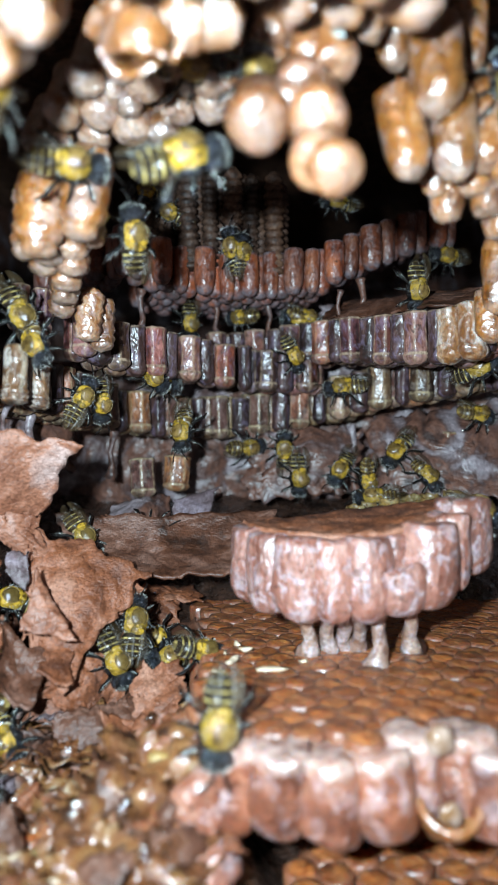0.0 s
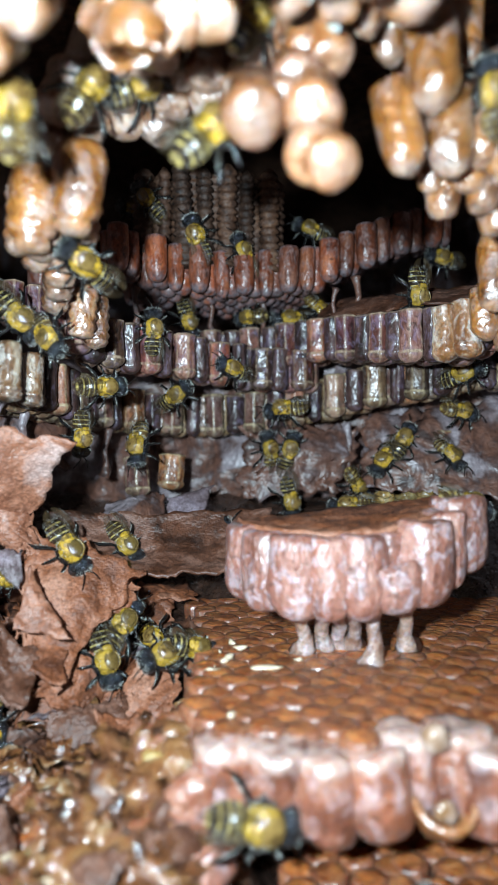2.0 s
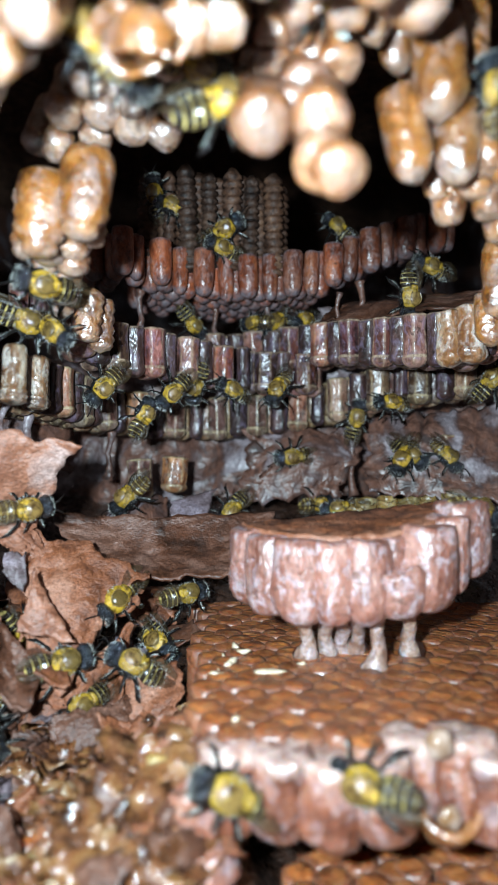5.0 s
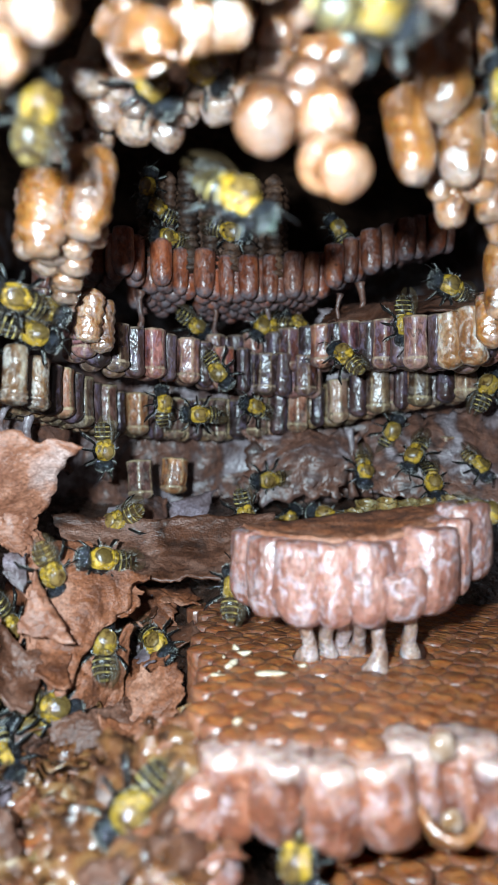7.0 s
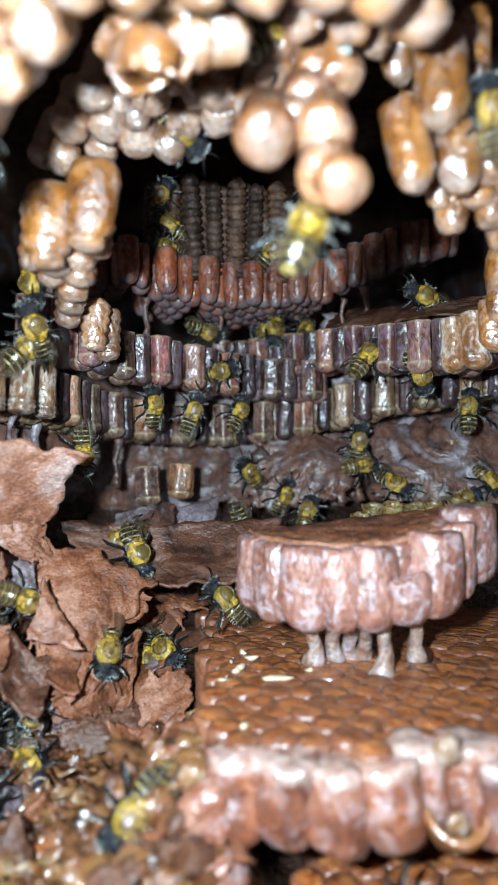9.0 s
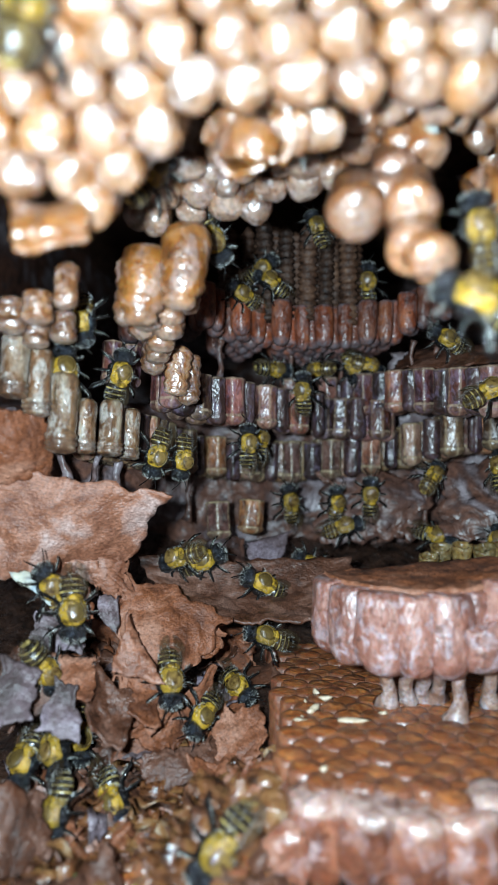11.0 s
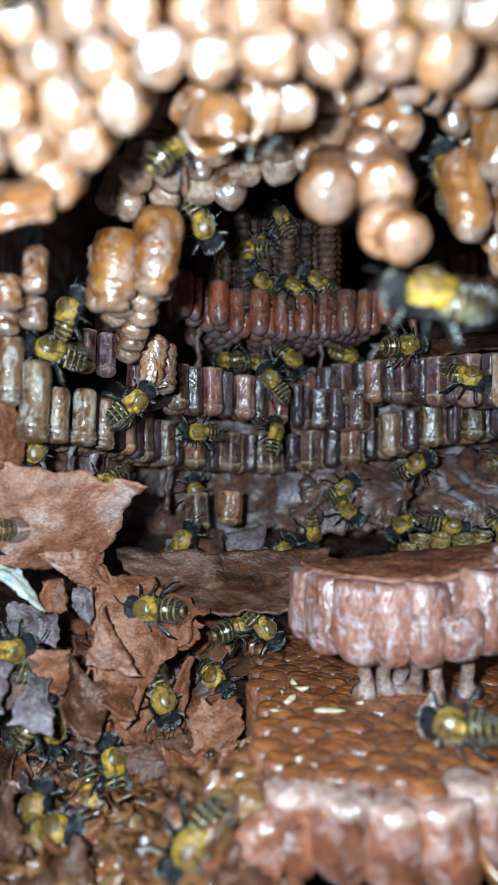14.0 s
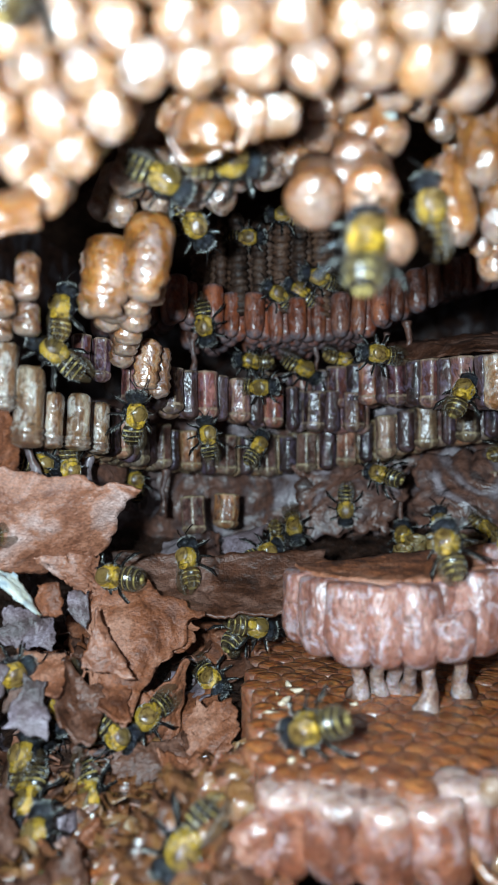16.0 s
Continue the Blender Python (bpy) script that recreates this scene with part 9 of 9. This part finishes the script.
    crawl(bees[46], (0.61, -0.63, 0.48), [(0, -4.4, 64.8, -20.2, 0), (0.33, -4.7, 64.8, -20.3, 0), (0.67, -5.0, 64.8, -20.4, 0), (1, -5.3, 64.8, -20.5, 0), (1.33, -5.0, 64.9, -20.4, 0), (1.67, -4.8, 65.0, -20.3, 0), (2, -4.6, 65.0, -20.2, 0), (2.33, -5.2, 67.3, -21.1, 2), (2.67, -5.8, 69.6, -22.0, 4), (3, -6.4, 71.8, -22.9, 7), (3.5, -6.7, 71.5, -22.7, 10), (4.2, -7.1, 71.9, -22.8, -15), (4.62, -8.2, 73.3, -22.6, -30), (5.04, -9.2, 74.8, -22.5, -45), (5.46, -10.2, 76.2, -22.4, -60), (5.88, -11.3, 77.7, -22.3, -75), (6.3, -12.3, 79.1, -22.2, -90), (7, -12.4, 79.1, -22.0, -90), (7.33, -12.6, 79.0, -22.2, -90), (7.67, -12.9, 78.9, -22.3, -90), (8, -13.1, 78.8, -22.5, -90), (8.38, -12.7, 76.7, -22.7, -90), (8.77, -12.3, 74.5, -22.8, -90), (9.15, -11.9, 72.4, -23.0, -90), (9.53, -11.6, 70.2, -23.2, -90), (9.92, -11.2, 68.1, -23.4, -90), (10.3, -10.8, 65.9, -23.5, -90), (10.5, -12.0, 65.7, -23.2, -98), (11, -12.4, 64.3, -22.2, -119), (11.5, -14.6, 60.1, -23.8, -139), (12, -19.9, 59.4, -26.7, -160), (12.5, -21.3, 59.5, -26.3, -160), (13, -20.9, 59.8, -26.3, -188), (13.33, -19.7, 59.5, -25.9, -206), (13.67, -18.6, 59.3, -25.5, -224), (14, -17.5, 59.0, -25.1, -242), (14.5, -14.6, 58.9, -24.3, -270), (15, -16.0, 59.5, -23.9, -310), (15.33, -16.4, 60.0, -23.7, -337), (15.67, -16.8, 60.4, -23.6, -363), (16, -17.2, 60.9, -23.5, -390)])
    crawl(bees[47], (-0.56, -0.69, 0.46), [(0, -24.7, 61.6, -24.1, 180), (0.44, -24.7, 61.6, -24.2, 185), (0.89, -24.7, 61.5, -24.3, 190), (1.33, -24.7, 61.5, -24.4, 195), (1.78, -24.6, 61.5, -24.5, 199), (2.22, -24.6, 61.5, -24.7, 204), (2.67, -24.6, 61.5, -24.8, 209), (3.11, -24.6, 61.4, -24.9, 214), (3.56, -24.5, 61.4, -25.0, 219), (4, -24.5, 61.4, -25.1, 224), (4.44, -24.5, 61.4, -25.2, 228), (4.89, -24.5, 61.4, -25.3, 233), (5.33, -24.4, 61.3, -25.4, 238), (5.78, -24.4, 61.3, -25.5, 243), (6.22, -24.4, 61.3, -25.6, 248), (6.67, -24.4, 61.3, -25.7, 253), (7.11, -24.3, 61.2, -25.8, 258), (7.56, -24.3, 61.2, -26.0, 262), (8, -24.3, 61.2, -26.1, 267), (8.38, -24.3, 61.1, -25.9, 271), (8.77, -24.3, 60.9, -25.8, 276), (9.15, -24.3, 60.8, -25.6, 280), (9.53, -24.3, 60.6, -25.5, 284), (9.92, -24.3, 60.5, -25.3, 288), (10.3, -24.3, 60.3, -25.2, 292), (10.5, -25.2, 60.0, -25.1, 295), (11, -25.0, 58.1, -23.6, 300), (11.5, -25.3, 58.2, -23.6, 253), (12, -25.4, 58.4, -23.5, 207), (12.5, -25.5, 58.8, -23.6, 160), (13, -24.8, 58.9, -23.2, 125), (13.33, -24.8, 59.0, -22.4, 102), (13.67, -24.8, 59.0, -21.7, 78), (14, -24.8, 59.1, -20.9, 55), (14.5, -24.9, 58.8, -18.9, 20), (15, -25.1, 58.9, -21.7, 43), (15.33, -25.1, 58.8, -22.7, 59), (15.67, -25.2, 58.8, -23.6, 74), (16, -25.2, 58.8, -24.6, 90)])
    crawl(bees[48], (-0.62, -0.69, 0.37), [(0, -20.7, 51.6, -27.5, 0), (8, -20.6, 51.8, -27.6, -65), (8.38, -20.7, 51.9, -27.5, -69), (8.77, -20.9, 52.0, -27.4, -72), (9.15, -21.1, 52.1, -27.3, -75), (9.53, -21.3, 52.2, -27.3, -78), (9.92, -21.4, 52.3, -27.2, -81), (10.3, -21.6, 52.4, -27.1, -84), (10.5, -22.4, 52.1, -26.9, -86), (11, -23.0, 53.2, -26.5, -90), (11.33, -23.2, 54.0, -26.7, -117), (11.67, -23.4, 54.8, -26.9, -143), (12, -23.7, 55.6, -27.2, -170), (12.5, -23.7, 55.5, -26.0, -210), (13, -23.6, 56.1, -27.3, -232), (13.33, -23.3, 55.5, -27.2, -248), (13.67, -23.0, 54.9, -27.1, -262), (14, -22.7, 54.3, -27.0, -278), (14.5, -22.5, 54.1, -26.8, -300), (14.88, -22.1, 53.4, -26.9, -290), (15.25, -21.8, 52.7, -27.1, -280), (15.62, -21.4, 52.0, -27.2, -270), (16, -21.0, 51.3, -27.3, -260)])
    crawl(bees[49], (-0.33, -0.60, 0.72), [(0, -20.7, 49.6, -28.9, 60), (4, -20.7, 49.7, -28.7, 5), (8, -20.6, 49.8, -28.6, -49), (8.38, -20.7, 49.8, -28.4, -54), (8.77, -20.9, 49.9, -28.2, -60), (9.15, -21.1, 49.9, -28.1, -65), (9.53, -21.2, 50.0, -27.9, -70), (9.92, -21.4, 50.0, -27.7, -75), (10.3, -21.5, 50.0, -27.5, -80), (11, -27.8, 57.9, -24.5, -90), (11.38, -26.3, 56.4, -25.1, -52), (11.75, -24.8, 55.0, -25.6, -15), (12.12, -23.2, 53.6, -26.1, 22), (12.5, -21.7, 52.1, -26.7, 60), (12.9, -21.4, 52.2, -26.9, 43), (13.3, -21.0, 52.2, -27.2, 26), (13.7, -20.7, 52.2, -27.5, 9), (14.1, -20.3, 52.3, -27.8, -9), (14.5, -20.0, 52.3, -28.1, -26), (14.88, -20.9, 53.1, -27.8, -42), (15.25, -21.8, 53.9, -27.5, -58), (15.62, -22.8, 54.7, -27.2, -74), (16, -23.7, 55.5, -26.9, -90)])
    crawl(bees[50], (0.77, -0.63, -0.06), [(0, -21.9, 65.6, -23.8, -80), (0.38, -22.2, 65.5, -23.9, -79), (0.75, -22.4, 65.4, -24.1, -79), (1.12, -22.7, 65.3, -24.2, -78), (1.5, -23.0, 65.2, -24.3, -77), (1.9, -22.7, 65.3, -23.6, -77), (2.3, -22.5, 65.5, -22.8, -76), (2.7, -22.3, 65.6, -22.1, -75), (3.1, -22.0, 65.8, -21.3, -74), (3.5, -21.8, 65.9, -20.6, -74), (4.2, -22.2, 65.9, -20.8, -72), (4.62, -22.4, 65.9, -20.2, -72), (5.04, -22.5, 66.0, -19.7, -71), (5.46, -22.7, 66.0, -19.1, -70), (5.88, -22.9, 66.1, -18.6, -69), (6.3, -23.1, 66.2, -18.0, -69), (8, -23.4, 65.8, -18.2, -65), (8.38, -23.5, 64.8, -18.2, -65), (8.77, -23.6, 63.8, -18.1, -64), (9.15, -23.7, 62.7, -18.0, -63), (9.53, -23.8, 61.7, -18.0, -63), (9.92, -23.9, 60.7, -17.9, -62), (10.3, -24.0, 59.7, -17.8, -61), (11, -26.1, 58.7, -16.6, -60), (11.33, -26.5, 59.1, -16.1, -47), (11.67, -27.0, 59.6, -15.6, -33), (12, -27.5, 60.1, -15.1, -20), (12.5, -28.1, 60.5, -15.0, 0), (12.9, -27.8, 60.1, -15.2, 0), (13.3, -27.5, 59.8, -15.3, 0), (13.7, -27.3, 59.4, -15.5, 0), (14.1, -27.0, 59.1, -15.6, 0), (14.5, -26.7, 58.7, -15.8, 0), (14.88, -26.6, 58.5, -16.1, 0), (15.25, -26.5, 58.4, -16.4, 0), (15.62, -26.3, 58.2, -16.7, 0), (16, -26.2, 58.1, -17.0, 0)])
    crawl(bees[51], (0.53, -0.76, 0.37), [(0, -11.5, 67.7, -18.1, 90), (0.38, -11.7, 67.8, -18.3, 85), (0.75, -12.0, 67.9, -18.6, 79), (1.12, -12.2, 68.0, -18.8, 74), (1.5, -12.5, 68.1, -19.0, 69), (2, -12.1, 68.1, -18.4, 61), (2.4, -12.6, 67.0, -18.3, 56), (2.8, -13.2, 65.9, -18.1, 50), (3.2, -13.8, 64.9, -18.0, 44), (3.6, -14.3, 63.8, -17.9, 39), (4, -14.9, 62.8, -17.8, 33), (4.38, -15.5, 62.5, -18.7, 27), (4.77, -16.2, 62.2, -19.6, 22), (5.15, -16.9, 62.0, -20.5, 16), (5.53, -17.5, 61.7, -21.4, 11), (5.92, -18.2, 61.4, -22.3, 5), (6.3, -18.8, 61.1, -23.2, 0), (6.65, -18.1, 61.1, -23.5, -5), (7, -17.4, 61.1, -23.8, -10), (7.33, -17.7, 61.4, -24.1, -16), (7.67, -17.9, 61.6, -24.5, -22), (8, -18.2, 61.9, -24.8, -28), (8.38, -19.1, 61.6, -23.7, -34), (8.77, -20.1, 61.2, -22.5, -41), (9.15, -21.0, 60.9, -21.4, -48), (9.53, -22.0, 60.6, -20.2, -54), (9.92, -22.9, 60.2, -19.1, -61), (10.3, -23.8, 59.9, -17.9, -68), (10.5, -26.0, 59.5, -19.2, -71), (11, -23.6, 58.6, -11.1, -80), (11.5, -26.9, 61.6, -10.5, -69), (12, -29.9, 61.8, -14.0, -57), (12.42, -28.7, 61.5, -14.9, -48), (12.83, -27.6, 61.2, -15.8, -38), (13.25, -26.4, 60.9, -16.7, -29), (13.67, -25.2, 60.7, -17.7, -19), (14.08, -24.1, 60.4, -18.6, -10), (14.5, -22.9, 60.1, -19.5, 0), (14.88, -22.9, 60.8, -20.0, -22), (15.25, -23.0, 61.5, -20.4, -45), (15.62, -23.0, 62.2, -20.9, -68), (16, -23.1, 62.8, -21.4, -90)])
    crawl(bees[52], (0.34, -0.92, 0.17), [(0, -2.0, 44.8, -19.1, -95), (0.5, -1.7, 43.7, -20.4, -88), (1, -2.0, 43.6, -22.6, -80), (1.5, -1.2, 43.8, -25.2, -75), (2, 1.1, 42.5, -24.2, -10), (2.5, 1.1, 42.4, -23.8, 0), (3, 2.9, 41.9, -23.1, 20), (3.5, 3.7, 41.5, -21.8, 55), (4, 2.4, 42.1, -21.7, 85), (4.2, 2.2, 42.2, -21.4, 99), (4.62, 0.4, 42.8, -21.9, 129), (5.04, -1.4, 43.4, -22.5, 160), (5.46, -3.2, 44.0, -23.0, 190), (5.88, -5.0, 44.5, -23.5, 220), (6.3, -6.9, 45.1, -24.0, 226), (6.5, -7.5, 45.1, -24.1, 226), (7, -7.9, 45.1, -24.3, 226), (7.5, -8.0, 44.8, -24.3, 227), (8, -8.1, 44.8, -24.3, 227), (8.38, -8.2, 45.0, -24.4, 228), (8.77, -8.3, 45.3, -24.5, 228), (9.15, -8.5, 45.5, -24.7, 229), (9.53, -8.6, 45.7, -24.8, 229), (9.92, -8.7, 46.0, -24.9, 230), (10.3, -8.8, 46.2, -25.0, 230), (10.5, -8.5, 46.1, -25.1, 230), (11, -8.3, 45.0, -24.4, 231), (11.5, -8.3, 45.0, -24.4, 231), (12, -8.3, 45.0, -24.5, 231), (12.5, -8.3, 45.0, -24.5, 231), (13, -8.2, 45.0, -24.5, 231), (13.5, -8.3, 45.0, -24.5, 231), (14, -8.4, 45.1, -24.6, 231), (14.5, -8.3, 45.0, -24.6, 231), (15, -8.3, 45.0, -24.6, 231), (15.5, -8.4, 45.0, -24.6, 231), (16, -8.4, 45.1, -24.6, 231)])
    crawl(bees[53], (-0.56, -0.83, 0.08), [(0, 11.5, 41.3, -33.4, 100), (0.4, 11.5, 41.6, -32.9, 101), (0.8, 11.6, 41.9, -32.4, 101), (1.2, 11.7, 42.2, -32.0, 102), (1.6, 11.7, 42.5, -31.5, 102), (2, 11.8, 42.8, -31.1, 103), (2.33, 11.6, 43.2, -30.5, 103), (2.67, 11.4, 43.7, -29.9, 104), (3, 11.2, 44.2, -29.4, 104), (3.5, 10.1, 43.8, -27.3, 105), (4, 9.4, 42.8, -21.7, 100), (4.2, 9.5, 42.9, -19.6, 115), (4.62, 8.2, 42.6, -20.6, 146), (5.04, 6.9, 42.4, -21.5, 177), (5.46, 5.6, 42.2, -22.5, 208), (5.88, 4.3, 41.9, -23.4, 239), (6.3, 3.0, 41.7, -24.4, 270), (6.65, 3.0, 42.9, -25.7, 271), (7, 3.0, 44.1, -26.9, 272), (7.5, 3.9, 43.8, -28.4, 258), (8, 4.5, 43.8, -30.2, 244), (8.38, 6.2, 43.7, -30.3, 233), (8.77, 7.9, 43.7, -30.4, 223), (9.15, 9.6, 43.6, -30.5, 212), (9.53, 11.3, 43.5, -30.6, 201), (9.92, 13.1, 43.5, -30.7, 191), (10.3, 14.8, 43.4, -30.8, 180), (10.73, 14.4, 43.4, -28.6, 180), (11.15, 14.1, 43.3, -26.4, 180), (11.57, 13.7, 43.3, -24.2, 180), (12, 13.3, 43.3, -22.0, 180), (12.38, 13.3, 44.8, -21.1, 180), (12.75, 13.3, 46.2, -20.2, 180), (13.12, 13.2, 47.7, -19.3, 180), (13.5, 13.2, 49.2, -18.5, 180), (14, 10.1, 49.2, -17.3, 185), (14.5, 7.9, 48.8, -16.5, 190), (15, 4.4, 48.5, -16.3, 193), (15.5, 2.3, 48.2, -16.5, 197), (16, 0.2, 48.2, -17.4, 200)])
    crawl(bees[54], (-0.55, -0.70, 0.45), [(0, 22.5, 50.9, -20.1, 130), (8, 22.7, 51.1, -19.7, 113), (8.38, 23.2, 51.7, -19.6, 113), (8.77, 23.6, 52.3, -19.6, 112), (9.15, 24.1, 52.9, -19.6, 111), (9.53, 24.5, 53.5, -19.6, 110), (9.92, 24.9, 54.1, -19.5, 109), (10.3, 25.4, 54.7, -19.5, 109), (10.75, 24.7, 55.2, -19.2, 108), (11.2, 24.1, 55.7, -18.8, 107), (11.65, 23.5, 56.2, -18.5, 106), (12.1, 22.8, 56.8, -18.2, 105), (12.55, 22.2, 57.3, -17.8, 104), (13, 21.5, 57.8, -17.5, 103), (13.33, 20.4, 57.8, -17.0, 102), (13.67, 19.3, 57.7, -16.6, 102), (14, 18.2, 57.7, -16.1, 101), (14.5, 15.0, 55.0, -14.2, 100), (15, 13.2, 54.7, -10.5, 105), (15.5, 11.9, 56.6, -7.3, 110), (16, 12.2, 56.7, -4.9, 95)])


motions()
